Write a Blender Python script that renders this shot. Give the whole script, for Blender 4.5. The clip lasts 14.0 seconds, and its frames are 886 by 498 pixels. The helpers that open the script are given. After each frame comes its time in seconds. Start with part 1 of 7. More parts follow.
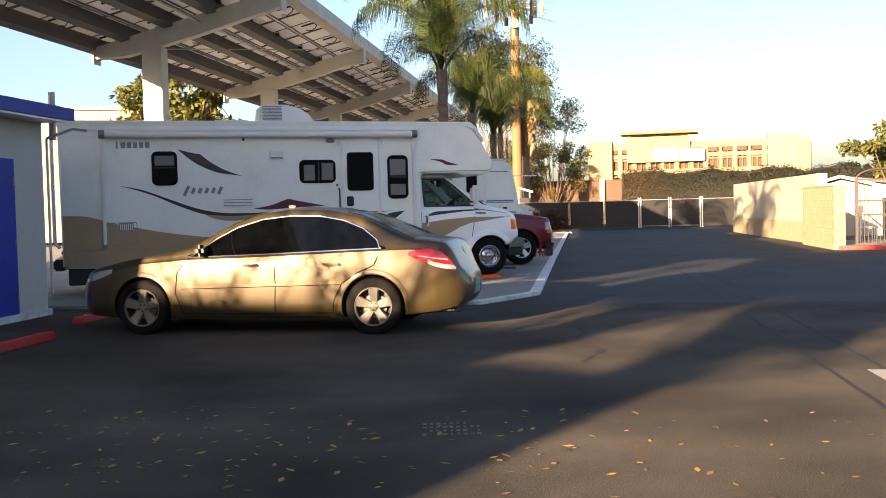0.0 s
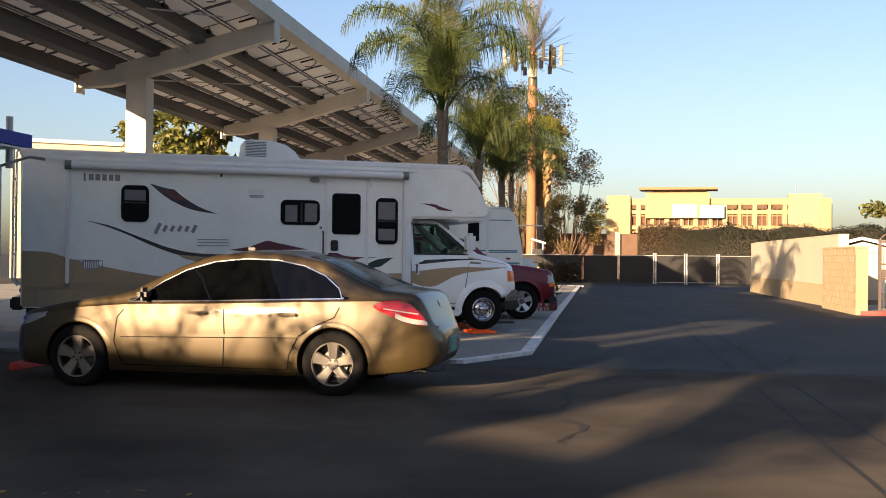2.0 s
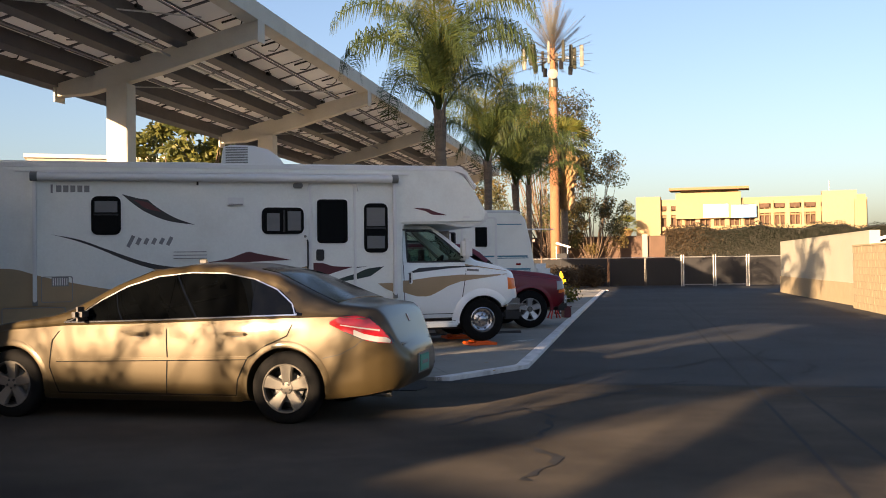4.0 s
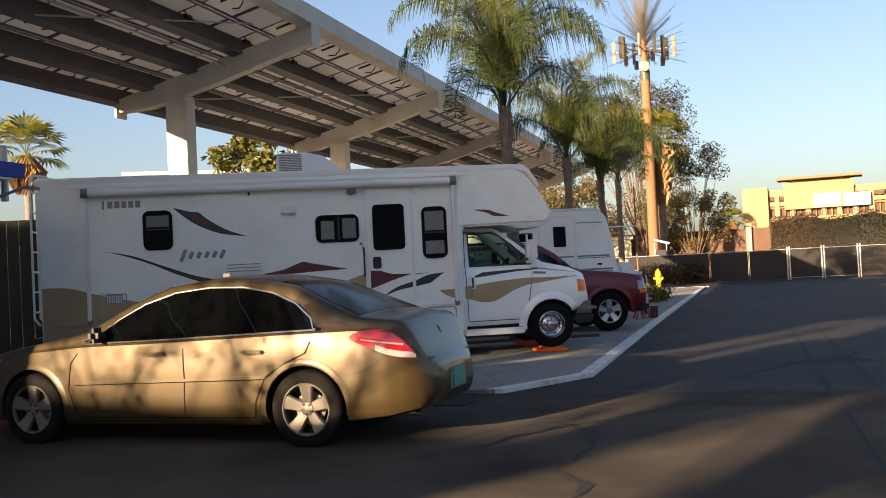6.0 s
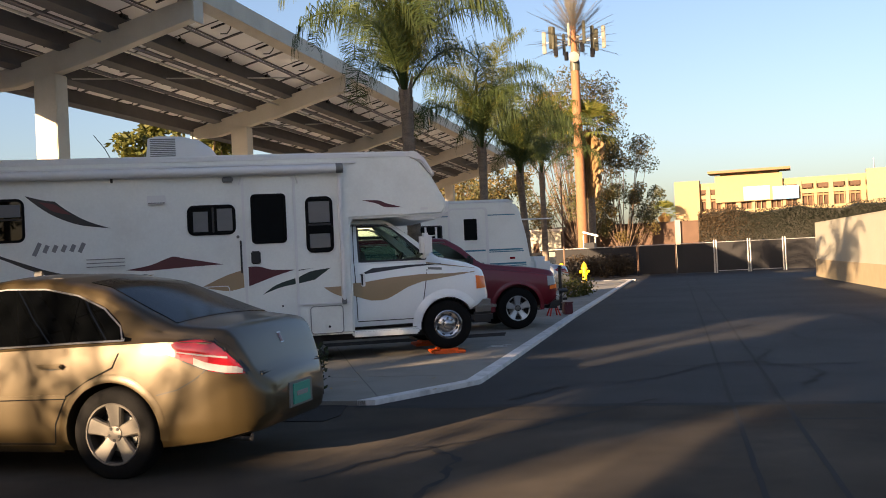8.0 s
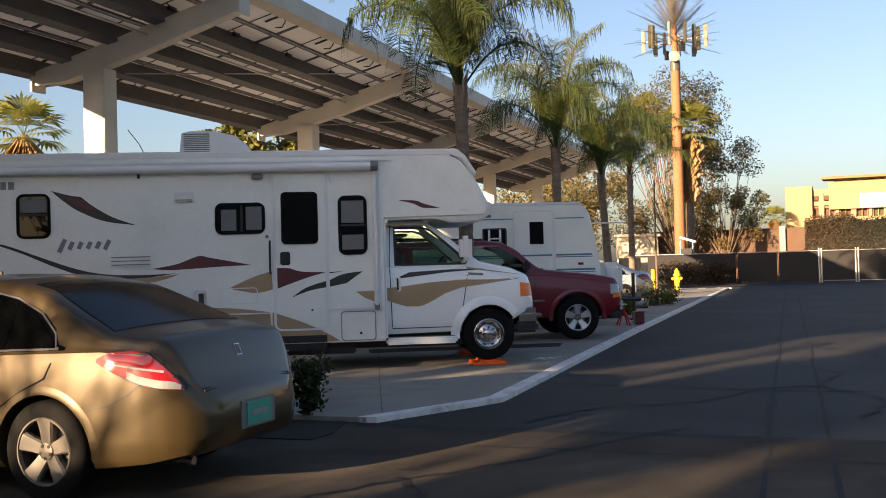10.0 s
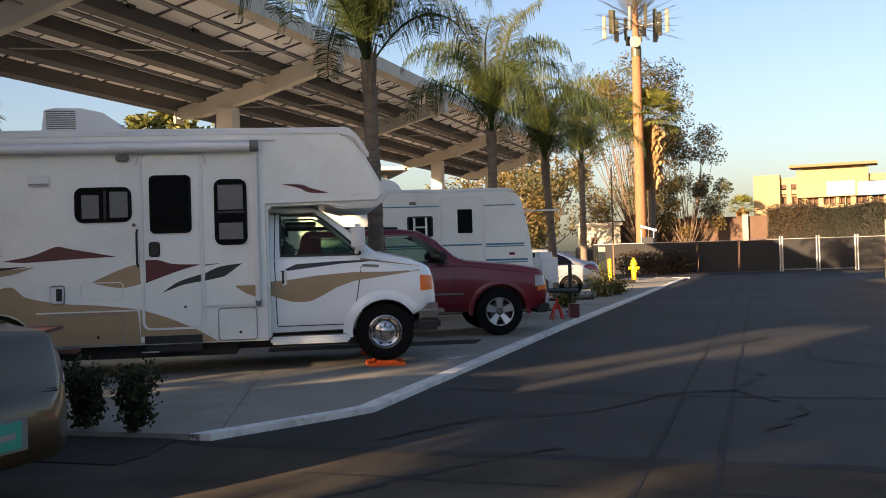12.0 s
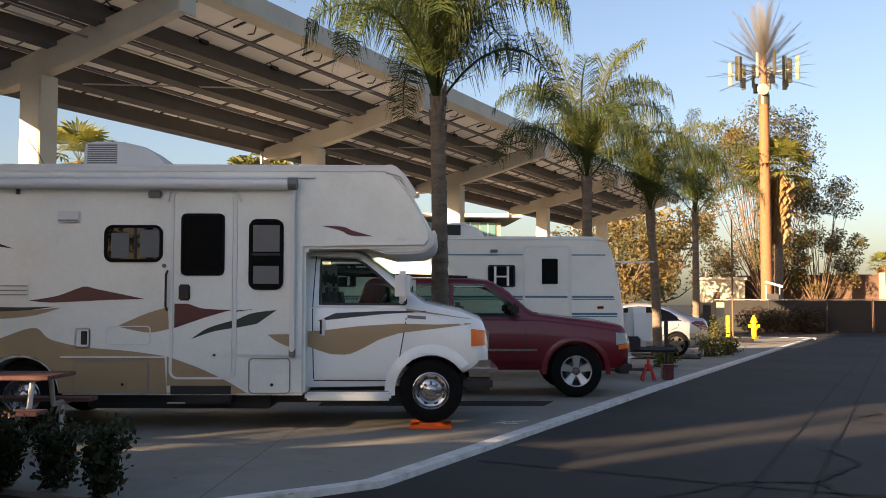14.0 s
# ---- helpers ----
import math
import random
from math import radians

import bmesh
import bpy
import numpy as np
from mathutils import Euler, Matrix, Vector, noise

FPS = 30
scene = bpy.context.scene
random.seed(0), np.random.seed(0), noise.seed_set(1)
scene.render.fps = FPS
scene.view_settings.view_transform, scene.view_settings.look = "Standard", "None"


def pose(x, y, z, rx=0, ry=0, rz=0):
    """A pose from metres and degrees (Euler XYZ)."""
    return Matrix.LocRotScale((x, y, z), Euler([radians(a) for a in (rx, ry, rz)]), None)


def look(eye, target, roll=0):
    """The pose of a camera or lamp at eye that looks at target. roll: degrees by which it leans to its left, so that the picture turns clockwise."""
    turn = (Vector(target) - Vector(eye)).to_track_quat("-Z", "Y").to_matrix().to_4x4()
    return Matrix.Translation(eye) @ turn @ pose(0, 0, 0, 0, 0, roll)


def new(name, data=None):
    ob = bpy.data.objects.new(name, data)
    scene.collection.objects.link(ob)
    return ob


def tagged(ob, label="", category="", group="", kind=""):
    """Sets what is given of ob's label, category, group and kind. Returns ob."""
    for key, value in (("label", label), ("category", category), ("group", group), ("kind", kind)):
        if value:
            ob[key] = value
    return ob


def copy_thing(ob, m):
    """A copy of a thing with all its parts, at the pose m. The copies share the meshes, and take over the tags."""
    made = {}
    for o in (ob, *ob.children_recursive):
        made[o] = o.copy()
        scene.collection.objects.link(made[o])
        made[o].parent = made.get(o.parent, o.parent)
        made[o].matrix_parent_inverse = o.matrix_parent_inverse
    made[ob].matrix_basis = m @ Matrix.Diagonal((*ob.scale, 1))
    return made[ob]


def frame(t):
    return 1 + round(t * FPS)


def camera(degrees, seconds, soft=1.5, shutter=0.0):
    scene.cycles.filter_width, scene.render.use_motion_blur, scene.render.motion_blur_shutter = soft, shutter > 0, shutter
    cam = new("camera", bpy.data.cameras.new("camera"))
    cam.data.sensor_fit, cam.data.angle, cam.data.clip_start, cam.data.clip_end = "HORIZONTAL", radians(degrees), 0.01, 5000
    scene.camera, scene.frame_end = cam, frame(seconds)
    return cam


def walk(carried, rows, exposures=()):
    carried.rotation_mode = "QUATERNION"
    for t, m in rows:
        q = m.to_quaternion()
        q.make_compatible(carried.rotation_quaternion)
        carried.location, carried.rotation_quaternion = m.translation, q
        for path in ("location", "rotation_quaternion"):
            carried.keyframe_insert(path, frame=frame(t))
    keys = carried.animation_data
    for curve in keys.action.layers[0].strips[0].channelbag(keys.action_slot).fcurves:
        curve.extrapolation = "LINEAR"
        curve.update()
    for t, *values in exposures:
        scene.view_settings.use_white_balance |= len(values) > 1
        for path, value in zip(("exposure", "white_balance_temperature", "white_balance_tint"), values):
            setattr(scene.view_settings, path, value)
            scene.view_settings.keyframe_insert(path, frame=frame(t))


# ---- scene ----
cam = camera(47.7, 14.0, soft=0.95)
PATH = [
    (0, (-6.503, -18.153, 1.428), (-5.921, -16.241, 1.347), -1.4),
    (0.5, (-6.355, -17.939, 1.422), (-5.759, -16.03, 1.435), -1.4),
    (1, (-6.088, -17.632, 1.426), (-5.592, -15.695, 1.394), -1.6),
    (1.5, (-5.865, -17.35, 1.427), (-5.309, -15.429, 1.389), -1.8),
    (1.9, (-5.714, -17.154, 1.436), (-5.229, -15.214, 1.438), 0.8),
    (2, (-5.677, -17.041, 1.423), (-5.127, -15.118, 1.439), 0.6),
    (2.5, (-5.461, -16.779, 1.428), (-4.924, -14.852, 1.456), -2.3),
    (4.8, (-4.43, -15.913, 1.446), (-3.961, -13.969, 1.462), -0.1),
    (5, (-4.349, -15.886, 1.469), (-3.895, -13.938, 1.471), -1.1),
    (5.5, (-4.158, -15.698, 1.48), (-3.804, -13.731, 1.546), -0.5),
    (6, (-3.951, -15.518, 1.444), (-3.666, -13.539, 1.485), -2.8),
    (6.5, (-3.632, -15.357, 1.452), (-3.296, -13.386, 1.489), -0.6),
    (7, (-3.418, -15.058, 1.44), (-3.027, -13.097, 1.456), -1.4),
    (7.5, (-3.216, -14.777, 1.476), (-2.818, -12.817, 1.519), -1.9),
    (7.7, (-3.148, -14.65, 1.467), (-2.723, -12.696, 1.482), -2.7),
    (9.8, (-2.13, -13.724, 1.508), (-2.011, -11.729, 1.579), -0.8),
    (10, (-1.995, -13.708, 1.478), (-1.796, -11.718, 1.507), -1.5),
    (10.5, (-1.722, -13.193, 1.429), (-1.34, -11.23, 1.397), -0.2),
    (11, (-1.4, -12.94, 1.448), (-0.949, -10.992, 1.413), -2.9),
    (11.5, (-1.033, -12.823, 1.477), (-0.733, -10.846, 1.47), -2.8),
    (12, (-0.831, -12.52, 1.461), (-0.581, -10.535, 1.468), -1.7),
    (12.5, (-0.537, -12.296, 1.463), (-0.341, -10.306, 1.466), -3.2),
    (13, (-0.188, -12.099, 1.488), (-0.121, -10.102, 1.572), -0.1),
    (13.5, (0.002, -11.643, 1.427), (0.175, -9.655, 1.557), 1.5),
    (14, (0.136, -11.396, 1.496), (0.136, -9.399, 1.602), 0.1),
]
EXPOSURES = [(0, 2.65, 6500, 21), (0.4, 2.3, 6550, 22), (1.0, 2.17, 6550, 22), (7.5, 2.15, 6600, 22), (11.5, 2.2, 6700, 22), (14.0, 2.27, 6900, 22)]
walk(cam, [(t, look(eye, target, roll)) for t, eye, target, roll in PATH], EXPOSURES)

# ---- light: low sun behind the camera on its left, clear evening sky ----
SUN_EL = radians(12.0)
SUN_TO = Vector((0.765 * math.cos(SUN_EL), 0.644 * math.cos(SUN_EL), -math.sin(SUN_EL)))
sun = new("sun", bpy.data.lights.new("sun", "SUN"))
sun.data.energy, sun.data.angle, sun.data.color = 5.0, radians(0.55), (1.0, 0.75, 0.44)
sun.matrix_world = look((-60, -45, 30), Vector((-60, -45, 30)) + SUN_TO)
world = bpy.data.worlds.new("sky")
scene.world = world
world.use_nodes = True
wn = world.node_tree.nodes
sky = wn.new("ShaderNodeTexSky")
sky.sky_type, sky.sun_disc = "NISHITA", False
sky.sun_elevation, sky.sun_rotation = SUN_EL, radians(230)
sky.air_density, sky.dust_density, sky.ozone_density = 1.0, 2.0, 2.0
wn["Background"].inputs["Strength"].default_value = 0.052
world.node_tree.links.new(sky.outputs[0], wn["Background"].inputs["Color"])


# ---- materials ----
def surf(name, col, rough=0.6, metal=0.0, var=0.12, scale=3.0, fine=80.0, bump=0.05, dirt=None, dirt_amount=0.0, dirt_scale=1.2, deep=0.01,
         coat=0.0, rand=0.0, emit=0.0, spec=0.5, stretch=(1, 1, 1)):
    """A painted, mineral or plant surface: base colour with broad and fine variation, stains and fine relief."""
    m = bpy.data.materials.new(name)
    m.use_nodes = True
    n, l = m.node_tree.nodes, m.node_tree.links
    b = n["Principled BSDF"]
    tc = n.new("ShaderNodeTexCoord")
    mp = n.new("ShaderNodeMapping")
    mp.inputs["Scale"].default_value = stretch
    l.new(tc.outputs["Object"], mp.inputs[0])
    big, small = n.new("ShaderNodeTexNoise"), n.new("ShaderNodeTexNoise")
    big.inputs["Scale"].default_value, big.inputs["Detail"].default_value = scale, 5
    small.inputs["Scale"].default_value, small.inputs["Detail"].default_value = fine, 3
    l.new(mp.outputs[0], big.inputs[0]), l.new(mp.outputs[0], small.inputs[0])
    add = n.new("ShaderNodeMath")
    add.operation = "ADD"
    l.new(big.outputs[0], add.inputs[0]), l.new(small.outputs[0], add.inputs[1])
    rng = n.new("ShaderNodeMapRange")
    rng.inputs["From Min"].default_value, rng.inputs["From Max"].default_value = 0.6, 1.4
    rng.inputs["To Min"].default_value, rng.inputs["To Max"].default_value = 1 - var, 1 + var
    l.new(add.outputs[0], rng.inputs[0])
    mul = n.new("ShaderNodeMix")
    mul.data_type, mul.blend_type = "RGBA", "MULTIPLY"
    mul.inputs[0].default_value = 1.0
    mul.inputs[6].default_value = (*col, 1)
    l.new(rng.outputs[0], mul.inputs[7])
    out = mul.outputs[2]
    if rand:
        info, hsv, rr = n.new("ShaderNodeObjectInfo"), n.new("ShaderNodeHueSaturation"), n.new("ShaderNodeMapRange")
        rr.inputs["To Min"].default_value, rr.inputs["To Max"].default_value = 1 - rand, 1 + rand
        l.new(info.outputs["Random"], rr.inputs[0]), l.new(rr.outputs[0], hsv.inputs["Value"]), l.new(out, hsv.inputs["Color"])
        out = hsv.outputs[0]
    if dirt:
        dn, ramp, mix = n.new("ShaderNodeTexNoise"), n.new("ShaderNodeMapRange"), n.new("ShaderNodeMix")
        dn.inputs["Scale"].default_value, dn.inputs["Detail"].default_value, dn.inputs["Roughness"].default_value = dirt_scale, 8, 0.65
        l.new(mp.outputs[0], dn.inputs[0]), l.new(dn.outputs[0], ramp.inputs[0])
        ramp.inputs["From Min"].default_value, ramp.inputs["From Max"].default_value = 0.48, 0.72
        ramp.inputs["To Max"].default_value = dirt_amount
        mix.data_type = "RGBA"
        mix.inputs[7].default_value = (*dirt, 1)
        l.new(ramp.outputs[0], mix.inputs[0]), l.new(out, mix.inputs[6])
        out = mix.outputs[2]
    l.new(out, b.inputs["Base Color"])
    b.inputs["Roughness"].default_value, b.inputs["Metallic"].default_value = rough, metal
    b.inputs["Coat Weight"].default_value, b.inputs["Coat Roughness"].default_value = coat, 0.06
    b.inputs["Specular IOR Level"].default_value = spec
    if bump:
        bp = n.new("ShaderNodeBump")
        bp.inputs["Strength"].default_value, bp.inputs["Distance"].default_value = bump, deep
        l.new(small.outputs[0], bp.inputs["Height"]), l.new(bp.outputs[0], b.inputs["Normal"])
    if emit:
        b.inputs["Emission Color"].default_value, b.inputs["Emission Strength"].default_value = (*col, 1), emit
    return m


def leaf_mat(name, col, col2, back=0.35):
    """Leaves: colour varied leaf by leaf, some light through them."""
    m = bpy.data.materials.new(name)
    m.use_nodes = True
    n, l = m.node_tree.nodes, m.node_tree.links
    b = n["Principled BSDF"]
    g, mix = n.new("ShaderNodeNewGeometry"), n.new("ShaderNodeMix")
    mix.data_type = "RGBA"
    mix.inputs[6].default_value, mix.inputs[7].default_value = (*col, 1), (*col2, 1)
    l.new(g.outputs["Random Per Island"], mix.inputs[0]), l.new(mix.outputs[2], b.inputs["Base Color"])
    b.inputs["Roughness"].default_value, b.inputs["Specular IOR Level"].default_value = 0.55, 0.3
    t, ms = n.new("ShaderNodeBsdfTranslucent"), n.new("ShaderNodeMixShader")
    ms.inputs[0].default_value = back
    l.new(mix.outputs[2], t.inputs[0]), l.new(b.outputs[0], ms.inputs[1]), l.new(t.outputs[0], ms.inputs[2])
    l.new(ms.outputs[0], n["Material Output"].inputs[0])
    return m


def glass_mat(name, tint, clear, dust=0.008, rough=0.04, ior=1.34):
    """A thin pane: part clear, with mirror gloss by the Fresnel law; clear 0 is blackened glass."""
    m = bpy.data.materials.new(name)
    m.use_nodes = True
    n, l = m.node_tree.nodes, m.node_tree.links
    b = n["Principled BSDF"]
    b.inputs["Base Color"].default_value, b.inputs["Roughness"].default_value = (dust, dust * 1.2, dust * 1.4, 1), rough
    b.inputs["IOR"].default_value = ior
    if clear:
        tr, ms = n.new("ShaderNodeBsdfTransparent"), n.new("ShaderNodeMixShader")
        tr.inputs[0].default_value = (*tint, 1)
        ms.inputs[0].default_value = clear
        l.new(b.outputs[0], ms.inputs[1]), l.new(tr.outputs[0], ms.inputs[2]), l.new(ms.outputs[0], n["Material Output"].inputs[0])
    return m


def laminate(m, share):
    """Lets a little light through a sheet."""
    n, l = m.node_tree.nodes, m.node_tree.links
    t, ms = n.new("ShaderNodeBsdfTranslucent"), n.new("ShaderNodeMixShader")
    t.inputs[0].default_value, ms.inputs[0].default_value = (0.7, 0.72, 0.74, 1), share
    l.new(n["Principled BSDF"].outputs[0], ms.inputs[1]), l.new(t.outputs[0], ms.inputs[2]), l.new(ms.outputs[0], n["Material Output"].inputs[0])
    return m


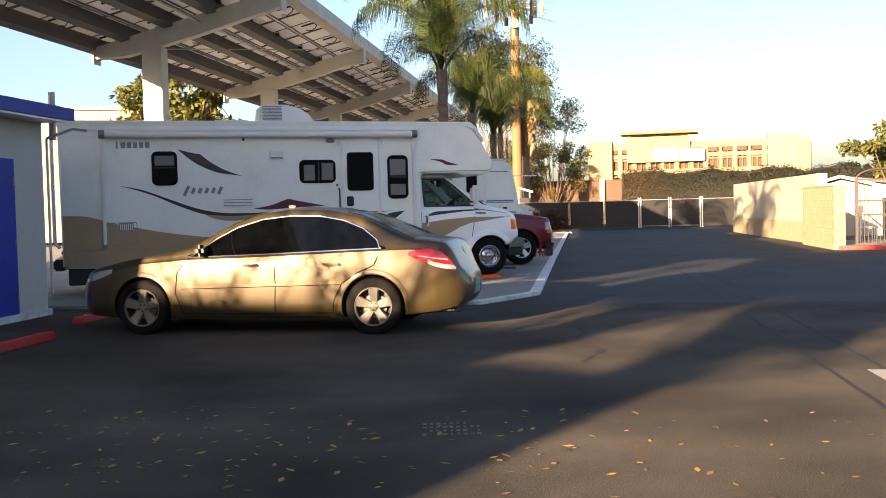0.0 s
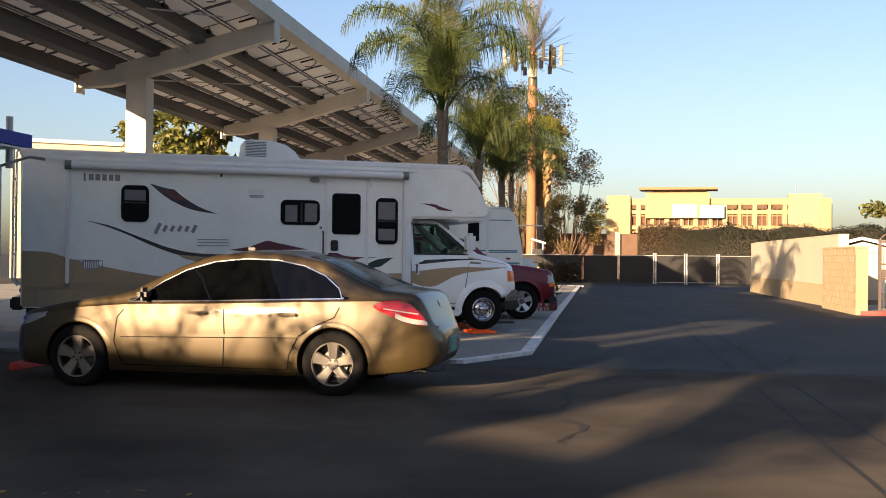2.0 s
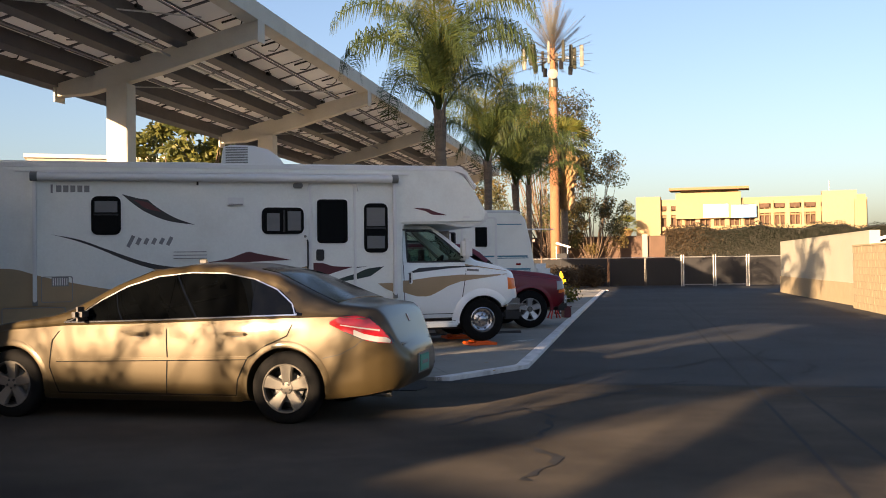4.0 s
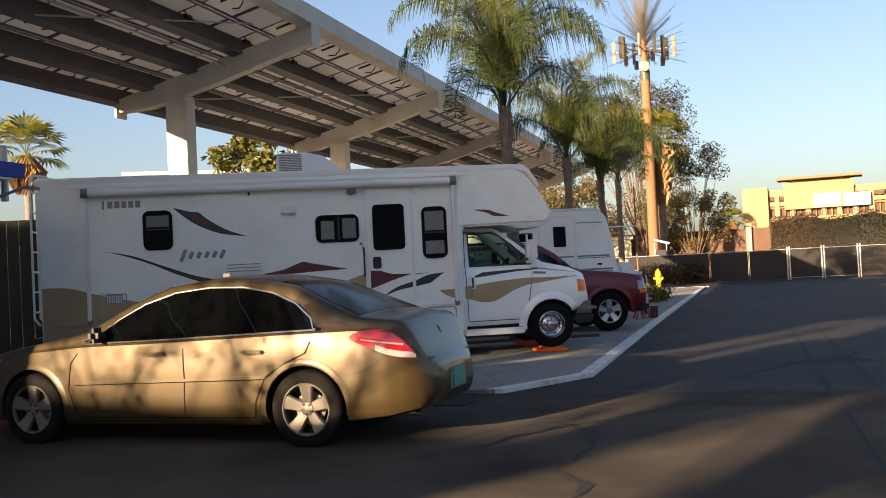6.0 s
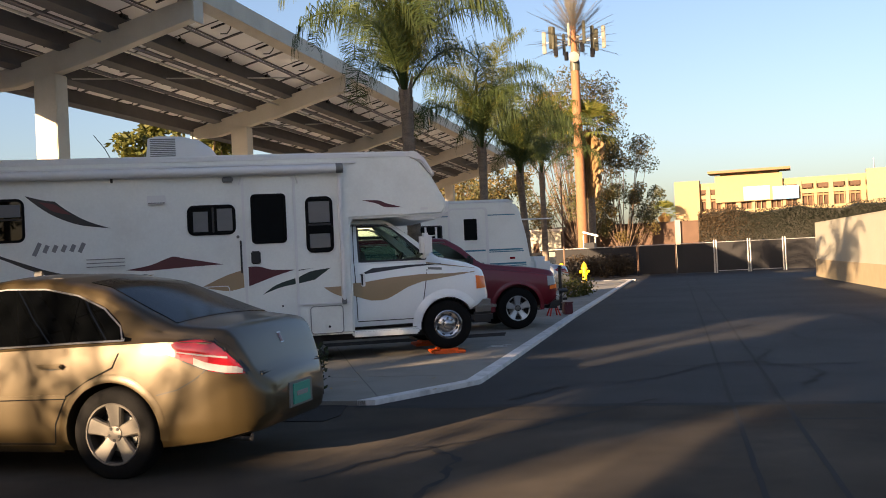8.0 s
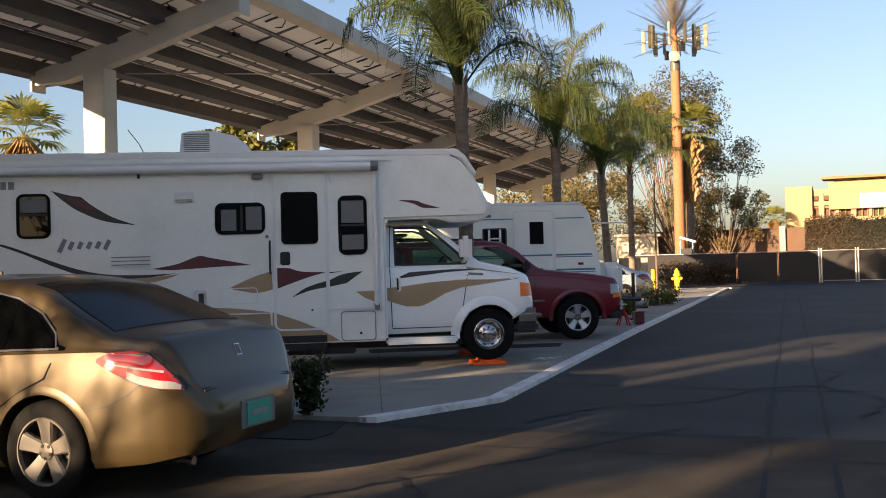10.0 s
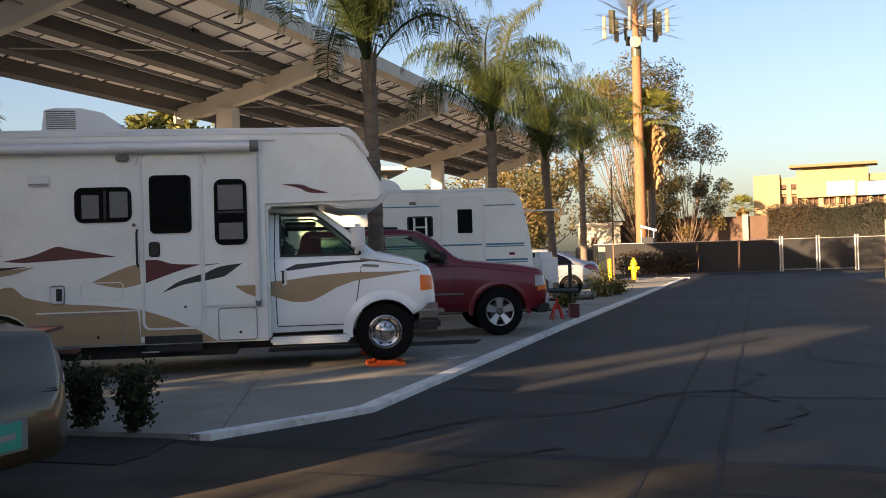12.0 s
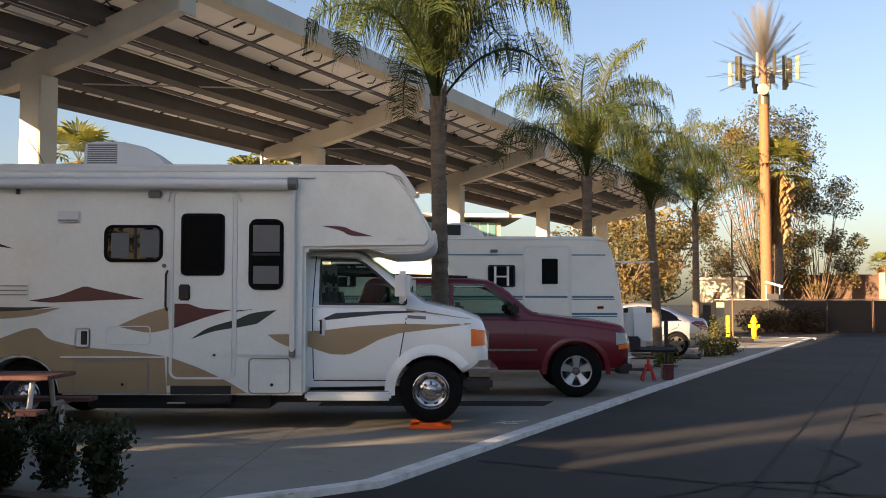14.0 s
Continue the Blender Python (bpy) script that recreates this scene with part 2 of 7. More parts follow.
M = dict(
    white=surf("white_gelcoat", (0.82, 0.84, 0.79), 0.28, var=0.05, scale=0.8, fine=30, bump=0.01, dirt=(0.5, 0.47, 0.4), dirt_amount=0.25, coat=0.3),
    cabwhite=surf("white_car_paint", (0.84, 0.87, 0.86), 0.2, var=0.03, fine=40, bump=0, coat=0.6),
    trim=surf("white_trim", (0.74, 0.74, 0.72), 0.35, var=0.06, bump=0.01),
    alu=surf("brushed_aluminium", (0.6, 0.6, 0.6), 0.35, 1.0, var=0.08),
    chrome=surf("chrome", (0.42, 0.42, 0.43), 0.2, 1.0, var=0.05, bump=0),
    tan=surf("tan_paint", (0.36, 0.25, 0.14), 0.35, var=0.08, bump=0.01, dirt=(0.22, 0.17, 0.12), dirt_amount=0.4),
    maroon=surf("maroon_vinyl", (0.09, 0.014, 0.02), 0.35, var=0.1, bump=0),
    black=surf("black_vinyl", (0.018, 0.018, 0.02), 0.4, var=0.15, bump=0),
    darkgreen=surf("dark_green_vinyl", (0.012, 0.03, 0.025), 0.4, var=0.15, bump=0),
    greyvinyl=surf("grey_vinyl", (0.22, 0.22, 0.22), 0.4, var=0.1, bump=0),
    teal=surf("teal_vinyl", (0.05, 0.2, 0.28), 0.4, var=0.1, bump=0),
    rubber=surf("tyre_rubber", (0.006, 0.006, 0.006), 0.85, var=0.25, bump=0.2, spec=0.15),
    plastic=surf("black_plastic", (0.009, 0.009, 0.01), 0.5, var=0.2, bump=0.05),
    greyplastic=surf("grey_plastic", (0.16, 0.16, 0.15), 0.5, var=0.15, bump=0.05),
    gold=surf("gold_metallic_paint", (0.052, 0.036, 0.0135), 0.42, 0.4, var=0.07, scale=2, fine=300, bump=0.006, dirt=(0.058, 0.044, 0.022), dirt_amount=0.5, coat=0.45),
    red=surf("dark_red_paint", (0.15, 0.006, 0.014), 0.3, 0.1, var=0.06, fine=200, bump=0, coat=0.35),
    silver=surf("silver_paint", (0.55, 0.56, 0.57), 0.28, 0.6, var=0.04, fine=200, bump=0, coat=0.6),
    rim=surf("painted_alloy", (0.14, 0.13, 0.112), 0.45, 0.35, var=0.08, dirt=(0.2, 0.17, 0.13), dirt_amount=0.4, dirt_scale=6),
    rimbright=surf("polished_alloy", (0.5, 0.5, 0.5), 0.3, 0.6, var=0.08),
    redlens=surf("red_lens", (0.26, 0.008, 0.012), 0.12, var=0.1, coat=0.8, bump=0),
    clearlens=surf("clear_lens", (0.3, 0.3, 0.3), 0.12, var=0.1, coat=0.8, bump=0),
    amber=surf("amber_lens", (0.85, 0.17, 0.005), 0.35, var=0.15, bump=0),
    bumper=surf("bright_chrome", (0.85, 0.87, 0.9), 0.22, 1.0, var=0.04, bump=0),
    tint=glass_mat("dark_tinted_glass", (0.1, 0.1, 0.1), 0.0, 0.0015, 0.02),
    # low IOR and dull gloss hold back the sky's reflection
    darkscreen=glass_mat("muted_dark_screen", (0.1, 0.1, 0.1), 0.0, 0.003, 0.12, 1.16),
    glass=glass_mat("green_tinted_glass", (0.85, 0.93, 0.88), 0.88),
    blind=surf("pleated_blind", (0.17, 0.17, 0.165), 0.8, var=0.1, fine=60, stretch=(1, 1, 8)),
    inner=surf("grey_upholstery", (0.1, 0.1, 0.1), 0.9, var=0.2),
    asphalt=surf("asphalt", (0.027, 0.0265, 0.026), 0.78, var=0.7, scale=0.35, fine=70, bump=0.5, deep=0.01, dirt=(0.043, 0.041, 0.038), dirt_amount=0.7, dirt_scale=0.45, spec=0.25),
    tar=surf("bitumen_seal", (0.011, 0.0105, 0.01), 0.85, spec=0.36, var=0.3, bump=0.2),
    worn=surf("old_brown_asphalt", (0.07, 0.059, 0.045), 0.95, var=1.0, scale=0.5, fine=170, bump=0.6, deep=0.006, dirt=(0.03, 0.028, 0.026), dirt_amount=0.8, dirt_scale=0.55, spec=0.12),
    concrete=surf("concrete_slab", (0.24, 0.228, 0.195), 0.8, var=0.24, scale=0.7, fine=90, bump=0.15, dirt=(0.13, 0.12, 0.1), dirt_amount=0.85, dirt_scale=0.6),
    greyjoint=surf("dusty_joint", (0.12, 0.115, 0.1), 0.9, var=0.2),
    whiteline=surf("worn_white_line", (0.66, 0.65, 0.62), 0.7, var=0.12, scale=2, bump=0.15, dirt=(0.25, 0.24, 0.22), dirt_amount=0.7, dirt_scale=5),
    soil=surf("dark_soil", (0.016, 0.012, 0.009), 0.95, var=0.5, scale=6, bump=0.8),
    steel=surf("cream_painted_steel", (0.62, 0.555, 0.45), 0.55, var=0.1, scale=1.5, bump=0.04, dirt=(0.4, 0.32, 0.22), dirt_amount=0.35),
    purlin=surf("dull_galvanised_steel", (0.1, 0.095, 0.095), 0.65, 0.1, var=0.2, bump=0.05),
    backsheet=laminate(surf("solar_backsheet", (0.8, 0.77, 0.72), 0.6, var=0.08, scale=1, bump=0.02, rand=0.1), 0.2),
    stucco=surf("grey_stucco", (0.5, 0.47, 0.42), 0.9, var=0.1, scale=1, fine=120, bump=0.4, dirt=(0.33, 0.3, 0.26), dirt_amount=0.4),
    blue=surf("blue_paint", (0.004, 0.022, 0.3), 0.55, var=0.12, scale=1.5, bump=0.06),
    redpaint=surf("red_kerb_paint", (0.5, 0.03, 0.02), 0.7, var=0.2, scale=4, bump=0.3, dirt=(0.2, 0.1, 0.08), dirt_amount=0.5, dirt_scale=4),
    orange=surf("orange_plastic", (0.95, 0.14, 0.01), 0.45, var=0.06, bump=0.02),
    yellow=surf("yellow_paint", (0.85, 0.5, 0.01), 0.45, var=0.08),
    cream=surf("cream_stucco", (0.36, 0.335, 0.262), 0.9, var=0.08, scale=0.8, fine=100, bump=0.3, dirt=(0.4, 0.33, 0.23), dirt_amount=0.5),
    block=surf("yellow_block", (0.3, 0.235, 0.14), 0.9, var=0.12, scale=3, fine=80, bump=0.4, rand=0.06),
    mortar=surf("mortar", (0.24, 0.19, 0.12), 0.95, var=0.1, bump=0.3),
    screen=surf("black_mesh_screen", (0.013, 0.012, 0.012), 0.85, var=0.25, scale=0.6, bump=0.1),
    galv=surf("galvanised_steel", (0.42, 0.41, 0.39), 0.45, 0.7, var=0.12),
    farwall=surf("ochre_render", (0.27, 0.195, 0.1), 0.9, var=0.06, scale=0.1, fine=2, bump=0),
    farwall2=surf("pale_ochre_render", (0.27, 0.2, 0.115), 0.9, var=0.06, scale=0.1, fine=2, bump=0),
    farroof=surf("brown_timber", (0.2, 0.115, 0.055), 0.8, var=0.1, scale=0.2, fine=2, bump=0),
    # dark brown with the shade of far openings put into it
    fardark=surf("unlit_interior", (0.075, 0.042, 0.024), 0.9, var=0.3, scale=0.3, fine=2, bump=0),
    banner=surf("white_banner", (0.5, 0.53, 0.56), 0.6, var=0.05, scale=0.3),
    bannerblue=surf("blue_banner", (0.1, 0.26, 0.48), 0.6, var=0.15, scale=0.3),
    brick=surf("red_brick", (0.095, 0.055, 0.035), 0.9, var=0.2, scale=2, fine=20),
    bark=surf("grey_palm_bark", (0.15, 0.115, 0.085), 0.9, var=0.55, scale=5, fine=40, bump=0.8, stretch=(1, 1, 3)),
    bark2=surf("brown_bark", (0.13, 0.085, 0.055), 0.9, var=0.35, scale=4, fine=30, bump=0.8),
    polebark=surf("imitation_bark", (0.22, 0.1, 0.045), 0.85, var=0.35, scale=6, fine=40, bump=0.6, stretch=(4, 4, 1)),
    panelgrey=surf("antenna_shell", (0.06, 0.057, 0.036), 0.5, var=0.1),
    dish=surf("antenna_dish", (0.33, 0.31, 0.27), 0.5, var=0.05),
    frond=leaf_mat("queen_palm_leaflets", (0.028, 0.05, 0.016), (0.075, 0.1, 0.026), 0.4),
    # sunlit copy of the palm leaflets: sun put into the colour
    frondlit=leaf_mat("sunlit_palm_leaflets", (0.06, 0.082, 0.016), (0.14, 0.135, 0.026), 0.45),
    dead=leaf_mat("dead_palm_thatch", (0.2, 0.12, 0.048), (0.29, 0.19, 0.085), 0.2),
    fan=leaf_mat("fan_palm_leaves", (0.11, 0.14, 0.028), (0.22, 0.21, 0.05), 0.45),
    fake=leaf_mat("faded_imitation_fronds", (0.08, 0.076, 0.07), (0.17, 0.16, 0.14), 0.2),
    euc=leaf_mat("grey_green_leaves", (0.05, 0.06, 0.026), (0.125, 0.11, 0.045)),
    eucgold=leaf_mat("bronze_leaves", (0.1, 0.075, 0.022), (0.2, 0.14, 0.045), 0.4),
    magnolia=leaf_mat("glossy_green_leaves", (0.05, 0.065, 0.015), (0.15, 0.14, 0.03)),
    shrub=leaf_mat("dark_shrub_leaves", (0.018, 0.028, 0.012), (0.05, 0.06, 0.02)),
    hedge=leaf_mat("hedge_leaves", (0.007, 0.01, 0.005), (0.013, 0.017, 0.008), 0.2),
    dry=leaf_mat("dry_hedge_leaves", (0.04, 0.026, 0.013), (0.075, 0.05, 0.025), 0.2),
    fallen=leaf_mat("fallen_yellow_leaves", (0.5, 0.3, 0.03), (0.1, 0.06, 0.025), 0.1),
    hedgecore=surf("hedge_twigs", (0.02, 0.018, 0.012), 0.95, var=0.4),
    wood=surf("weathered_wood", (0.14, 0.06, 0.05), 0.8, var=0.25, stretch=(1, 8, 8)),
    plate=surf("turquoise_plate", (0.02, 0.3, 0.22), 0.4, var=0.1, bump=0),
    roofshingle=surf("grey_shingles", (0.09, 0.085, 0.085), 0.9, var=0.2, bump=0.3),
    iron=surf("brown_iron", (0.05, 0.035, 0.03), 0.5, 0.3, var=0.2),
    sign=surf("sign_white", (0.8, 0.8, 0.78), 0.5, var=0.04),
    lidgrey=surf("cast_cover", (0.27, 0.26, 0.24), 0.8, var=0.15, bump=0.3),
    tealwin=surf("teal_window", (0.1, 0.22, 0.22), 0.2, var=0.1),
)

# ---- frame of the lane: s along it, d to its right of the kerb line ----
U, V, K0 = Vector((0.419, 0.908, 0)), Vector((0.908, -0.419, 0)), Vector((-0.35, -3.12, 0))
LANE_TURN = math.degrees(math.atan2(V.y, V.x))


def fall(s):
    return -0.18 * min(1.0, max(0.0, (s - 10) / 41.0))


def L(s, d, z=0.0):
    p = K0 + U * s + V * d
    return Vector((p.x, p.y, z + fall(s)))


# ---- makers ----
def obj(name, bm, material, smooth=None):
    me = bpy.data.meshes.new(name)
    bmesh.ops.recalc_face_normals(bm, faces=bm.faces)
    bm.to_mesh(me)
    bm.free()
    for mm in (material if isinstance(material, (list, tuple)) else (material,)):
        me.materials.append(mm)
    if smooth is not None:
        for p in me.polygons:
            p.use_smooth = True
        me.set_sharp_from_angle(angle=radians(smooth))
    return new(name, me)


def part(name, bm, material, parent, label="", smooth=None):
    ob = obj(name, bm, material, smooth)
    ob.parent = parent
    return tagged(ob, label)


def raw(name, verts, faces, material, parent=None, smooth=False):
    me = bpy.data.meshes.new(name)
    me.from_pydata(verts, [], faces)
    me.materials.append(material)
    if smooth:
        for p in me.polygons:
            p.use_smooth = True
    ob = new(name, me)
    ob.parent = parent
    return ob


def thing(name, label, category, m=None, group="", kind=""):
    ob = new(name)
    ob.empty_display_size = 0.2
    if m is not None:
        ob.matrix_world = m
    return tagged(ob, label, category, group, kind)


def box(bm, c, size, bevel=0.0, rot=None):
    mat = Matrix.Translation(c) @ (rot.to_4x4() if rot else Matrix()) @ Matrix.Diagonal((*size, 1))
    r = bmesh.ops.create_cube(bm, size=1, matrix=mat)
    if bevel:
        es = list({e for v in r["verts"] for e in v.link_edges})
        bmesh.ops.bevel(bm, geom=es, offset=bevel, segments=2, affect="EDGES", clamp_overlap=True)
    return bm


def B(c, size, bevel=0.0, rot=None):
    return box(bmesh.new(), c, size, bevel, rot)


def rod(bm, a, b, r0, r1=None, n=10):
    a, b = Vector(a), Vector(b)
    q = (b - a).to_track_quat("Z", "Y").to_matrix().to_4x4()
    bmesh.ops.create_cone(bm, cap_ends=True, segments=n, radius1=r0, radius2=r0 if r1 is None else r1, depth=(b - a).length,
                          matrix=Matrix.Translation((a + b) / 2) @ q)
    return bm


def tube(bm, pts, r, n=8):
    for a, b in zip(pts[:-1], pts[1:]):
        rod(bm, a, b, r, n=n)
    return bm


def lathe(prof, n=32, axis="y", open_front=False, open_back=False):
    """Turns a profile of (radius, offset) about an axis."""
    bm = bmesh.new()
    rings = []
    for r, o in prof:
        ring = []
        for i in range(n):
            a = 2 * math.pi * i / n
            c, s = r * math.cos(a), r * math.sin(a)
            ring.append(bm.verts.new((c, o, s) if axis == "y" else (c, s, o)))
        rings.append(ring)
    for p, q in zip(rings[:-1], rings[1:]):
        for i in range(n):
            bm.faces.new((p[i], p[(i + 1) % n], q[(i + 1) % n], q[i]))
    if not open_front:
        bm.faces.new(rings[0])
    if not open_back:
        bm.faces.new(rings[-1])
    return bm


def prism(pts, y0, y1, bm=None, bevel=0.0):
    """An outline of (x, z) drawn out along y."""
    bm = bm or bmesh.new()
    f = [bm.verts.new((x, y0, z)) for x, z in pts]
    g = [bm.verts.new((x, y1, z)) for x, z in pts]
    faces = [bm.faces.new(f), bm.faces.new(g[::-1])]
    for i in range(len(pts)):
        faces.append(bm.faces.new((f[i], g[i], g[(i + 1) % len(pts)], f[(i + 1) % len(pts)])))
    if bevel:
        bmesh.ops.recalc_face_normals(bm, faces=faces)
        es = [e for e in {e for q in faces for e in q.edges} if e.calc_face_angle(0) > 0.5]
        bmesh.ops.bevel(bm, geom=es, offset=bevel, segments=3, affect="EDGES", clamp_overlap=True)
    return bm


def slab_poly(pts, z0, z1, bm=None):
    """A ground outline of (x, y) with thickness."""
    bm = bm or bmesh.new()
    f = [bm.verts.new((x, y, z1)) for x, y in pts]
    g = [bm.verts.new((x, y, z0)) for x, y in pts]
    bm.faces.new(f), bm.faces.new(g[::-1])
    for i in range(len(pts)):
        bm.faces.new((g[i], g[(i + 1) % len(pts)], f[(i + 1) % len(pts)], f[i]))
    return bm


def spline(pts, n=8, closed=True):
    """Catmull-Rom through points; a point given twice is a corner."""
    out, k = [], len(pts)
    for i in range(k if closed else k - 1):
        p0, p1, p2, p3 = (np.array(pts[(i + j) % k] if closed else pts[min(max(i + j, 0), k - 1)], float) for j in (-1, 0, 1, 2))
        if np.allclose(p1, p2):
            continue
        for t in np.arange(n) / n:
            q = 0.5 * (2 * p1 + (p2 - p0) * t + (2 * p0 - 5 * p1 + 4 * p2 - p3) * t * t + (3 * p1 - p0 - 3 * p2 + p3) * t ** 3)
            if not out or np.hypot(*(q - out[-1])) > 1e-4:
                out.append(q)
    return [tuple(float(v) for v in p) for p in out]


def rounded(x0, z0, x1, z1, r, n=5):
    pts = []
    for cx, cz, a0 in ((x1 - r, z1 - r, 0), (x0 + r, z1 - r, 90), (x0 + r, z0 + r, 180), (x1 - r, z0 + r, 270)):
        for i in range(n + 1):
            a = radians(a0 + 90 * i / n)
            pts.append((cx + r * math.cos(a), cz + r * math.sin(a)))
    return pts


def ring_prism(outer, inner, y0, y1):
    """A frame between two outlines of equal count."""
    bm = bmesh.new()
    vs = [[bm.verts.new((x, y, z)) for x, z in pts] for pts in (outer, inner) for y in (y0, y1)]
    n = len(outer)
    for i in range(n):
        j = (i + 1) % n
        bm.faces.new((vs[0][i], vs[0][j], vs[2][j], vs[2][i])), bm.faces.new((vs[1][i], vs[3][i], vs[3][j], vs[1][j]))
        bm.faces.new((vs[0][i], vs[1][i], vs[1][j], vs[0][j])), bm.faces.new((vs[2][i], vs[2][j], vs[3][j], vs[3][i]))
    return bm


def cut(ob, cutters):
    """Takes the cutters' shapes out of ob and removes them."""
    for c in cutters:
        md = ob.modifiers.new("cut", "BOOLEAN")
        md.operation, md.object, md.solver = "DIFFERENCE", c, "EXACT"
    bpy.context.view_layer.update()
    me = bpy.data.meshes.new_from_object(ob.evaluated_get(bpy.context.evaluated_depsgraph_get()))
    ob.modifiers.clear()
    ob.data = me
    for c in cutters:
        bpy.data.objects.remove(c)
    return ob


# ---- vehicles ----
class Shell:
    """A car's skin: front at x 0, rear at x long; top, belt, floor and half width along x."""

    def __init__(self, long, top, belt, floor, half, lean=0.38, soft=0.1, crown=0.025):
        self.long, self.lean, self.crown = long, lean, crown
        xs = np.linspace(0, long, 400)
        k = max(1, int(soft / long * 400))
        ker = np.hanning(k + 2)[1:-1]
        ker /= ker.sum()

        def curve(pts):
            v = np.interp(np.r_[np.full(k, xs[0]), xs, np.full(k, xs[-1])], *np.array(pts, float).T)
            return np.convolve(v, ker, "same")[k:-k]
        self.xs, self.t, self.b, self.f, self.w = xs, curve(top), curve(belt), curve(floor), curve(half)

    def at(self, x):
        t, b, f, w = (float(np.interp(x, self.xs, c)) for c in (self.t, self.b, self.f, self.w))
        return t, min(b, t - 0.02), f, w

    def section(self, x):
        t, b, f, w = self.at(x)
        h, y0 = t - b, w * 0.94
        r = min(0.09, h * 0.6)
        y1 = y0 - self.lean * (h - r)
        m = b - f
        pts = [(0, f), (w * 0.8, f), (w * 0.93, f + 0.02), (w * 0.97, f + 0.07), (w * 0.99, f + 0.25 * m), (w, f + 0.5 * m), (w * 0.998, f + 0.68 * m),
               (w * 0.985, f + 0.86 * m), (w * 0.965, b - 0.015), (y0, b)]
        pts += [(y0 + (y1 - y0) * q, b + (h - r) * q) for q in (0.33, 0.67, 1.0)]
        pts += [(y1 - r * 0.18, t - r * 0.45), (y1 - r * 0.55, t - r * 0.13), (y1 - r * 1.1, t)]
        pts += [((y1 - r * 1.1) * q, t + self.crown * (1 - q * q)) for q in (0.8, 0.55, 0.28, 0.0)]
        return pts

    def side(self, x, z):
        s = self.section(x)[2:14]
        return float(np.interp(z, [p[1] for p in s], [p[0] for p in s]))

    def roof(self, x, q):
        """A place on the top at x, at share q of the half width."""
        t, b, f, w = self.at(x)
        h = t - b
        r = min(0.09, h * 0.6)
        y = w * 0.94 - self.lean * (h - r) - r * 1.1
        return y * q, t + self.crown * (1 - q * q)

    def skin(self, n=70):
        bm = bmesh.new()
        rows = []
        for x in np.linspace(0, self.long, n):
            s = self.section(float(x))
            pts = [(-y, z) for y, z in s[1:-1]][::-1] + [s[0]] + s[1:-1] + [s[-1]]
            rows.append([bm.verts.new((float(x), y, z)) for y, z in pts])
        k = len(rows[0])
        for p, q in zip(rows[:-1], rows[1:]):
            for i in range(k):
                bm.faces.new((p[i], p[(i + 1) % k], q[(i + 1) % k], q[i]))
        bm.faces.new(rows[0]), bm.faces.new(rows[-1][::-1])
        return bm

    def pane(self, lo, hi, off=0.005, hand=-1, nx=14, nz=5):
        """A panel on the side between a lower and an upper line of (x, z), as a thin shell."""
        x0, x1 = lo[0][0], lo[-1][0]
        g = []
        for x in np.linspace(x0, x1, nx):
            a, c = float(np.interp(x, *np.array(lo, float).T)), float(np.interp(x, *np.array(hi, float).T))
            g.append([(float(x), z) for z in np.linspace(a, max(c, a + 0.002), nz)])
        return self._shell([[Vector((x, hand * (self.side(x, z) + off), z)) for x, z in r] for r in g], Vector((0, -hand * 0.012, 0)))

    def cap(self, x0, x1, q=0.97, off=0.005, nx=10, ny=9, q1=None):
        g = []
        for i, x in enumerate(np.linspace(x0, x1, nx)):
            w = q + ((q1 if q1 is not None else q) - q) * i / (nx - 1)
            g.append([Vector((float(x), *self.roof(float(x), j))) + Vector((0, 0, off)) for j in np.linspace(-w, w, ny)])
        return self._shell(g, Vector((0, 0, -0.012)))

    def _shell(self, g, back):
        bm = bmesh.new()
        f = [[bm.verts.new(p) for p in r] for r in g]
        b = [[bm.verts.new(p + back) for p in r] for r in g]
        nx, nz = len(g), len(g[0])
        for i in range(nx - 1):
            for j in range(nz - 1):
                bm.faces.new((f[i][j], f[i + 1][j], f[i + 1][j + 1], f[i][j + 1]))
                bm.faces.new((b[i][j], b[i][j + 1], b[i + 1][j + 1], b[i + 1][j]))
        edge = [(i, 0) for i in range(nx)] + [(nx - 1, j) for j in range(1, nz)] + [(i, nz - 1) for i in range(nx - 2, -1, -1)] + [(0, j) for j in range(nz - 2, 0, -1)]
        for (a, c), (d, e) in zip(edge, edge[1:] + edge[:1]):
            bm.faces.new((f[a][c], b[a][c], b[d][e], f[d][e]))
        return bm

    def line(self, pts, width=0.008, off=0.002, hand=-1):
        """A door gap or thin strip along (x, z) points on the side."""
        bm = bmesh.new()
        p = [np.array(a, float) for a in pts]
        q = []
        for a, b in zip(p[:-1], p[1:]):
            k = max(1, int(np.hypot(*(b - a)) / 0.08))
            q += [a + (b - a) * i / k for i in range(k)]
        q.append(p[-1])
        last = None
        for i, a in enumerate(q):
            d = q[min(i + 1, len(q) - 1)] - q[max(i - 1, 0)]
            d = d / (np.hypot(*d) + 1e-9)
            n = np.array((-d[1], d[0])) * width / 2
            vs = [bm.verts.new((float(c[0]), hand * (self.side(float(c[0]), float(c[1])) + o), float(c[1]))) for c in (a - n, a + n) for o in (off, off - 0.006)]
            if last:
                for m, k in ((0, 2), (2, 3), (3, 1), (1, 0)):
                    bm.faces.new((last[m], last[k], vs[k], vs[m]))
            last = vs
        return bm


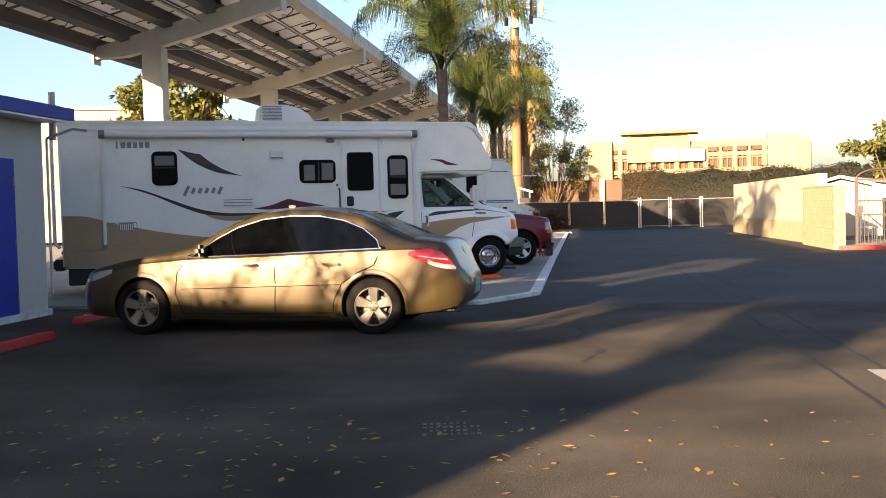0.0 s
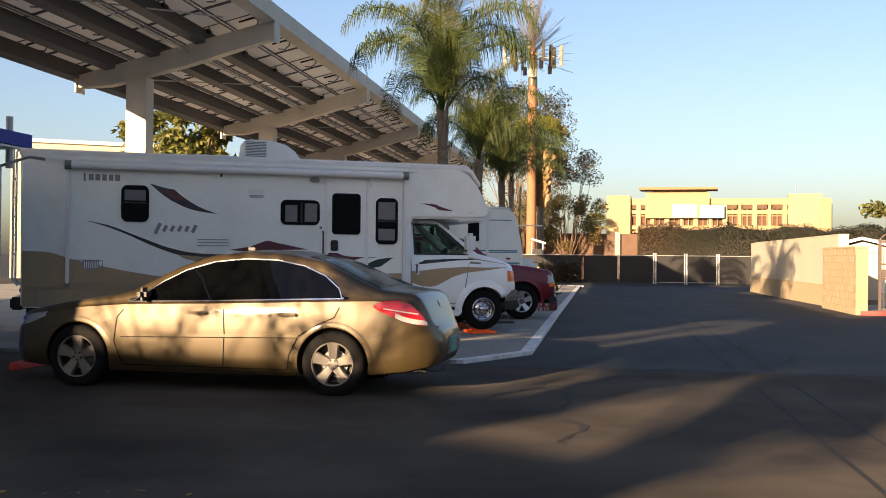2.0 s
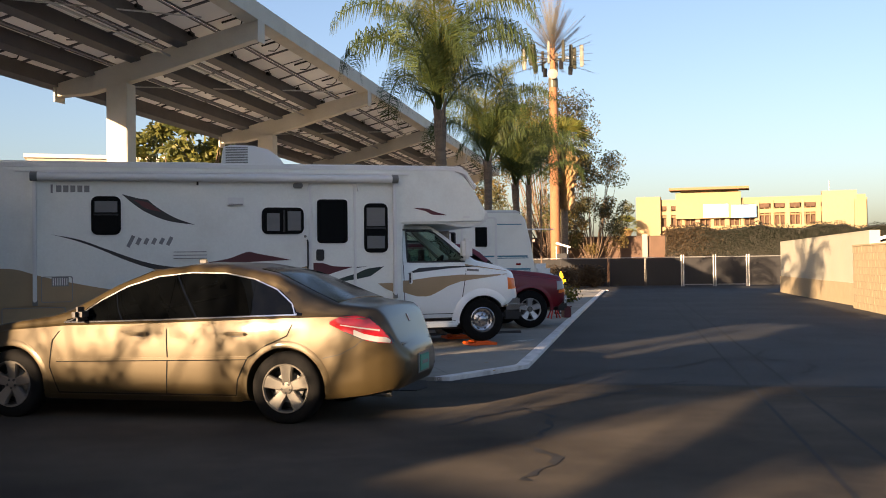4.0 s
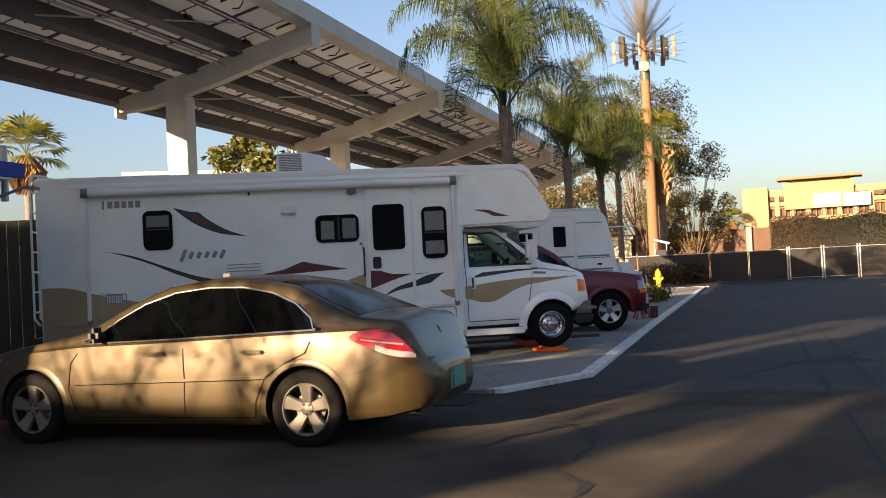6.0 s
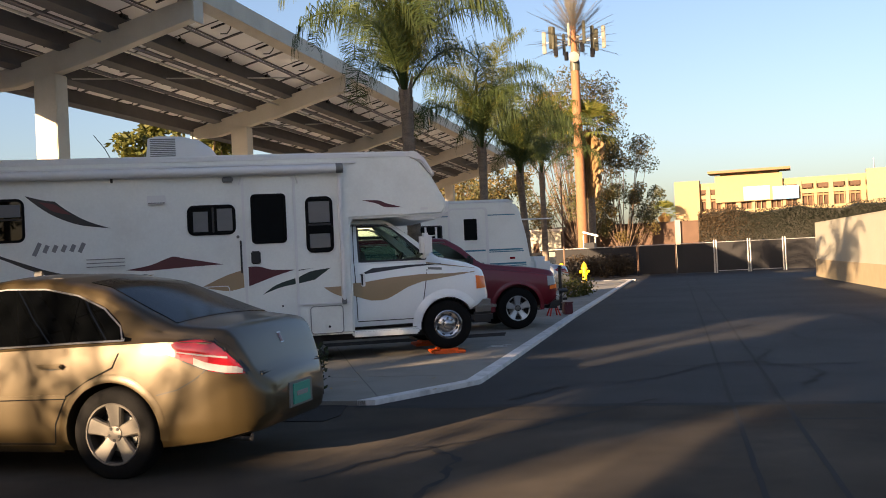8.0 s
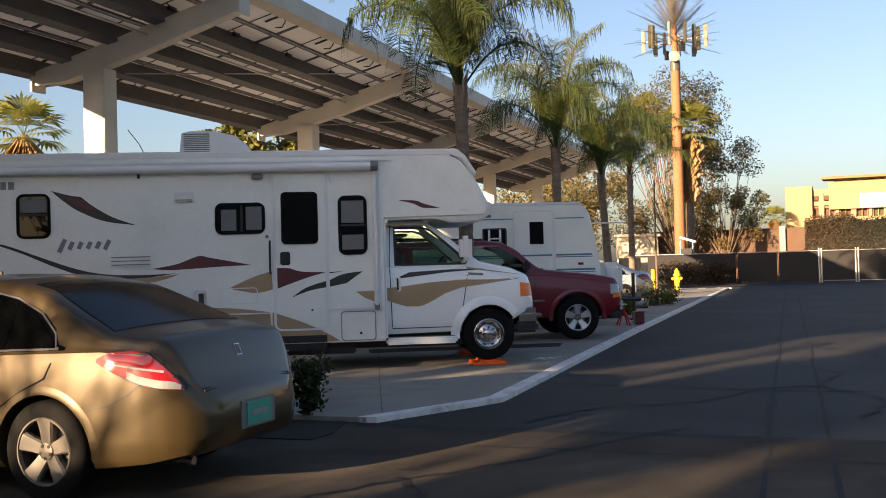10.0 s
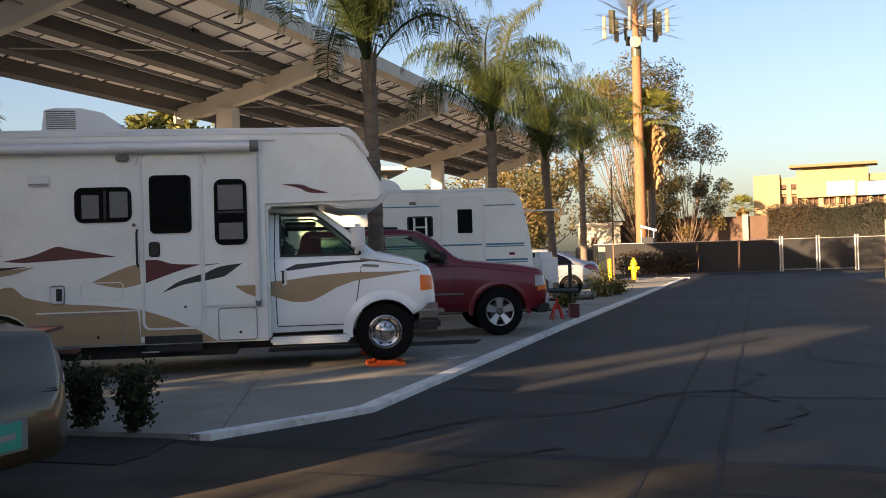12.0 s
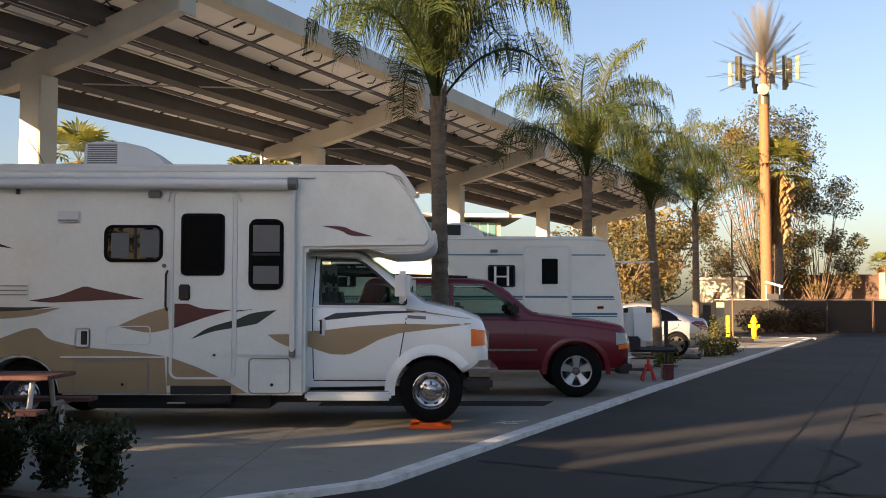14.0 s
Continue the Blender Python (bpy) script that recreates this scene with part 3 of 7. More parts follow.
def wheel(parent, x, y, z, r, width, rim_r, hand, style="five", name="wheel"):
    """A road wheel at its hub; hand -1 shows its face to -y."""
    w = new(name)
    w.parent, w.location = parent, (x, y, z)
    w.empty_display_size = 0.1
    s = hand
    h = width / 2
    part("tyre", lathe([(rim_r * 0.97, s * h * 0.55), (rim_r * 1.0, s * h * 0.93), (rim_r * 1.12, s * h), (r * 0.93, s * h * 0.9), (r * 0.985, s * h * 0.72), (r, s * h * 0.4),
                        (r, -s * h * 0.4), (r * 0.98, -s * h * 0.75), (r * 0.9, -s * h), (rim_r, -s * h)], 40, open_front=True), M["rubber"], w, smooth=40)
    alloy = M["rimbright"] if style == "bright" else M["rim"]
    if style == "steel":
        prof = [(rim_r * 0.99, s * h * 0.95), (rim_r * 0.95, s * h * 0.98), (rim_r * 0.9, s * h * 0.8), (rim_r * 0.85, s * h * 0.3), (rim_r * 0.72, s * h * 0.22), (rim_r * 0.5, s * h * 0.5),
                (rim_r * 0.34, s * h * 0.55), (rim_r * 0.3, s * h * 0.9), (rim_r * 0.2, s * h * 1.0), (0.012, s * h * 1.02)]
        part("rim", lathe(prof, 36, open_front=True), M["chrome"], w, "chromed wheel simulator", smooth=35)
        for i in range(8):
            a = 2 * math.pi * (i + 0.5) / 8
            c = (rim_r * 0.72 * math.cos(a), rim_r * 0.72 * math.sin(a))
            part("hand_hole", rod(bmesh.new(), (c[0], s * h * 0.2, c[1]), (c[0], s * h * 0.262, c[1]), 0.024, n=12), M["plastic"], w, "dark hand hole")
            a = 2 * math.pi * i / 8
            part("wheel_nut", rod(bmesh.new(), (rim_r * 0.43 * math.cos(a), s * h * 0.5, rim_r * 0.43 * math.sin(a)),
                                  (rim_r * 0.43 * math.cos(a), s * h * 0.75, rim_r * 0.43 * math.sin(a)), 0.016, n=6), M["chrome"], w)
        return w
    part("rim", lathe([(rim_r * 0.995, s * h * 0.9), (rim_r * 0.97, s * h * 0.97), (rim_r * 0.93, s * h * 0.95), (rim_r * 0.9, s * h * 0.7), (rim_r * 0.93, s * h * 0.68)], 36, open_front=True, open_back=True), alloy, w, smooth=35)
    part("barrel", lathe([(rim_r * 0.94, s * h * 0.72), (rim_r * 0.9, s * h * 0.5), (rim_r * 0.88, -s * h * 0.3), (0.02, -s * h * 0.35)], 36, open_front=True), M["plastic"], w, "dark wheel barrel", smooth=35)
    part("brake_disc", lathe([(rim_r * 0.62, s * h * 0.0), (rim_r * 0.62, -s * h * 0.2), (0.03, -s * h * 0.2)], 24), M["greyplastic"], w)
    wide = 1.0 if style != "ten" else 0.5
    count = 10 if style == "ten" else 5
    for i in range(count):
        a = math.pi / 2 + 2 * math.pi * i / count
        rot = Matrix.Rotation(-a, 4, "Y")
        bm = bmesh.new()
        pr = [(0.1, wide * 0.15, 0.6), (0.28, wide * 0.2, 0.68), (0.5, wide * 0.22, 0.74), (0.75, wide * 0.265, 0.82), (0.96, wide * 0.32, 0.9)]
        rows = []
        for q, ww, o in pr:
            rows.append([bm.verts.new(rot @ Vector((rim_r * q, s * h * oo, rim_r * ww * k))) for k, oo in ((-1, o - 0.14), (-0.8, o), (0.8, o), (1, o - 0.14), (1, o - 0.45), (-1, o - 0.45))])
        for p, q in zip(rows[:-1], rows[1:]):
            for j in range(6):
                bm.faces.new((p[j], p[(j + 1) % 6], q[(j + 1) % 6], q[j]))
        bm.faces.new(rows[0]), bm.faces.new(rows[-1])
        part("spoke", bm, alloy, w)
    part("hub_cap", lathe([(rim_r * 0.26, s * h * 0.3), (rim_r * 0.25, s * h * 0.74), (rim_r * 0.13, s * h * 0.78), (0.01, s * h * 0.8)], 20), M["rim"], w, smooth=30)
    for i in range(5):
        a = 2 * math.pi * i / 5 + 0.9
        c = (rim_r * 0.19 * math.cos(a), rim_r * 0.19 * math.sin(a))
        part("wheel_nut", rod(bmesh.new(), (c[0], s * h * 0.7, c[1]), (c[0], s * h * 0.79, c[1]), 0.013, n=6), M["plastic"], w)
    return w


def arches(body, hubs, half, r, deep=0.3):
    """Cuts wheel houses into a body."""
    cs = []
    for x, z in hubs:
        for hand in (-1, 1):
            cs.append(obj("cutter", rod(bmesh.new(), (x, hand * (half - deep), z), (x, hand * (half + 0.4), z), r, n=36), M["plastic"]))
    return cut(body, cs)


def sedan(name, label, m, paint, tall=1.46, detail=True):
    car = thing(name, label, "car", m)
    sh = Shell(4.85,
               [(0, 0.62), (0.05, 0.72), (0.25, 0.80), (0.7, 0.89), (1.35, 0.985), (1.5, 1.03), (1.95, 1.27), (2.3, 1.405), (2.75, tall), (3.2, tall - 0.015), (3.6, 1.365), (4.0, 1.19), (4.25, 1.085),
                (4.45, 1.06), (4.58, 1.045), (4.64, 1.0), (4.70, 0.89), (4.76, 0.735), (4.785, 0.69), (4.83, 0.67), (4.85, 0.6)],
               [(0, 0.58), (0.3, 0.74), (0.9, 0.86), (1.5, 0.905), (2.5, 0.93), (3.5, 0.965), (4.2, 0.985), (4.55, 0.965), (4.64, 0.92), (4.70, 0.81), (4.76, 0.67), (4.85, 0.55)],
               [(0, 0.30), (0.1, 0.21), (0.6, 0.18), (2, 0.17), (4.0, 0.19), (4.5, 0.24), (4.78, 0.30), (4.85, 0.42)],
               [(0, 0.52), (0.06, 0.62), (0.2, 0.74), (0.5, 0.83), (1.0, 0.875), (2.0, 0.89), (3.4, 0.89), (4.0, 0.875), (4.3, 0.85), (4.5, 0.805), (4.64, 0.745), (4.74, 0.665), (4.81, 0.56), (4.85, 0.42)], soft=0.1, lean=0.5)
    body = obj("body", sh.skin(150), paint, 40)
    hubs = ((0.93, 0.325), (3.78, 0.325))
    arches(body, hubs, 0.89, 0.375)
    body.data.set_sharp_from_angle(angle=radians(40))
    body.parent = car
    for x, z in hubs:
        part("wheel_house", prism([(x + 0.39 * math.cos(a), z + 0.39 * math.sin(a)) for a in np.linspace(0, math.pi, 18)], -0.55, 0.55), M["plastic"], car)
        for hand in (-1, 1):
            wheel(car, x, hand * 0.77, z, 0.332, 0.215, 0.226, hand)
            # lip of the wheel arch
            bm = bmesh.new()
            rows = []
            for a in np.linspace(-0.12, math.pi + 0.12, 24):
                rows.append([bm.verts.new((x + q * math.cos(a), hand * (sh.side(x + q * math.cos(a), max(0.25, z + q * math.sin(a))) + o), z + q * math.sin(a))) for q, o in ((0.372, -0.02), (0.372, 0.008), (0.395, 0.011), (0.43, 0.001))])
            for p, q in zip(rows[:-1], rows[1:]):
                for j in range(3):
                    bm.faces.new((p[j], p[j + 1], q[j + 1], q[j]))
            part("arch_lip", bm, paint, car, smooth=60)
    belt = lambda x: sh.at(x)[1] + 0.012
    topl = [(1.58, 0.935), (1.85, 1.12), (2.1, 1.25), (2.4, 1.34), (2.75, 1.375), (3.1, 1.365), (3.4, 1.31), (3.65, 1.21), (3.82, 1.08), (3.86, 0.99)]
    for hand in (-1, 1):
        part("window_trim", sh.pane([(x, belt(x) - 0.008) for x in np.linspace(1.52, 3.93, 12)], [(a - 0.015 if i < 4 else a + (0.014 if i > 6 else 0), b + 0.012) for i, (a, b) in enumerate(topl)],
                                    0.003, hand, 40), M["tint"], car, "black window surround", smooth=40)
        for nm, x0, x1 in (("front_window", 1.6, 2.585), ("rear_window", 2.6, 3.42), ("quarter_window", 3.435, 3.83)):
            xs = np.linspace(x0, x1, 14)
            part(nm, sh.pane([(x, belt(x)) for x in xs], [(x, max(belt(x) + 0.004, float(np.interp(x, *np.array(topl).T)))) for x in xs], 0.0065, hand, 18), M["tint"], car, "dark tinted glass", smooth=40)
        part("chrome_trim", sh.line([(1.5, belt(1.5) + 0.004)] + [(x, z + 0.008) for x, z in topl] + [(3.88, belt(3.88) + 0.01)], 0.012, 0.0105, hand), M["bumper"], car, "bright chrome window surround")
        part("belt_trim", sh.line([(x, belt(x) + 0.002) for x in np.linspace(1.52, 3.88, 8)], 0.013, 0.0105, hand), M["bumper"], car, "bright chrome belt line")
        for pts in ([(1.52, 0.9), (1.40, 0.75), (1.37, 0.5), (1.46, 0.26)], [(2.6, 0.93), (2.62, 0.6), (2.6, 0.26)], [(3.88, 0.97), (3.80, 0.80), (3.62, 0.72), (3.42, 0.6), (3.32, 0.4), (3.3, 0.26)],
                    [(1.46, 0.255), (3.3, 0.255)]):
            part("door_gap", sh.line(pts, 0.011, 0.003, hand), M["rubber"], car)
        part("moulding_gap", sh.line([(1.45, 0.549), (3.42, 0.584)], 0.008, 0.009, hand), M["rubber"], car)
        part("side_moulding", sh.line([(1.45, 0.565), (3.42, 0.60)], 0.028, 0.008, hand), paint, car)
        part("sill", sh.line([(1.36, 0.215), (3.35, 0.215)], 0.05, 0.008, hand), paint, car)
        for x in (2.32, 3.3):
            hd = new("door_handle")
            hd.parent = car
            y = hand * (sh.side(x, 0.815) + 0.028)
            part("grip", B((x, y, 0.82), (0.22, 0.03, 0.036), 0.012), paint, hd, smooth=40)
            part("recess", sh.pane([(x - 0.05, 0.795), (x, 0.785), (x + 0.05, 0.795)], [(x - 0.05, 0.812), (x + 0.05, 0.812)], 0.003, hand, 8), M["plastic"], hd)
        mir = new("mirror")
        mir.parent = car
        y = hand * (sh.side(1.72, 0.98) + 0.1)
        part("mirror_shell", B((1.72, y, 1.0), (0.11, 0.2, 0.14), 0.045), M["plastic"] if hand < 0 else paint, mir, smooth=50)
        part("mirror_foot", B((1.72, y - hand * 0.11, 0.95), (0.06, 0.1, 0.04), 0.012), M["plastic"], mir)
        # tail lamp wraps round the corner
        lamp = new("tail_lamp")
        lamp.parent = car
        lo = [(4.2, 0.905), (4.34, 0.835), (4.5, 0.765), (4.62, 0.735), (4.735, 0.722)]
        hi = [(4.2, 0.925), (4.3, 0.975), (4.42, 0.985), (4.54, 0.96), (4.62, 0.895), (4.69, 0.81), (4.735, 0.735)]
        zl, zh = (lambda x: float(np.interp(x, *np.array(lo).T))), (lambda x: float(np.interp(x, *np.array(hi).T)))
        part("red_lens", sh.pane(lo, hi, 0.008, hand, 30), M["redlens"], lamp, "red tail lamp lens", smooth=40)
        part("lamp_edge", sh.line(lo[1:] + hi[::-1], 0.01, 0.0095, hand), M["plastic"], lamp)
        part("clear_strip", sh.pane([(4.3, 0.893), (4.64, 0.838)], [(4.3, 0.902), (4.64, 0.852)], 0.0115, hand, 12, 2), M["clearlens"], lamp, "clear strip")
        xs = np.linspace(4.42, 4.72, 10)
        part("reversing_lens", sh.pane([(x, zl(x) + 0.006) for x in xs], [(x, min(zl(x) + 0.055, zh(x) - 0.004)) for x in xs], 0.0115, hand, 12, 3), M["clearlens"], lamp, "clear reversing lens")
        part("lid_gap", sh.line([(4.54, 0.975), (4.625, 0.9), (4.695, 0.815), (4.74, 0.735)], 0.012, 0.004, hand), M["plastic"], car)
        part("bumper_gap", sh.line([(4.14, 0.60), (4.3, 0.635), (4.42, 0.70), (4.5, 0.765)], 0.009, 0.0015, hand), M["plastic"], car)
        part("head_lamp", sh.pane([(0.08, 0.62), (0.3, 0.66), (0.52, 0.74)], [(0.08, 0.7), (0.3, 0.76), (0.52, 0.79)], 0.006, hand, 12), M["clearlens"], car, smooth=40)
    part("windscreen", sh.cap(1.5, 2.28, 0.93, 0.006, q1=0.97), M["tint"], car, "dark windscreen", smooth=40)
    part("rear_screen", sh.cap(3.42, 4.24, 0.93, 0.006, q1=1.0), M["darkscreen"], car, "dark tinted rear screen", smooth=40)
    part("wheel_plinth", B((2.3, 0, 0.24), (3.4, 1.2, 0.1)), M["plastic"], car)
    # rear: boot lid shelf, bumper, plate, badge, exhaust
    part("boot_gap", B((4.772, 0, 0.70), (0.05, 1.08, 0.04), 0.012), M["plastic"], car, "dark slot above the bumper")
    part("plate_recess", B((4.852, 0.0, 0.50), (0.012, 0.42, 0.19), 0.004), M["greyplastic"], car)
    part("plate", B((4.861, 0.0, 0.50), (0.012, 0.31, 0.155), 0.004), M["plate"], car, "turquoise plate")
    part("plate_bar", B((4.868, 0.0, 0.50), (0.004, 0.2, 0.035)), M["lidgrey"], car)
    part("badge", B((4.693, 0, 0.92), (0.02, 0.075, 0.1), 0.008, Matrix.Rotation(-0.4, 3, "Y")), M["chrome"], car, "chrome square badge")
    part("badge_inset", B((4.704, 0, 0.924), (0.004, 0.04, 0.07), 0, Matrix.Rotation(-0.4, 3, "Y")), M["maroon"], car)
    part("lid_chrome", B((4.765, 0.0, 0.737), (0.02, 0.62, 0.022), 0.008), M["greyplastic"], car)
    part("exhaust", rod(bmesh.new(), (4.4, -0.5, 0.25), (4.68, -0.5, 0.245), 0.03), M["chrome"], car)
    part("aerial", B((2.55, 0, tall + 0.03), (0.09, 0.02, 0.05), 0.01), M["plastic"], car)
    return car


gold_car = sedan("sedan_car", "dusty gold metallic four-door sedan parked on the asphalt", pose(-6.91, -4.47, 0.0, 0, 0, -27.4), M["gold"])
silver_car = sedan("sedan_car", "silver four-door sedan parked beyond the travel trailer", pose(2.9, 17.6, 0.0, 0, 0, 0), M["silver"])


def motorhome():
    rv = thing("motorhome", "white class C motorhome with tan and maroon swoosh stripes", "motorhome", pose(0, 0, 0))
    y0, y1 = -0.12, 2.3
    out = [(-7.72, 0.56), (-7.74, 3.03), (-0.46, 3.01), (-0.20, 2.68), (0.0, 2.32), (0.01, 2.2), (-0.06, 2.11), (-1.41, 2.09), (-1.41, 0.45), (-4.17, 0.45)]
    out += [(-4.62 + 0.44 * math.cos(a), 0.45 + 0.42 * math.sin(a)) for a in np.linspace(0.15, math.pi - 0.15, 14)] + [(-5.07, 0.45), (-5.5, 0.50)]
    body = part("coach_body", prism(out, y0, y1, bevel=0.035), M["white"], rv, smooth=40)
    # roof edge moulding and roof
    part("roof_edge", prism([(-7.76, 2.95), (-7.76, 3.06), (-0.47, 3.045), (-0.42, 2.95)], y0 - 0.012, y0 + 0.1, bevel=0.02), M["trim"], rv, smooth=40)
    part("roof", prism([(-7.7, 3.03), (-7.68, 3.075), (-0.6, 3.06), (-0.48, 3.02)], y0 + 0.1, y1 - 0.05, bevel=0.015), M["white"], rv)
    part("cap_corner", prism([(-0.52, 2.94), (-0.52, 3.05), (-0.42, 3.05), (-0.30, 2.95), (-0.14, 2.70), (-0.18, 2.66), (-0.36, 2.9)], y0 - 0.02, y0 + 0.16, bevel=0.02), M["trim"], rv, smooth=40)
    part("cap_bottom", prism([(-0.75, 2.11), (-0.5, 2.04), (-0.1, 2.05), (0.05, 2.15), (0.07, 2.28), (0.015, 2.33), (-0.03, 2.2)], y0 + 0.05, y1 - 0.05, bevel=0.02), M["trim"], rv, smooth=40)
    # awning with its arms
    aw = new("awning")
    aw.parent = rv
    part("roller", rod(bmesh.new(), (-7.0, -0.215, 2.82), (-1.6, -0.215, 2.815), 0.062, n=20), M["trim"], aw, "rolled white awning", smooth=40)
    for x in (-7.03, -1.55):
        part("end_cap", rod(bmesh.new(), (x - 0.05, -0.215, 2.82), (x + 0.05, -0.215, 2.82), 0.07, n=14), M["greyplastic"], aw)
        part("arm", B((x, -0.165, 1.87), (0.055, 0.07, 1.86), 0.012), M["trim"], aw, "white awning arm")
        part("arm_foot", B((x, -0.15, 0.93), (0.07, 0.06, 0.1), 0.01), M["greyplastic"], aw)
    part("rain_gutter", B((-4.3, y0 - 0.012, 2.905), (6.0, 0.03, 0.03), 0.006), M["trim"], aw)

    def win(nm, xa, za, xb, zb, split, blinds, r=0.095):
        w = new("window")
        w.parent = rv
        a, b = rounded(xa, za, xb, zb, r), rounded(xa + 0.035, za + 0.035, xb - 0.035, zb - 0.035, r * 0.65)
        part("frame", ring_prism(a, b, y0 - 0.018, y0 + 0.004), M["rubber"], w, "black window frame")
        part("pane", prism(b, y0 - 0.006, y0 - 0.002), M["tint"], w, "dark glass")
        for c in split:
            part("bar", B(c[:3], c[3:], 0.004), M["plastic"], w)
        for c in blinds:
            part("blind", B(c[:3], c[3:]), M["blind"], w, "pale pleated blind")
        return w
    win("rear", -6.23, 1.94, -5.80, 2.53, [(-6.015, y0 - 0.012, 2.25, 0.36, 0.014, 0.025)], [(-6.015, y0 - 0.0075, 2.37, 0.33, 0.003, 0.17)])
    win("dinette", -3.68, 1.94, -3.02, 2.36, [(-3.33, y0 - 0.012, 2.15, 0.03, 0.014, 0.35)], [(-3.17, y0 - 0.0075, 2.15, 0.21, 0.003, 0.31), (-3.5, y0 - 0.0075, 2.13, 0.2, 0.003, 0.28)])
    win("front", -2.05, 1.63, -1.66, 2.43, [(-1.855, y0 - 0.012, 2.03, 0.33, 0.014, 0.03)], [(-1.855, y0 - 0.0075, 2.21, 0.3, 0.003, 0.3), (-1.855, y0 - 0.0075, 1.8, 0.29, 0.003, 0.2)])
    # entry door
    dr = new("entry_door")
    dr.parent = rv
    part("leaf", prism(rounded(-2.88, 0.67, -2.23, 2.72, 0.06), y0 - 0.014, y0 + 0.002), M["white"], dr, smooth=40)
    part("door_frame", ring_prism(rounded(-2.93, 0.63, -2.18, 2.77, 0.1), rounded(-2.895, 0.655, -2.215, 2.735, 0.07), y0 - 0.018, y0 + 0.004), M["trim"], dr)
    dwa, dwb = rounded(-2.81, 1.79, -2.32, 2.49, 0.06), rounded(-2.78, 1.82, -2.35, 2.46, 0.04)
    part("door_window", prism(dwb, y0 - 0.024, y0 - 0.016), M["tint"], dr, "dark glass")
    part("window_frame", ring_prism(dwa, dwb, y0 - 0.03, y0 - 0.012), M["rubber"], dr)
    part("latch", B((-2.765, y0 - 0.022, 1.60), (0.13, 0.03, 0.18), 0.015), M["plastic"], dr, "black door latch")
    part("grab_bar", tube(bmesh.new(), [(-2.965, y0, 1.84), (-2.965, y0 - 0.06, 1.80), (-2.965, y0 - 0.06, 1.44), (-2.965, y0, 1.40)], 0.013), M["plastic"], dr, "black grab bar")
    for z in (0.95, 1.6, 2.4):
        part("hinge", B((-2.205, y0 - 0.022, z), (0.03, 0.02, 0.1), 0.004), M["trim"], dr)
    part("rain_hood", tube(bmesh.new(), [(-2.96, y0 - 0.02, 2.62), (-2.93, y0 - 0.03, 2.74), (-2.85, y0 - 0.035, 2.79), (-2.26, y0 - 0.035, 2.79), (-2.17, y0 - 0.03, 2.74), (-2.14, y0 - 0.02, 2.62)], 0.012), M["trim"], dr)
    part("step", B((-2.57, 0.12, 0.42), (0.66, 0.4, 0.14), 0.02), M["plastic"], rv, "folded black entry step")
    part("step_edge", B((-2.85, -0.1, 0.365), (0.2, 0.03, 0.015)), M["alu"], rv)
    part("step_well", B((-2.57, y0 - 0.003, 0.515), (0.68, 0.012, 0.1)), M["plastic"], rv)

    def decal(nm, pts, mat, k=0.0, label=""):
        part(nm, prism(spline(pts, 8), y0 - 0.003 - k, y0 + 0.002), mat, rv, label)
    # tan skirt with its wave-shaped upper edge, in panels
    part("tan_skirt", prism([(-7.70, 0.58)] + [(-7.70, 1.45)] + spline([(-7.70, 1.45), (-7.3, 1.43), (-6.9, 1.31), (-6.17, 1.15), (-5.6, 1.06), (-5.2, 1.02), (-4.9, 1.06), (-4.46, 1.20), (-4.26, 1.07),
          (-3.87, 0.985), (-3.4, 0.945), (-2.95, 0.885)], 8, False) + [(-2.95, 0.47), (-4.17, 0.47)] + [(-4.62 + 0.46 * math.cos(a), 0.47 + 0.43 * math.sin(a)) for a in np.linspace(0.12, math.pi - 0.12, 14)] +
          [(-5.09, 0.47), (-5.5, 0.52)], y0 - 0.003, y0 + 0.002), M["tan"], rv, "tan painted lower side")
    part("tan_door_wave", prism([(-2.95, 0.885)] + spline([(-2.95, 0.885), (-2.6, 0.76), (-2.3, 0.62), (-2.04, 0.47)], 8, False) + [(-2.23, 0.47), (-2.23, 0.56), (-2.95, 0.56)], y0 - 0.0165, y0 - 0.002), M["tan"], rv)
    decal("long_swoosh", [(-6.8, 1.95), (-6.8, 1.95), (-6.4, 1.87), (-5.95, 1.70), (-5.5, 1.535), (-5.1, 1.45), (-4.65, 1.43), (-4.2, 1.44), (-4.2, 1.44), (-4.5, 1.40), (-4.9, 1.36), (-5.35, 1.42), (-5.75, 1.56), (-6.15, 1.74), (-6.5, 1.87)], M["black"], 0, "long black swoosh stripe")
    decal("swoosh_tail", [(-5.35, 1.42), (-5.35, 1.42), (-4.9, 1.385), (-4.5, 1.40), (-4.15, 1.43), (-4.15, 1.43), (-4.45, 1.34), (-4.9, 1.30), (-5.2, 1.345)], M["tan"], 0.002)
    decal("upper_swoosh", [(-5.79, 2.565), (-5.79, 2.565), (-5.55, 2.50), (-5.41, 2.48), (-5.41, 2.48), (-5.25, 2.35), (-5.0, 2.2), (-4.70, 2.09), (-4.70, 2.09), (-5.1, 2.15), (-5.4, 2.27), (-5.6, 2.40)], M["black"], 0, "black pointed swoosh")
    decal("upper_swoosh_core", [(-5.62, 2.48), (-5.62, 2.48), (-5.45, 2.45), (-5.38, 2.42), (-5.2, 2.29), (-5.2, 2.29), (-5.42, 2.34), (-5.55, 2.43)], M["maroon"], 0.002)
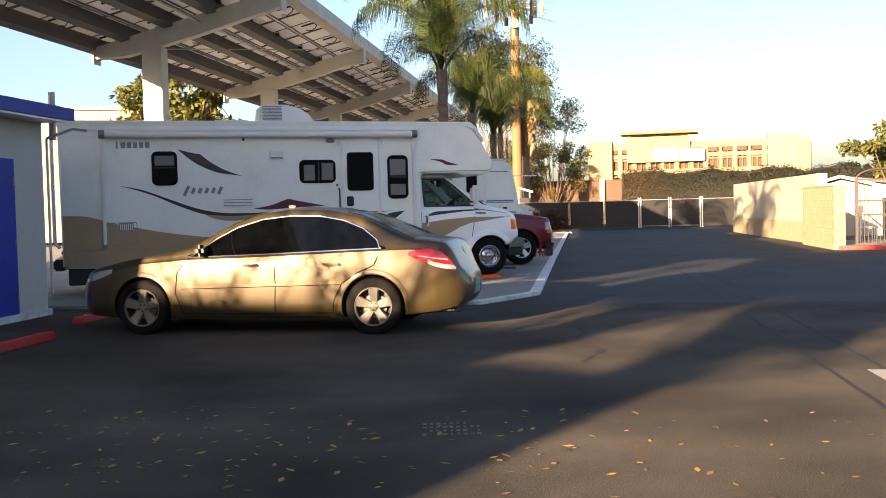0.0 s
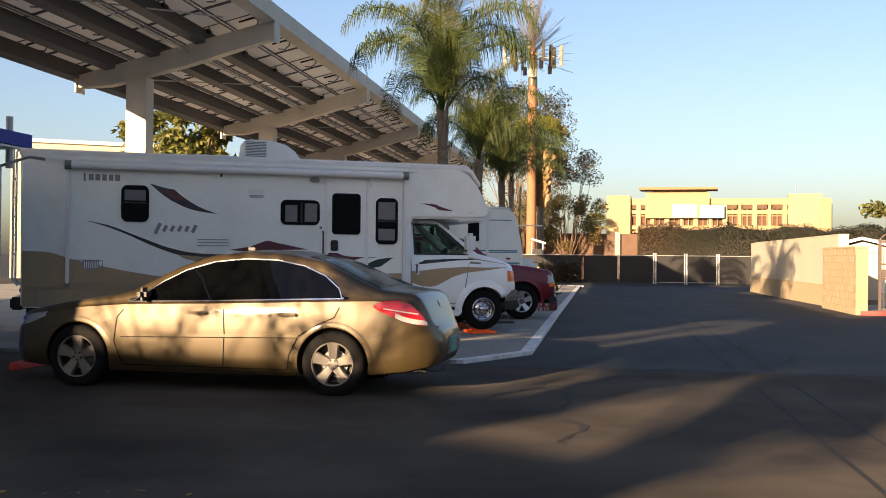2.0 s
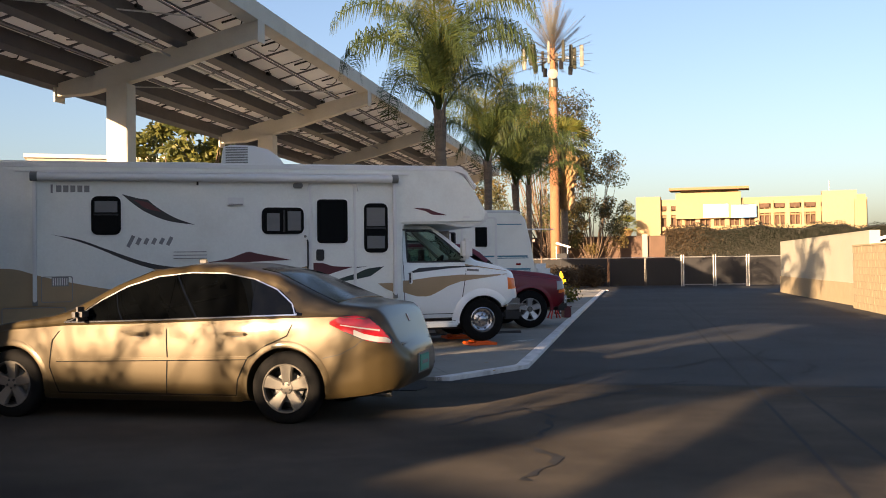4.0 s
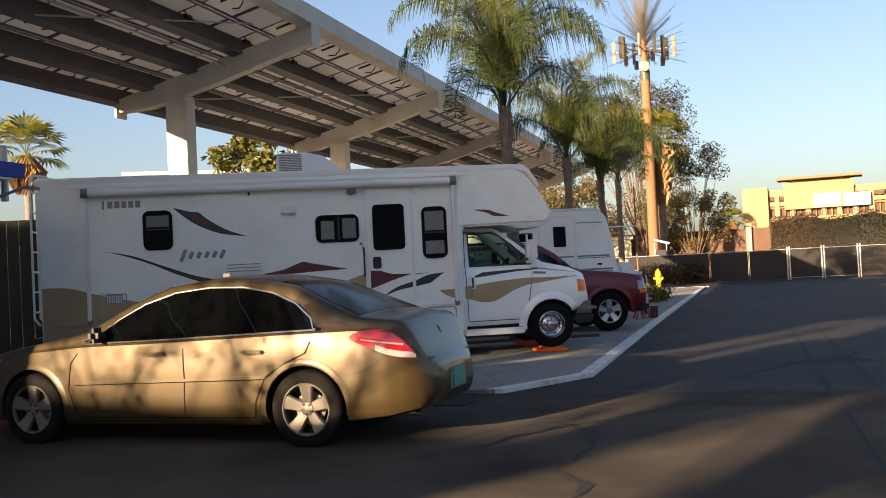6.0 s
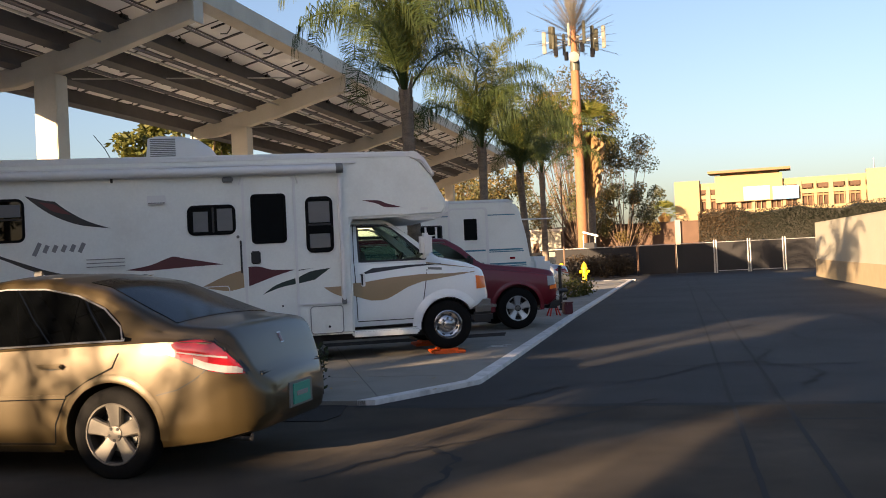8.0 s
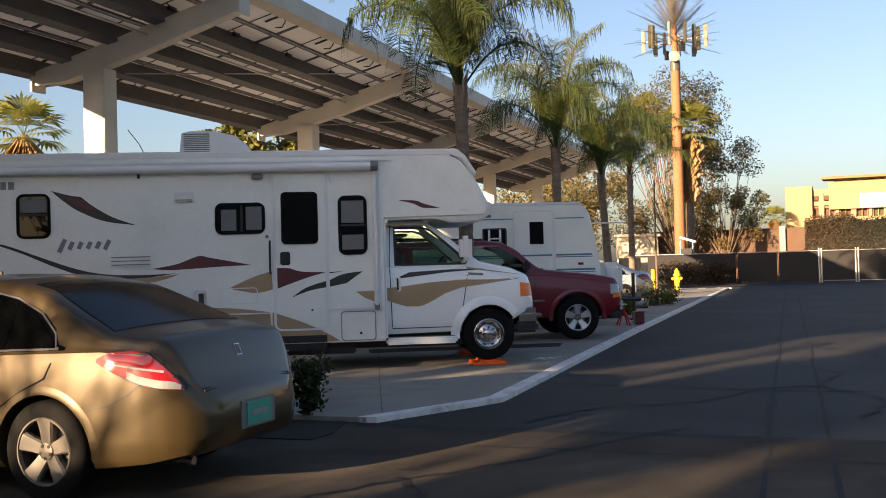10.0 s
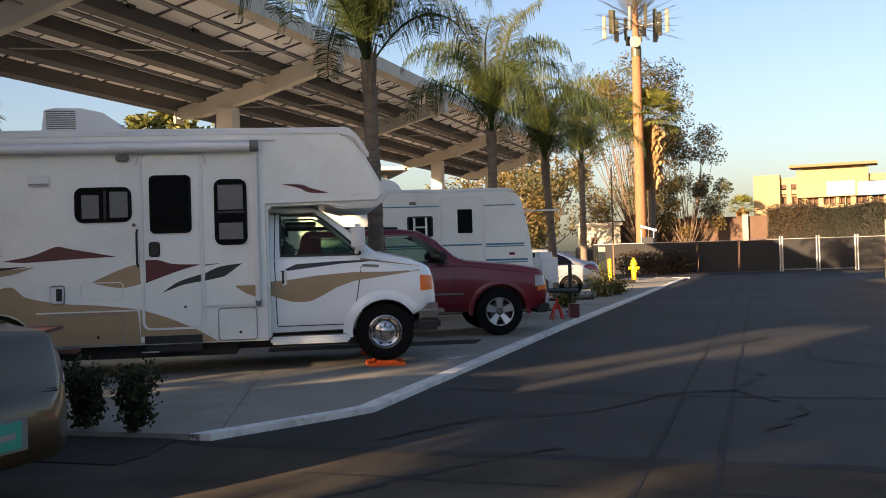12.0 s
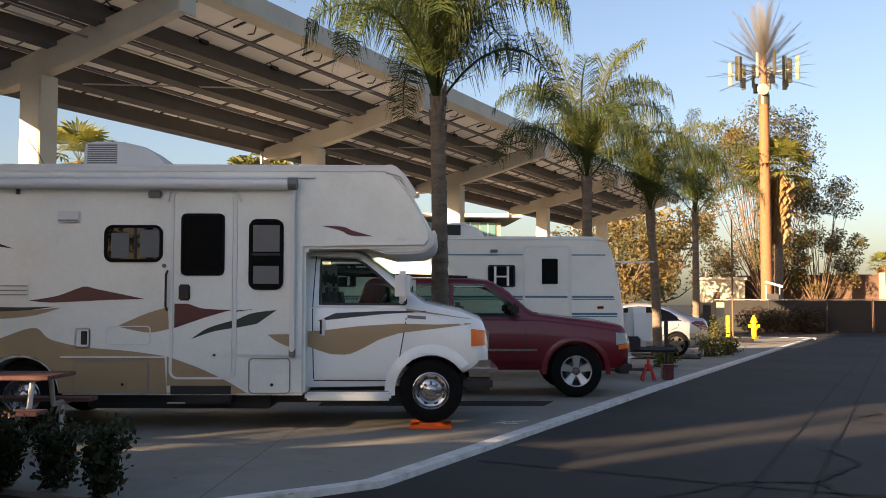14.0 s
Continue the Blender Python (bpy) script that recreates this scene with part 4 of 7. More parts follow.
    decal("maroon_wave", [(-4.52, 1.505), (-4.52, 1.505), (-4.2, 1.56), (-3.98, 1.64), (-3.88, 1.665), (-3.75, 1.635), (-3.5, 1.585), (-3.21, 1.525), (-3.21, 1.525), (-3.6, 1.515), (-4.1, 1.49), (-4.3, 1.485)], M["maroon"], 0, "maroon wave stripe")
    decal("tan_leaf", [(-3.52, 1.22), (-3.52, 1.22), (-3.2, 1.36), (-2.95, 1.435), (-2.95, 1.435), (-2.94, 1.19), (-2.94, 1.19), (-3.15, 1.15), (-3.35, 1.18)], M["tan"], 0, "tan leaf-shaped stripe")
    decal("door_swoosh", [(-2.875, 1.475), (-2.875, 1.475), (-2.72, 1.47), (-2.55, 1.42), (-2.23, 1.405), (-2.23, 1.405), (-2.5, 1.33), (-2.875, 1.20), (-2.875, 1.20)], M["maroon"], 0.014, "dark maroon swoosh")
    decal("door_swoosh_tip", [(-2.18, 1.40), (-2.18, 1.40), (-1.97, 1.415), (-1.97, 1.415), (-2.18, 1.385), (-2.18, 1.385)], M["black"])
    decal("green_leaf_lower", [(-2.69, 1.075), (-2.69, 1.075), (-2.5, 1.20), (-2.23, 1.285), (-2.23, 1.285), (-2.23, 1.20), (-2.23, 1.20), (-2.45, 1.16)], M["darkgreen"], 0.014)
    decal("green_leaf_upper", [(-2.18, 1.295), (-2.18, 1.295), (-2.0, 1.37), (-1.73, 1.405), (-1.73, 1.405), (-1.95, 1.25), (-1.95, 1.25), (-2.18, 1.205), (-2.18, 1.205)], M["darkgreen"])
    decal("cab_corner_leaf", [(-1.83, 1.13), (-1.83, 1.13), (-1.60, 1.135), (-1.585, 1.135), (-1.585, 1.135), (-1.585, 0.99), (-1.585, 0.99), (-1.72, 1.05)], M["tan"])
    decal("cabover_mark", [(-1.24, 2.355), (-1.24, 2.355), (-1.0, 2.345), (-0.88, 2.30), (-0.65, 2.235), (-0.65, 2.235), (-0.9, 2.245), (-1.02, 2.30)], M["maroon"], 0, "maroon flash on the overhang")
    # lettering zones kept as plain bars
    for i, wd in enumerate((0.03, 0.075, 0.075, 0.07, 0.07, 0.075)):
        part("maker_bar", B((-6.79 + 0.1 * i, y0 - 0.003, 2.64), (wd, 0.005, 0.1 if i else 0.13)), M["greyvinyl"], rv)
    tilt = Matrix.Rotation(0.45, 3, "Y")
    for i, ht in enumerate((0.19, 0.11, 0.1, 0.1, 0.1, 0.14)):
        part("model_bar", B((-5.66 + 0.115 * i, y0 - 0.003, 1.84), (0.055, 0.005, ht), 0, tilt), M["greyvinyl"], rv)
    # hatches, vents, lights
    for nm, a, zz in (("hatch", (-3.64, 1.01, -3.14, 1.225), 0.05), ("hatch", (-2.04, 0.47, -1.57, 0.87), 0.05), ("hatch", (-4.0, 0.47, -3.15, 0.84), 0.04), ("hatch", (-6.95, 0.93, -6.50, 1.32), 0.03), ("hatch", (-7.5, 0.6, -6.6, 0.86), 0.03)):
        h = new(nm)
        h.parent = rv
        low = a[3] < 1.0 or a[0] < -6
        colour = M["tan"] if (a[0] < -3.1 and a[3] < 0.9) else M["white"]
        part("rim_line", ring_prism(rounded(*a, zz), rounded(a[0] + 0.012, a[1] + 0.012, a[2] - 0.012, a[3] - 0.012, zz * 0.8), y0 - 0.012, y0), M["greyvinyl"] if low else M["trim"], h)
        if low and a[0] > -4.1:
            cx, cz = (a[0] + a[2]) / 2 + (0.03 if a[0] > -3 else 0.13), a[1] + 0.1
            part("lock_plate", B((cx, y0 - 0.009, cz), (0.1, 0.012, 0.1), 0.006), colour, h)
            part("lock", rod(bmesh.new(), (cx, y0 - 0.02, cz), (cx, y0 - 0.005, cz), 0.018), M["plastic"], h)
    part("belt_rail", B((-3.55, y0 - 0.012, 0.875), (1.2, 0.02, 0.018), 0.005), M["trim"], rv)
    part("belt_rail", B((-1.82, y0 - 0.012, 0.905), (0.72, 0.02, 0.025), 0.005), M["trim"], rv)
    part("belt_rail", B((-6.4, y0 - 0.012, 0.885), (2.5, 0.02, 0.02), 0.005), M["tan"], rv)
    part("porch_lamp", B((-3.11, y0 - 0.03, 2.705), (0.15, 0.06, 0.08), 0.015), M["greyplastic"], rv, "small porch lamp")
    v = new("refrigerator_vent")
    v.parent = rv
    part("panel", B((-4.78, y0 - 0.008, 1.62), (0.52, 0.012, 0.17), 0.004), M["white"], v)
    for z in (1.57, 1.62, 1.67):
        part("slat", B((-4.78, y0 - 0.018, z), (0.5, 0.016, 0.012)), M["greyvinyl"], v)
    part("range_vent", B((-4.08, y0 - 0.02, 2.45), (0.25, 0.04, 0.13), 0.01), M["trim"], rv, "white exhaust vent cover")
    part("vent_slot", B((-4.08, y0 - 0.043, 2.41), (0.22, 0.006, 0.014)), M["greyvinyl"], rv)
    g = new("furnace_vent")
    g.parent = rv
    part("plate", B((-6.68, y0 - 0.006, 1.24), (0.24, 0.01, 0.14)), M["greyvinyl"], g)
    for i in range(7):
        part("slat", B((-6.775 + i * 0.032, y0 - 0.014, 1.24), (0.014, 0.012, 0.11)), M["trim"], g)
    part("outlet_cover", B((-3.90, y0 - 0.014, 1.09), (0.16, 0.02, 0.22), 0.01), M["trim"], rv)
    part("outlet", B((-3.88, y0 - 0.026, 1.09), (0.07, 0.012, 0.15), 0.006), M["plastic"], rv, "black outlet")
    part("marker", B((-4.66, y0 - 0.02, 2.74), (0.03, 0.03, 0.07)), M["plastic"], rv)
    part("marker_lamp", B((-0.33, y0 - 0.008, 2.205), (0.11, 0.014, 0.03), 0.004), M["trim"], rv)
    part("door_stop", rod(bmesh.new(), (-2.42, y0 - 0.04, 0.9), (-2.42, y0, 0.9), 0.014), M["plastic"], rv)
    part("bulb_catch", rod(bmesh.new(), (-3.0, y0 - 0.03, 1.9), (-3.0, y0, 1.9), 0.022), M["greyplastic"], rv)
    # roof things
    ac = new("air_conditioner")
    ac.parent = rv
    sh = [(-4.27, 3.06), (-4.23, 3.42), (-4.1, 3.45), (-3.75, 3.44), (-3.5, 3.38), (-3.33, 3.26), (-3.2, 3.08), (-3.2, 3.06)]
    part("shroud", prism(sh, 0.75, 1.5, bevel=0.05), M["trim"], ac, "white rounded shroud", smooth=50)
    part("grille", B((-4.02, 0.745, 3.28), (0.36, 0.012, 0.26)), M["greyplastic"], ac)
    for i in range(9):
        part("slat", B((-4.02, 0.735, 3.17 + i * 0.027), (0.38, 0.012, 0.01)), M["trim"], ac)
    part("roof_vent", prism([(-5.15, 3.06), (-5.1, 3.15), (-4.45, 3.15), (-4.4, 3.06)], 0.7, 1.4, bevel=0.03), M["trim"], rv, "low white roof vent")
    part("roof_vent", prism([(-2.25, 3.06), (-2.25, 3.13), (-1.95, 3.13), (-1.95, 3.06)], 0.5, 0.9, bevel=0.02), M["greyplastic"], rv)
    part("roof_vent", prism([(-6.9, 3.06), (-6.88, 3.12), (-6.55, 3.12), (-6.53, 3.06)], 0.6, 1.0, bevel=0.02), M["trim"], rv)
    part("aerial_wire", tube(bmesh.new(), [(-4.75, 0.9, 3.1), (-4.85, 0.9, 3.3), (-5.0, 0.9, 3.5)], 0.006, 5), M["plastic"], rv)
    # rear ladder, bumper and rear corner
    ld = new("ladder")
    ld.parent = rv
    for y in (0.05, 0.4):
        part("rail", tube(bmesh.new(), [(-7.6, y, 3.1), (-7.8, y, 3.14), (-7.86, y, 3.05), (-7.86, y, 1.0), (-7.78, y, 0.9)], 0.018), M["trim"], ld)
    for i in range(7):
        part("rung", rod(bmesh.new(), (-7.86, 0.05, 1.1 + 0.3 * i), (-7.86, 0.4, 1.1 + 0.3 * i), 0.014), M["trim"], ld)
    part("rear_bumper", B((-7.78, 1.09, 0.62), (0.2, 2.3, 0.2), 0.03), M["plastic"], rv)
    part("rear_marker", B((-7.735, 0.05, 0.83), (0.03, 0.12, 0.06), 0.006), M["redlens"], rv)
    part("chassis", B((-3.75, 1.09, 0.42), (7.4, 1.3, 0.2), 0.02), M["plastic"], rv)
    # black boxes added to deepen the shade below the floor
    part("underbody", B((-2.9, 1.2, 0.4), (2.1, 2.0, 0.26), 0.02), M["plastic"], rv, "black box added under the floor to keep light out")
    part("underbody", B((-6.45, 1.12, 0.42), (2.4, 2.2, 0.32), 0.02), M["plastic"], rv)
    part("wheel_well", prism([(-4.62 + 0.45 * math.cos(a), 0.45 + 0.44 * math.sin(a)) for a in np.linspace(0, math.pi, 16)], 0.28, 1.9), M["plastic"], rv)
    for y, hand in ((0.10, -1), (2.08, 1)):
        wheel(rv, -4.62, y, 0.42, 0.37, 0.22, 0.215, hand, "steel", "rear_wheel")

    # cab: van front, turned so that its nose looks to +x
    cab = new("cab")
    cab.parent = rv
    cab.matrix_local = pose(0.66, 1.09, 0, 0, 0, 180)
    sh = Shell(2.12, [(0, 1.0), (0.02, 1.2), (0.07, 1.29), (0.3, 1.385), (0.75, 1.49), (0.8, 1.53), (1.18, 1.85), (1.42, 2.03), (1.55, 2.09), (2.12, 2.10)],
               [(0, 0.95), (0.05, 1.1), (0.3, 1.27), (0.8, 1.40), (1.3, 1.44), (2.12, 1.45)],
               [(0, 0.80), (0.06, 0.76), (0.24, 0.68), (0.9, 0.52), (2.12, 0.5)],
               [(0, 0.80), (0.04, 0.88), (0.14, 0.95), (0.4, 0.985), (1.0, 1.0), (2.12, 1.0)], lean=0.22, soft=0.07, crown=0.04)
    body = obj("cab_body", sh.skin(70), M["cabwhite"], 40)
    arches(body, ((0.66, 0.484),), 1.0, 0.415)
    win_lo = [(0.96, 1.475), (1.93, 1.475)]
    win_hi = [(0.96, 1.53), (1.08, 1.63), (1.28, 1.81), (1.45, 1.94), (1.55, 1.985), (1.93, 1.985)]
    outline = [win_lo[0]] + win_hi + [win_lo[1]]
    # hollow inside, side windows through both walls, windscreen opening
    hollow = obj("cutter", prism([(0.86, 0.75), (0.9, 1.45), (1.5, 2.02), (2.08, 2.03), (2.08, 0.75)], -0.82, 0.82), M["inner"])
    through_win = obj("cutter", prism([(x, z) for x, z in outline], -1.3, 1.3), M["inner"])
    screen = obj("cutter", prism([(0.80, 1.52), (0.98, 1.80), (1.40, 2.13), (1.50, 2.02), (1.0, 1.5)], -0.68, 0.68), M["inner"])
    cut(body, [hollow, through_win, screen])
    body.data.set_sharp_from_angle(angle=radians(40))
    body.parent = cab
    for hand in (-1, 1):
        part("side_window", sh.pane([(x, 1.47) for x in np.linspace(0.95, 1.94, 8)], [(x, float(np.interp(x, *np.array(win_hi).T)) + 0.006) for x in np.linspace(0.95, 1.94, 12)], 0.002, hand, 20), M["glass"], cab, "clear green-tinted glass", smooth=40)
        part("window_seal", sh.line([(0.95, 1.472), (1.94, 1.472), (1.94, 1.99), (1.55, 1.99), (1.44, 1.945), (1.26, 1.80), (0.95, 1.52), (0.95, 1.472)], 0.028, 0.006, hand), M["plastic"], cab)
        for pts in ([(0.93, 1.42), (0.96, 1.2), (1.02, 0.85), (1.16, 0.62)], [(2.0, 2.03), (2.02, 1.5), (2.0, 0.62)], [(1.16, 0.6), (2.0, 0.6)]):
            part("door_gap", sh.line(pts, 0.012, 0.0015, hand), M["plastic"], cab)
        part("handle", B((1.9, hand * (sh.side(1.9, 1.22) + 0.012), 1.21), (0.06, 0.03, 0.2), 0.01), M["trim"], cab)
        part("handle_recess", B((1.915, hand * (sh.side(1.9, 1.22) + 0.026), 1.21), (0.028, 0.012, 0.17), 0.005), M["plastic"], cab)
        part("black_stripe", sh.pane([(0.72, 1.385), (1.2, 1.36), (1.95, 1.28)], [(0.72, 1.395), (1.2, 1.395), (1.75, 1.37), (1.95, 1.285)], 0.003, hand, 20, 3), M["black"], cab)
        part("tan_stripe", sh.pane([(0.2, 1.245), (1.03, 1.14), (1.25, 1.07), (1.45, 0.96), (1.6, 0.895), (1.8, 0.9), (1.9, 0.93), (2.1, 1.0)],
                                   [(0.2, 1.255), (0.6, 1.24), (1.03, 1.25), (1.5, 1.22), (1.9, 1.17), (2.1, 1.16)], 0.003, hand, 26, 4), M["tan"], cab, "tan swoosh stripe")
        part("tan_upper_line", sh.pane([(0.2, 1.30), (0.95, 1.40)], [(0.2, 1.305), (0.95, 1.425)], 0.003, hand, 14, 2), M["tan"], cab)
        part("badge_bar", sh.line([(0.72, 1.315), (0.93, 1.33)], 0.035, 0.006, hand), M["greyplastic"], cab)
        mr = new("mirror")
        mr.parent = cab
        y = hand * (sh.side(1.0, 1.5) + 0.22)
        part("mirror_shell", B((0.98, y, 1.68), (0.17, 0.24, 0.34), 0.05), M["trim"], mr, "tall white mirror", smooth=50)
        part("mirror_arm", B((1.0, y - hand * 0.16, 1.5), (0.05, 0.3, 0.05), 0.012), M["trim"], mr)
        part("turn_lamp", sh.pane([(0.03, 1.0), (0.2, 0.99)], [(0.03, 1.17), (0.2, 1.19)], 0.012, hand, 8), M["amber"], cab, "amber corner lamp", smooth=40)
        # flared arch and running board
        bm = bmesh.new()
        rows = []
        for a in np.linspace(-0.12, math.pi - 0.62, 24):
            rows.append([bm.verts.new((0.66 + q * math.cos(a), hand * (sh.side(min(2, max(0.02, 0.66 + q * math.cos(a))), max(0.55, 0.484 + q * math.sin(a))) + o), 0.484 + q * math.sin(a))) for q, o in ((0.41, -0.05), (0.41, 0.045), (0.45, 0.05), (0.53, 0.002))])
        for p, q in zip(rows[:-1], rows[1:]):
            for j in range(3):
                bm.faces.new((p[j], p[j + 1], q[j + 1], q[j]))
        part("fender_flare", bm, M["cabwhite"], cab, smooth=60)
        part("running_board", B((1.6, hand * 0.97, 0.43), (0.98, 0.2, 0.1), 0.025), M["cabwhite"], cab, "white running board", smooth=40)
        part("tread_strip", B((1.6, hand * 1.02, 0.482), (0.9, 0.07, 0.006)), M["greyplastic"], cab)
        wheel(cab, 0.66, hand * 0.87, 0.484, 0.365, 0.22, 0.215, hand, "steel", "front_wheel")
        seat = new("seat")
        seat.parent = cab
        part("seat_back", B((1.85, hand * 0.42, 1.3), (0.16, 0.48, 0.75), 0.06, Matrix.Rotation(0.15, 3, "Y")), M["inner"], seat, smooth=50)
        part("head_rest", B((1.93, hand * 0.42, 1.78), (0.1, 0.26, 0.17), 0.04), M["inner"], seat, smooth=50)
        part("wiper", B((0.92, hand * 0.35, 1.63), (0.02, 0.5, 0.015), 0, Matrix.Rotation(0.3 * hand, 3, "X")), M["plastic"], cab)
    part("steering_wheel", lathe([(0.16, 0.0), (0.19, 0.015), (0.2, 0.0), (0.19, -0.015), (0.16, 0.0)], 24, "z"), M["plastic"], cab).matrix_local = pose(1.3, 0.42, 1.42, 0, 60, 0)
    part("dashboard", B((1.0, 0, 1.38), (0.3, 1.6, 0.14), 0.04), M["inner"], cab)
    part("wheel_house", prism([(0.66 + 0.43 * math.cos(a), 0.484 + 0.43 * math.sin(a)) for a in np.linspace(0, math.pi, 16)], -0.7, 0.7), M["plastic"], cab)
    part("windscreen", sh.cap(0.80, 1.46, 0.9, 0.004), M["glass"], cab, smooth=40)
    bp = new("front_bumper")
    bp.parent = cab
    part("chrome_bar", B((0.1, 0, 0.72), (0.42, 2.0, 0.22), 0.09), M["chrome"], bp, "chrome bumper", smooth=50)
    part("valance", B((0.12, 0, 0.56), (0.34, 1.9, 0.16), 0.04), M["plastic"], bp)
    part("grille", B((0.005, 0, 1.04), (0.05, 1.2, 0.26), 0.02), M["chrome"], cab)
    part("washer_nozzle", rod(bmesh.new(), (0.72, 0.5, 1.47), (0.72, 0.5, 1.53), 0.012), M["plastic"], cab)
    return rv


motorhome()


def pickup():
    """Full-size crew truck with its nose to +x."""
    car = thing("pickup_truck", "dark red four-door pickup truck parked on the concrete pad", "truck", pose(3.02, 4.92, 0.05, 0, 0, 180))
    sh = Shell(5.6, [(0, 0.82), (0.03, 1.0), (0.12, 1.09), (0.5, 1.16), (1.4, 1.26), (1.54, 1.31), (1.88, 1.62), (2.15, 1.78), (2.5, 1.82), (4.0, 1.82), (4.1, 1.74), (4.25, 1.25), (4.35, 1.2), (5.6, 1.2)],
               [(0, 0.8), (0.1, 1.0), (0.6, 1.08), (1.4, 1.18), (4.2, 1.2), (5.6, 1.12)], [(0, 0.55), (0.2, 0.42), (0.9, 0.4), (5.4, 0.4), (5.6, 0.5)],
               [(0, 0.82), (0.05, 0.90), (0.2, 0.97), (0.6, 0.995), (5.6, 0.995)], lean=0.26, soft=0.08)
    body = obj("body", sh.skin(90), M["red"], 40)
    arches(body, ((0.85, 0.40), (4.2, 0.40)), 0.995, 0.455)
    hi = [(1.72, 1.33), (1.9, 1.49), (2.1, 1.63), (2.3, 1.70), (3.95, 1.70), (4.1, 1.26)]
    ol = lambda a, b: [(a, 1.24)] + [(x, float(np.interp(x, *np.array(hi).T))) for x in np.linspace(a, b, 14)] + [(b, 1.24)]
    cut(body, [obj("cutter", prism([(1.55, 0.7), (1.6, 1.15), (2.2, 1.73), (4.0, 1.73), (4.05, 0.7)], -0.8, 0.8), M["inner"])] +
        [obj("cutter", prism(ol(a, b), -1.3, 1.3), M["inner"]) for a, b in ((1.78, 2.72), (2.86, 3.78))])
    body.data.set_sharp_from_angle(angle=radians(40))
    body.parent = car
    for hand in (-1, 1):
        for nm, a, b in (("front_window", 1.77, 2.73), ("rear_window", 2.85, 3.79)):
            xs = np.linspace(a, b, 14)
            part(nm, sh.pane([(x, 1.235) for x in xs], [(x, float(np.interp(x, *np.array(hi).T)) + 0.004) for x in xs], 0.002, hand, 16), M["glass"], car, smooth=40)
        part("window_seal", sh.line([(1.7, 1.23), (3.82, 1.23)], 0.03, 0.005, hand), M["plastic"], car)
        for pts in ([(1.62, 1.12), (1.6, 0.7), (1.7, 0.45)], [(2.79, 1.75), (2.79, 0.45)], [(3.86, 1.7), (3.8, 0.8), (3.7, 0.45)]):
            part("door_gap", sh.line(pts, 0.012, 0.0015, hand), M["plastic"], car)
        part("side_moulding", sh.line([(1.45, 0.72), (3.7, 0.72)], 0.035, 0.012, hand), M["chrome"], car, "bright side moulding")
        part("handle", B((2.6, hand * (sh.side(2.6, 1.05) + 0.02), 1.04), (0.16, 0.03, 0.035), 0.012), M["plastic"], car)
        mr = new("mirror")
        mr.parent = car
        part("mirror_shell", B((1.8, hand * 1.14, 1.34), (0.12, 0.24, 0.2), 0.045), M["plastic"], mr, "black mirror", smooth=50)
        part("mirror_arm", B((1.8, hand * 1.0, 1.27), (0.06, 0.16, 0.05), 0.01), M["plastic"], mr)
        lp = new("head_lamp")
        lp.parent = car
        part("lens", sh.pane([(0.04, 0.83), (0.24, 0.80)], [(0.04, 0.97), (0.24, 0.99)], 0.01, hand, 8), M["clearlens"], lp, smooth=40)
        part("turn_lens", sh.pane([(0.05, 0.75), (0.2, 0.73)], [(0.05, 0.82), (0.2, 0.795)], 0.012, hand, 8, 3), M["amber"], lp, "amber turn lens")
        for x in (0.85, 4.2):
            bm = bmesh.new()
            rows = []
            for a in np.linspace(-0.1, math.pi + 0.1, 22):
                rows.append([bm.verts.new((x + q * math.cos(a), hand * (sh.side(min(5.5, max(0.03, x + q * math.cos(a))), max(0.5, 0.4 + q * math.sin(a))) + o), 0.4 + q * math.sin(a))) for q, o in ((0.452, -0.03), (0.452, 0.012), (0.48, 0.014), (0.53, 0.001))])
            for p, q in zip(rows[:-1], rows[1:]):
                for j in range(3):
                    bm.faces.new((p[j], p[j + 1], q[j + 1], q[j]))
            part("fender_flare", bm, M["red"], car, smooth=60)
        for x in (0.85, 4.2):
            wheel(car, x, hand * 0.87, 0.40, 0.395, 0.25, 0.24, hand, "bright")
        for x in (2.3, 3.4):
            part("seat", B((x + 0.35, hand * 0.42, 1.1), (0.18, 0.5, 0.7), 0.06), M["inner"], car, smooth=50)
        part("roof_rail", tube(bmesh.new(), [(2.5, hand * 0.62, 1.84), (4.6, hand * 0.62, 1.9)], 0.02), M["plastic"], car, "black rack bar")
    for x in (0.85, 4.2):
        part("wheel_house", prism([(x + 0.47 * math.cos(a), 0.4 + 0.47 * math.sin(a)) for a in np.linspace(0, math.pi, 16)], -0.66, 0.66), M["plastic"], car)
    part("rack_bar", B((4.3, 0, 1.96), (0.9, 1.3, 0.05), 0.015), M["plastic"], car, "black roof rack")
    part("windscreen", sh.cap(1.5, 2.16, 0.92, 0.005), M["tint"], car, smooth=40)
    bp = new("front_bumper")
    bp.parent = car
    part("chrome_bar", B((0.02, 0, 0.60), (0.22, 1.9, 0.17), 0.08), M["bumper"], bp, "chrome bumper", smooth=50)
    part("valance", B((0.1, 0, 0.45), (0.26, 1.75, 0.2), 0.05), M["plastic"], bp, smooth=50)
    part("grille", B((0.01, 0, 0.85), (0.05, 1.1, 0.2), 0.02), M["plastic"], car)
    part("wiper_cowl", B((1.47, 0, 1.28), (0.12, 1.5, 0.03), 0.01), M["plastic"], car)
    return car


pickup()


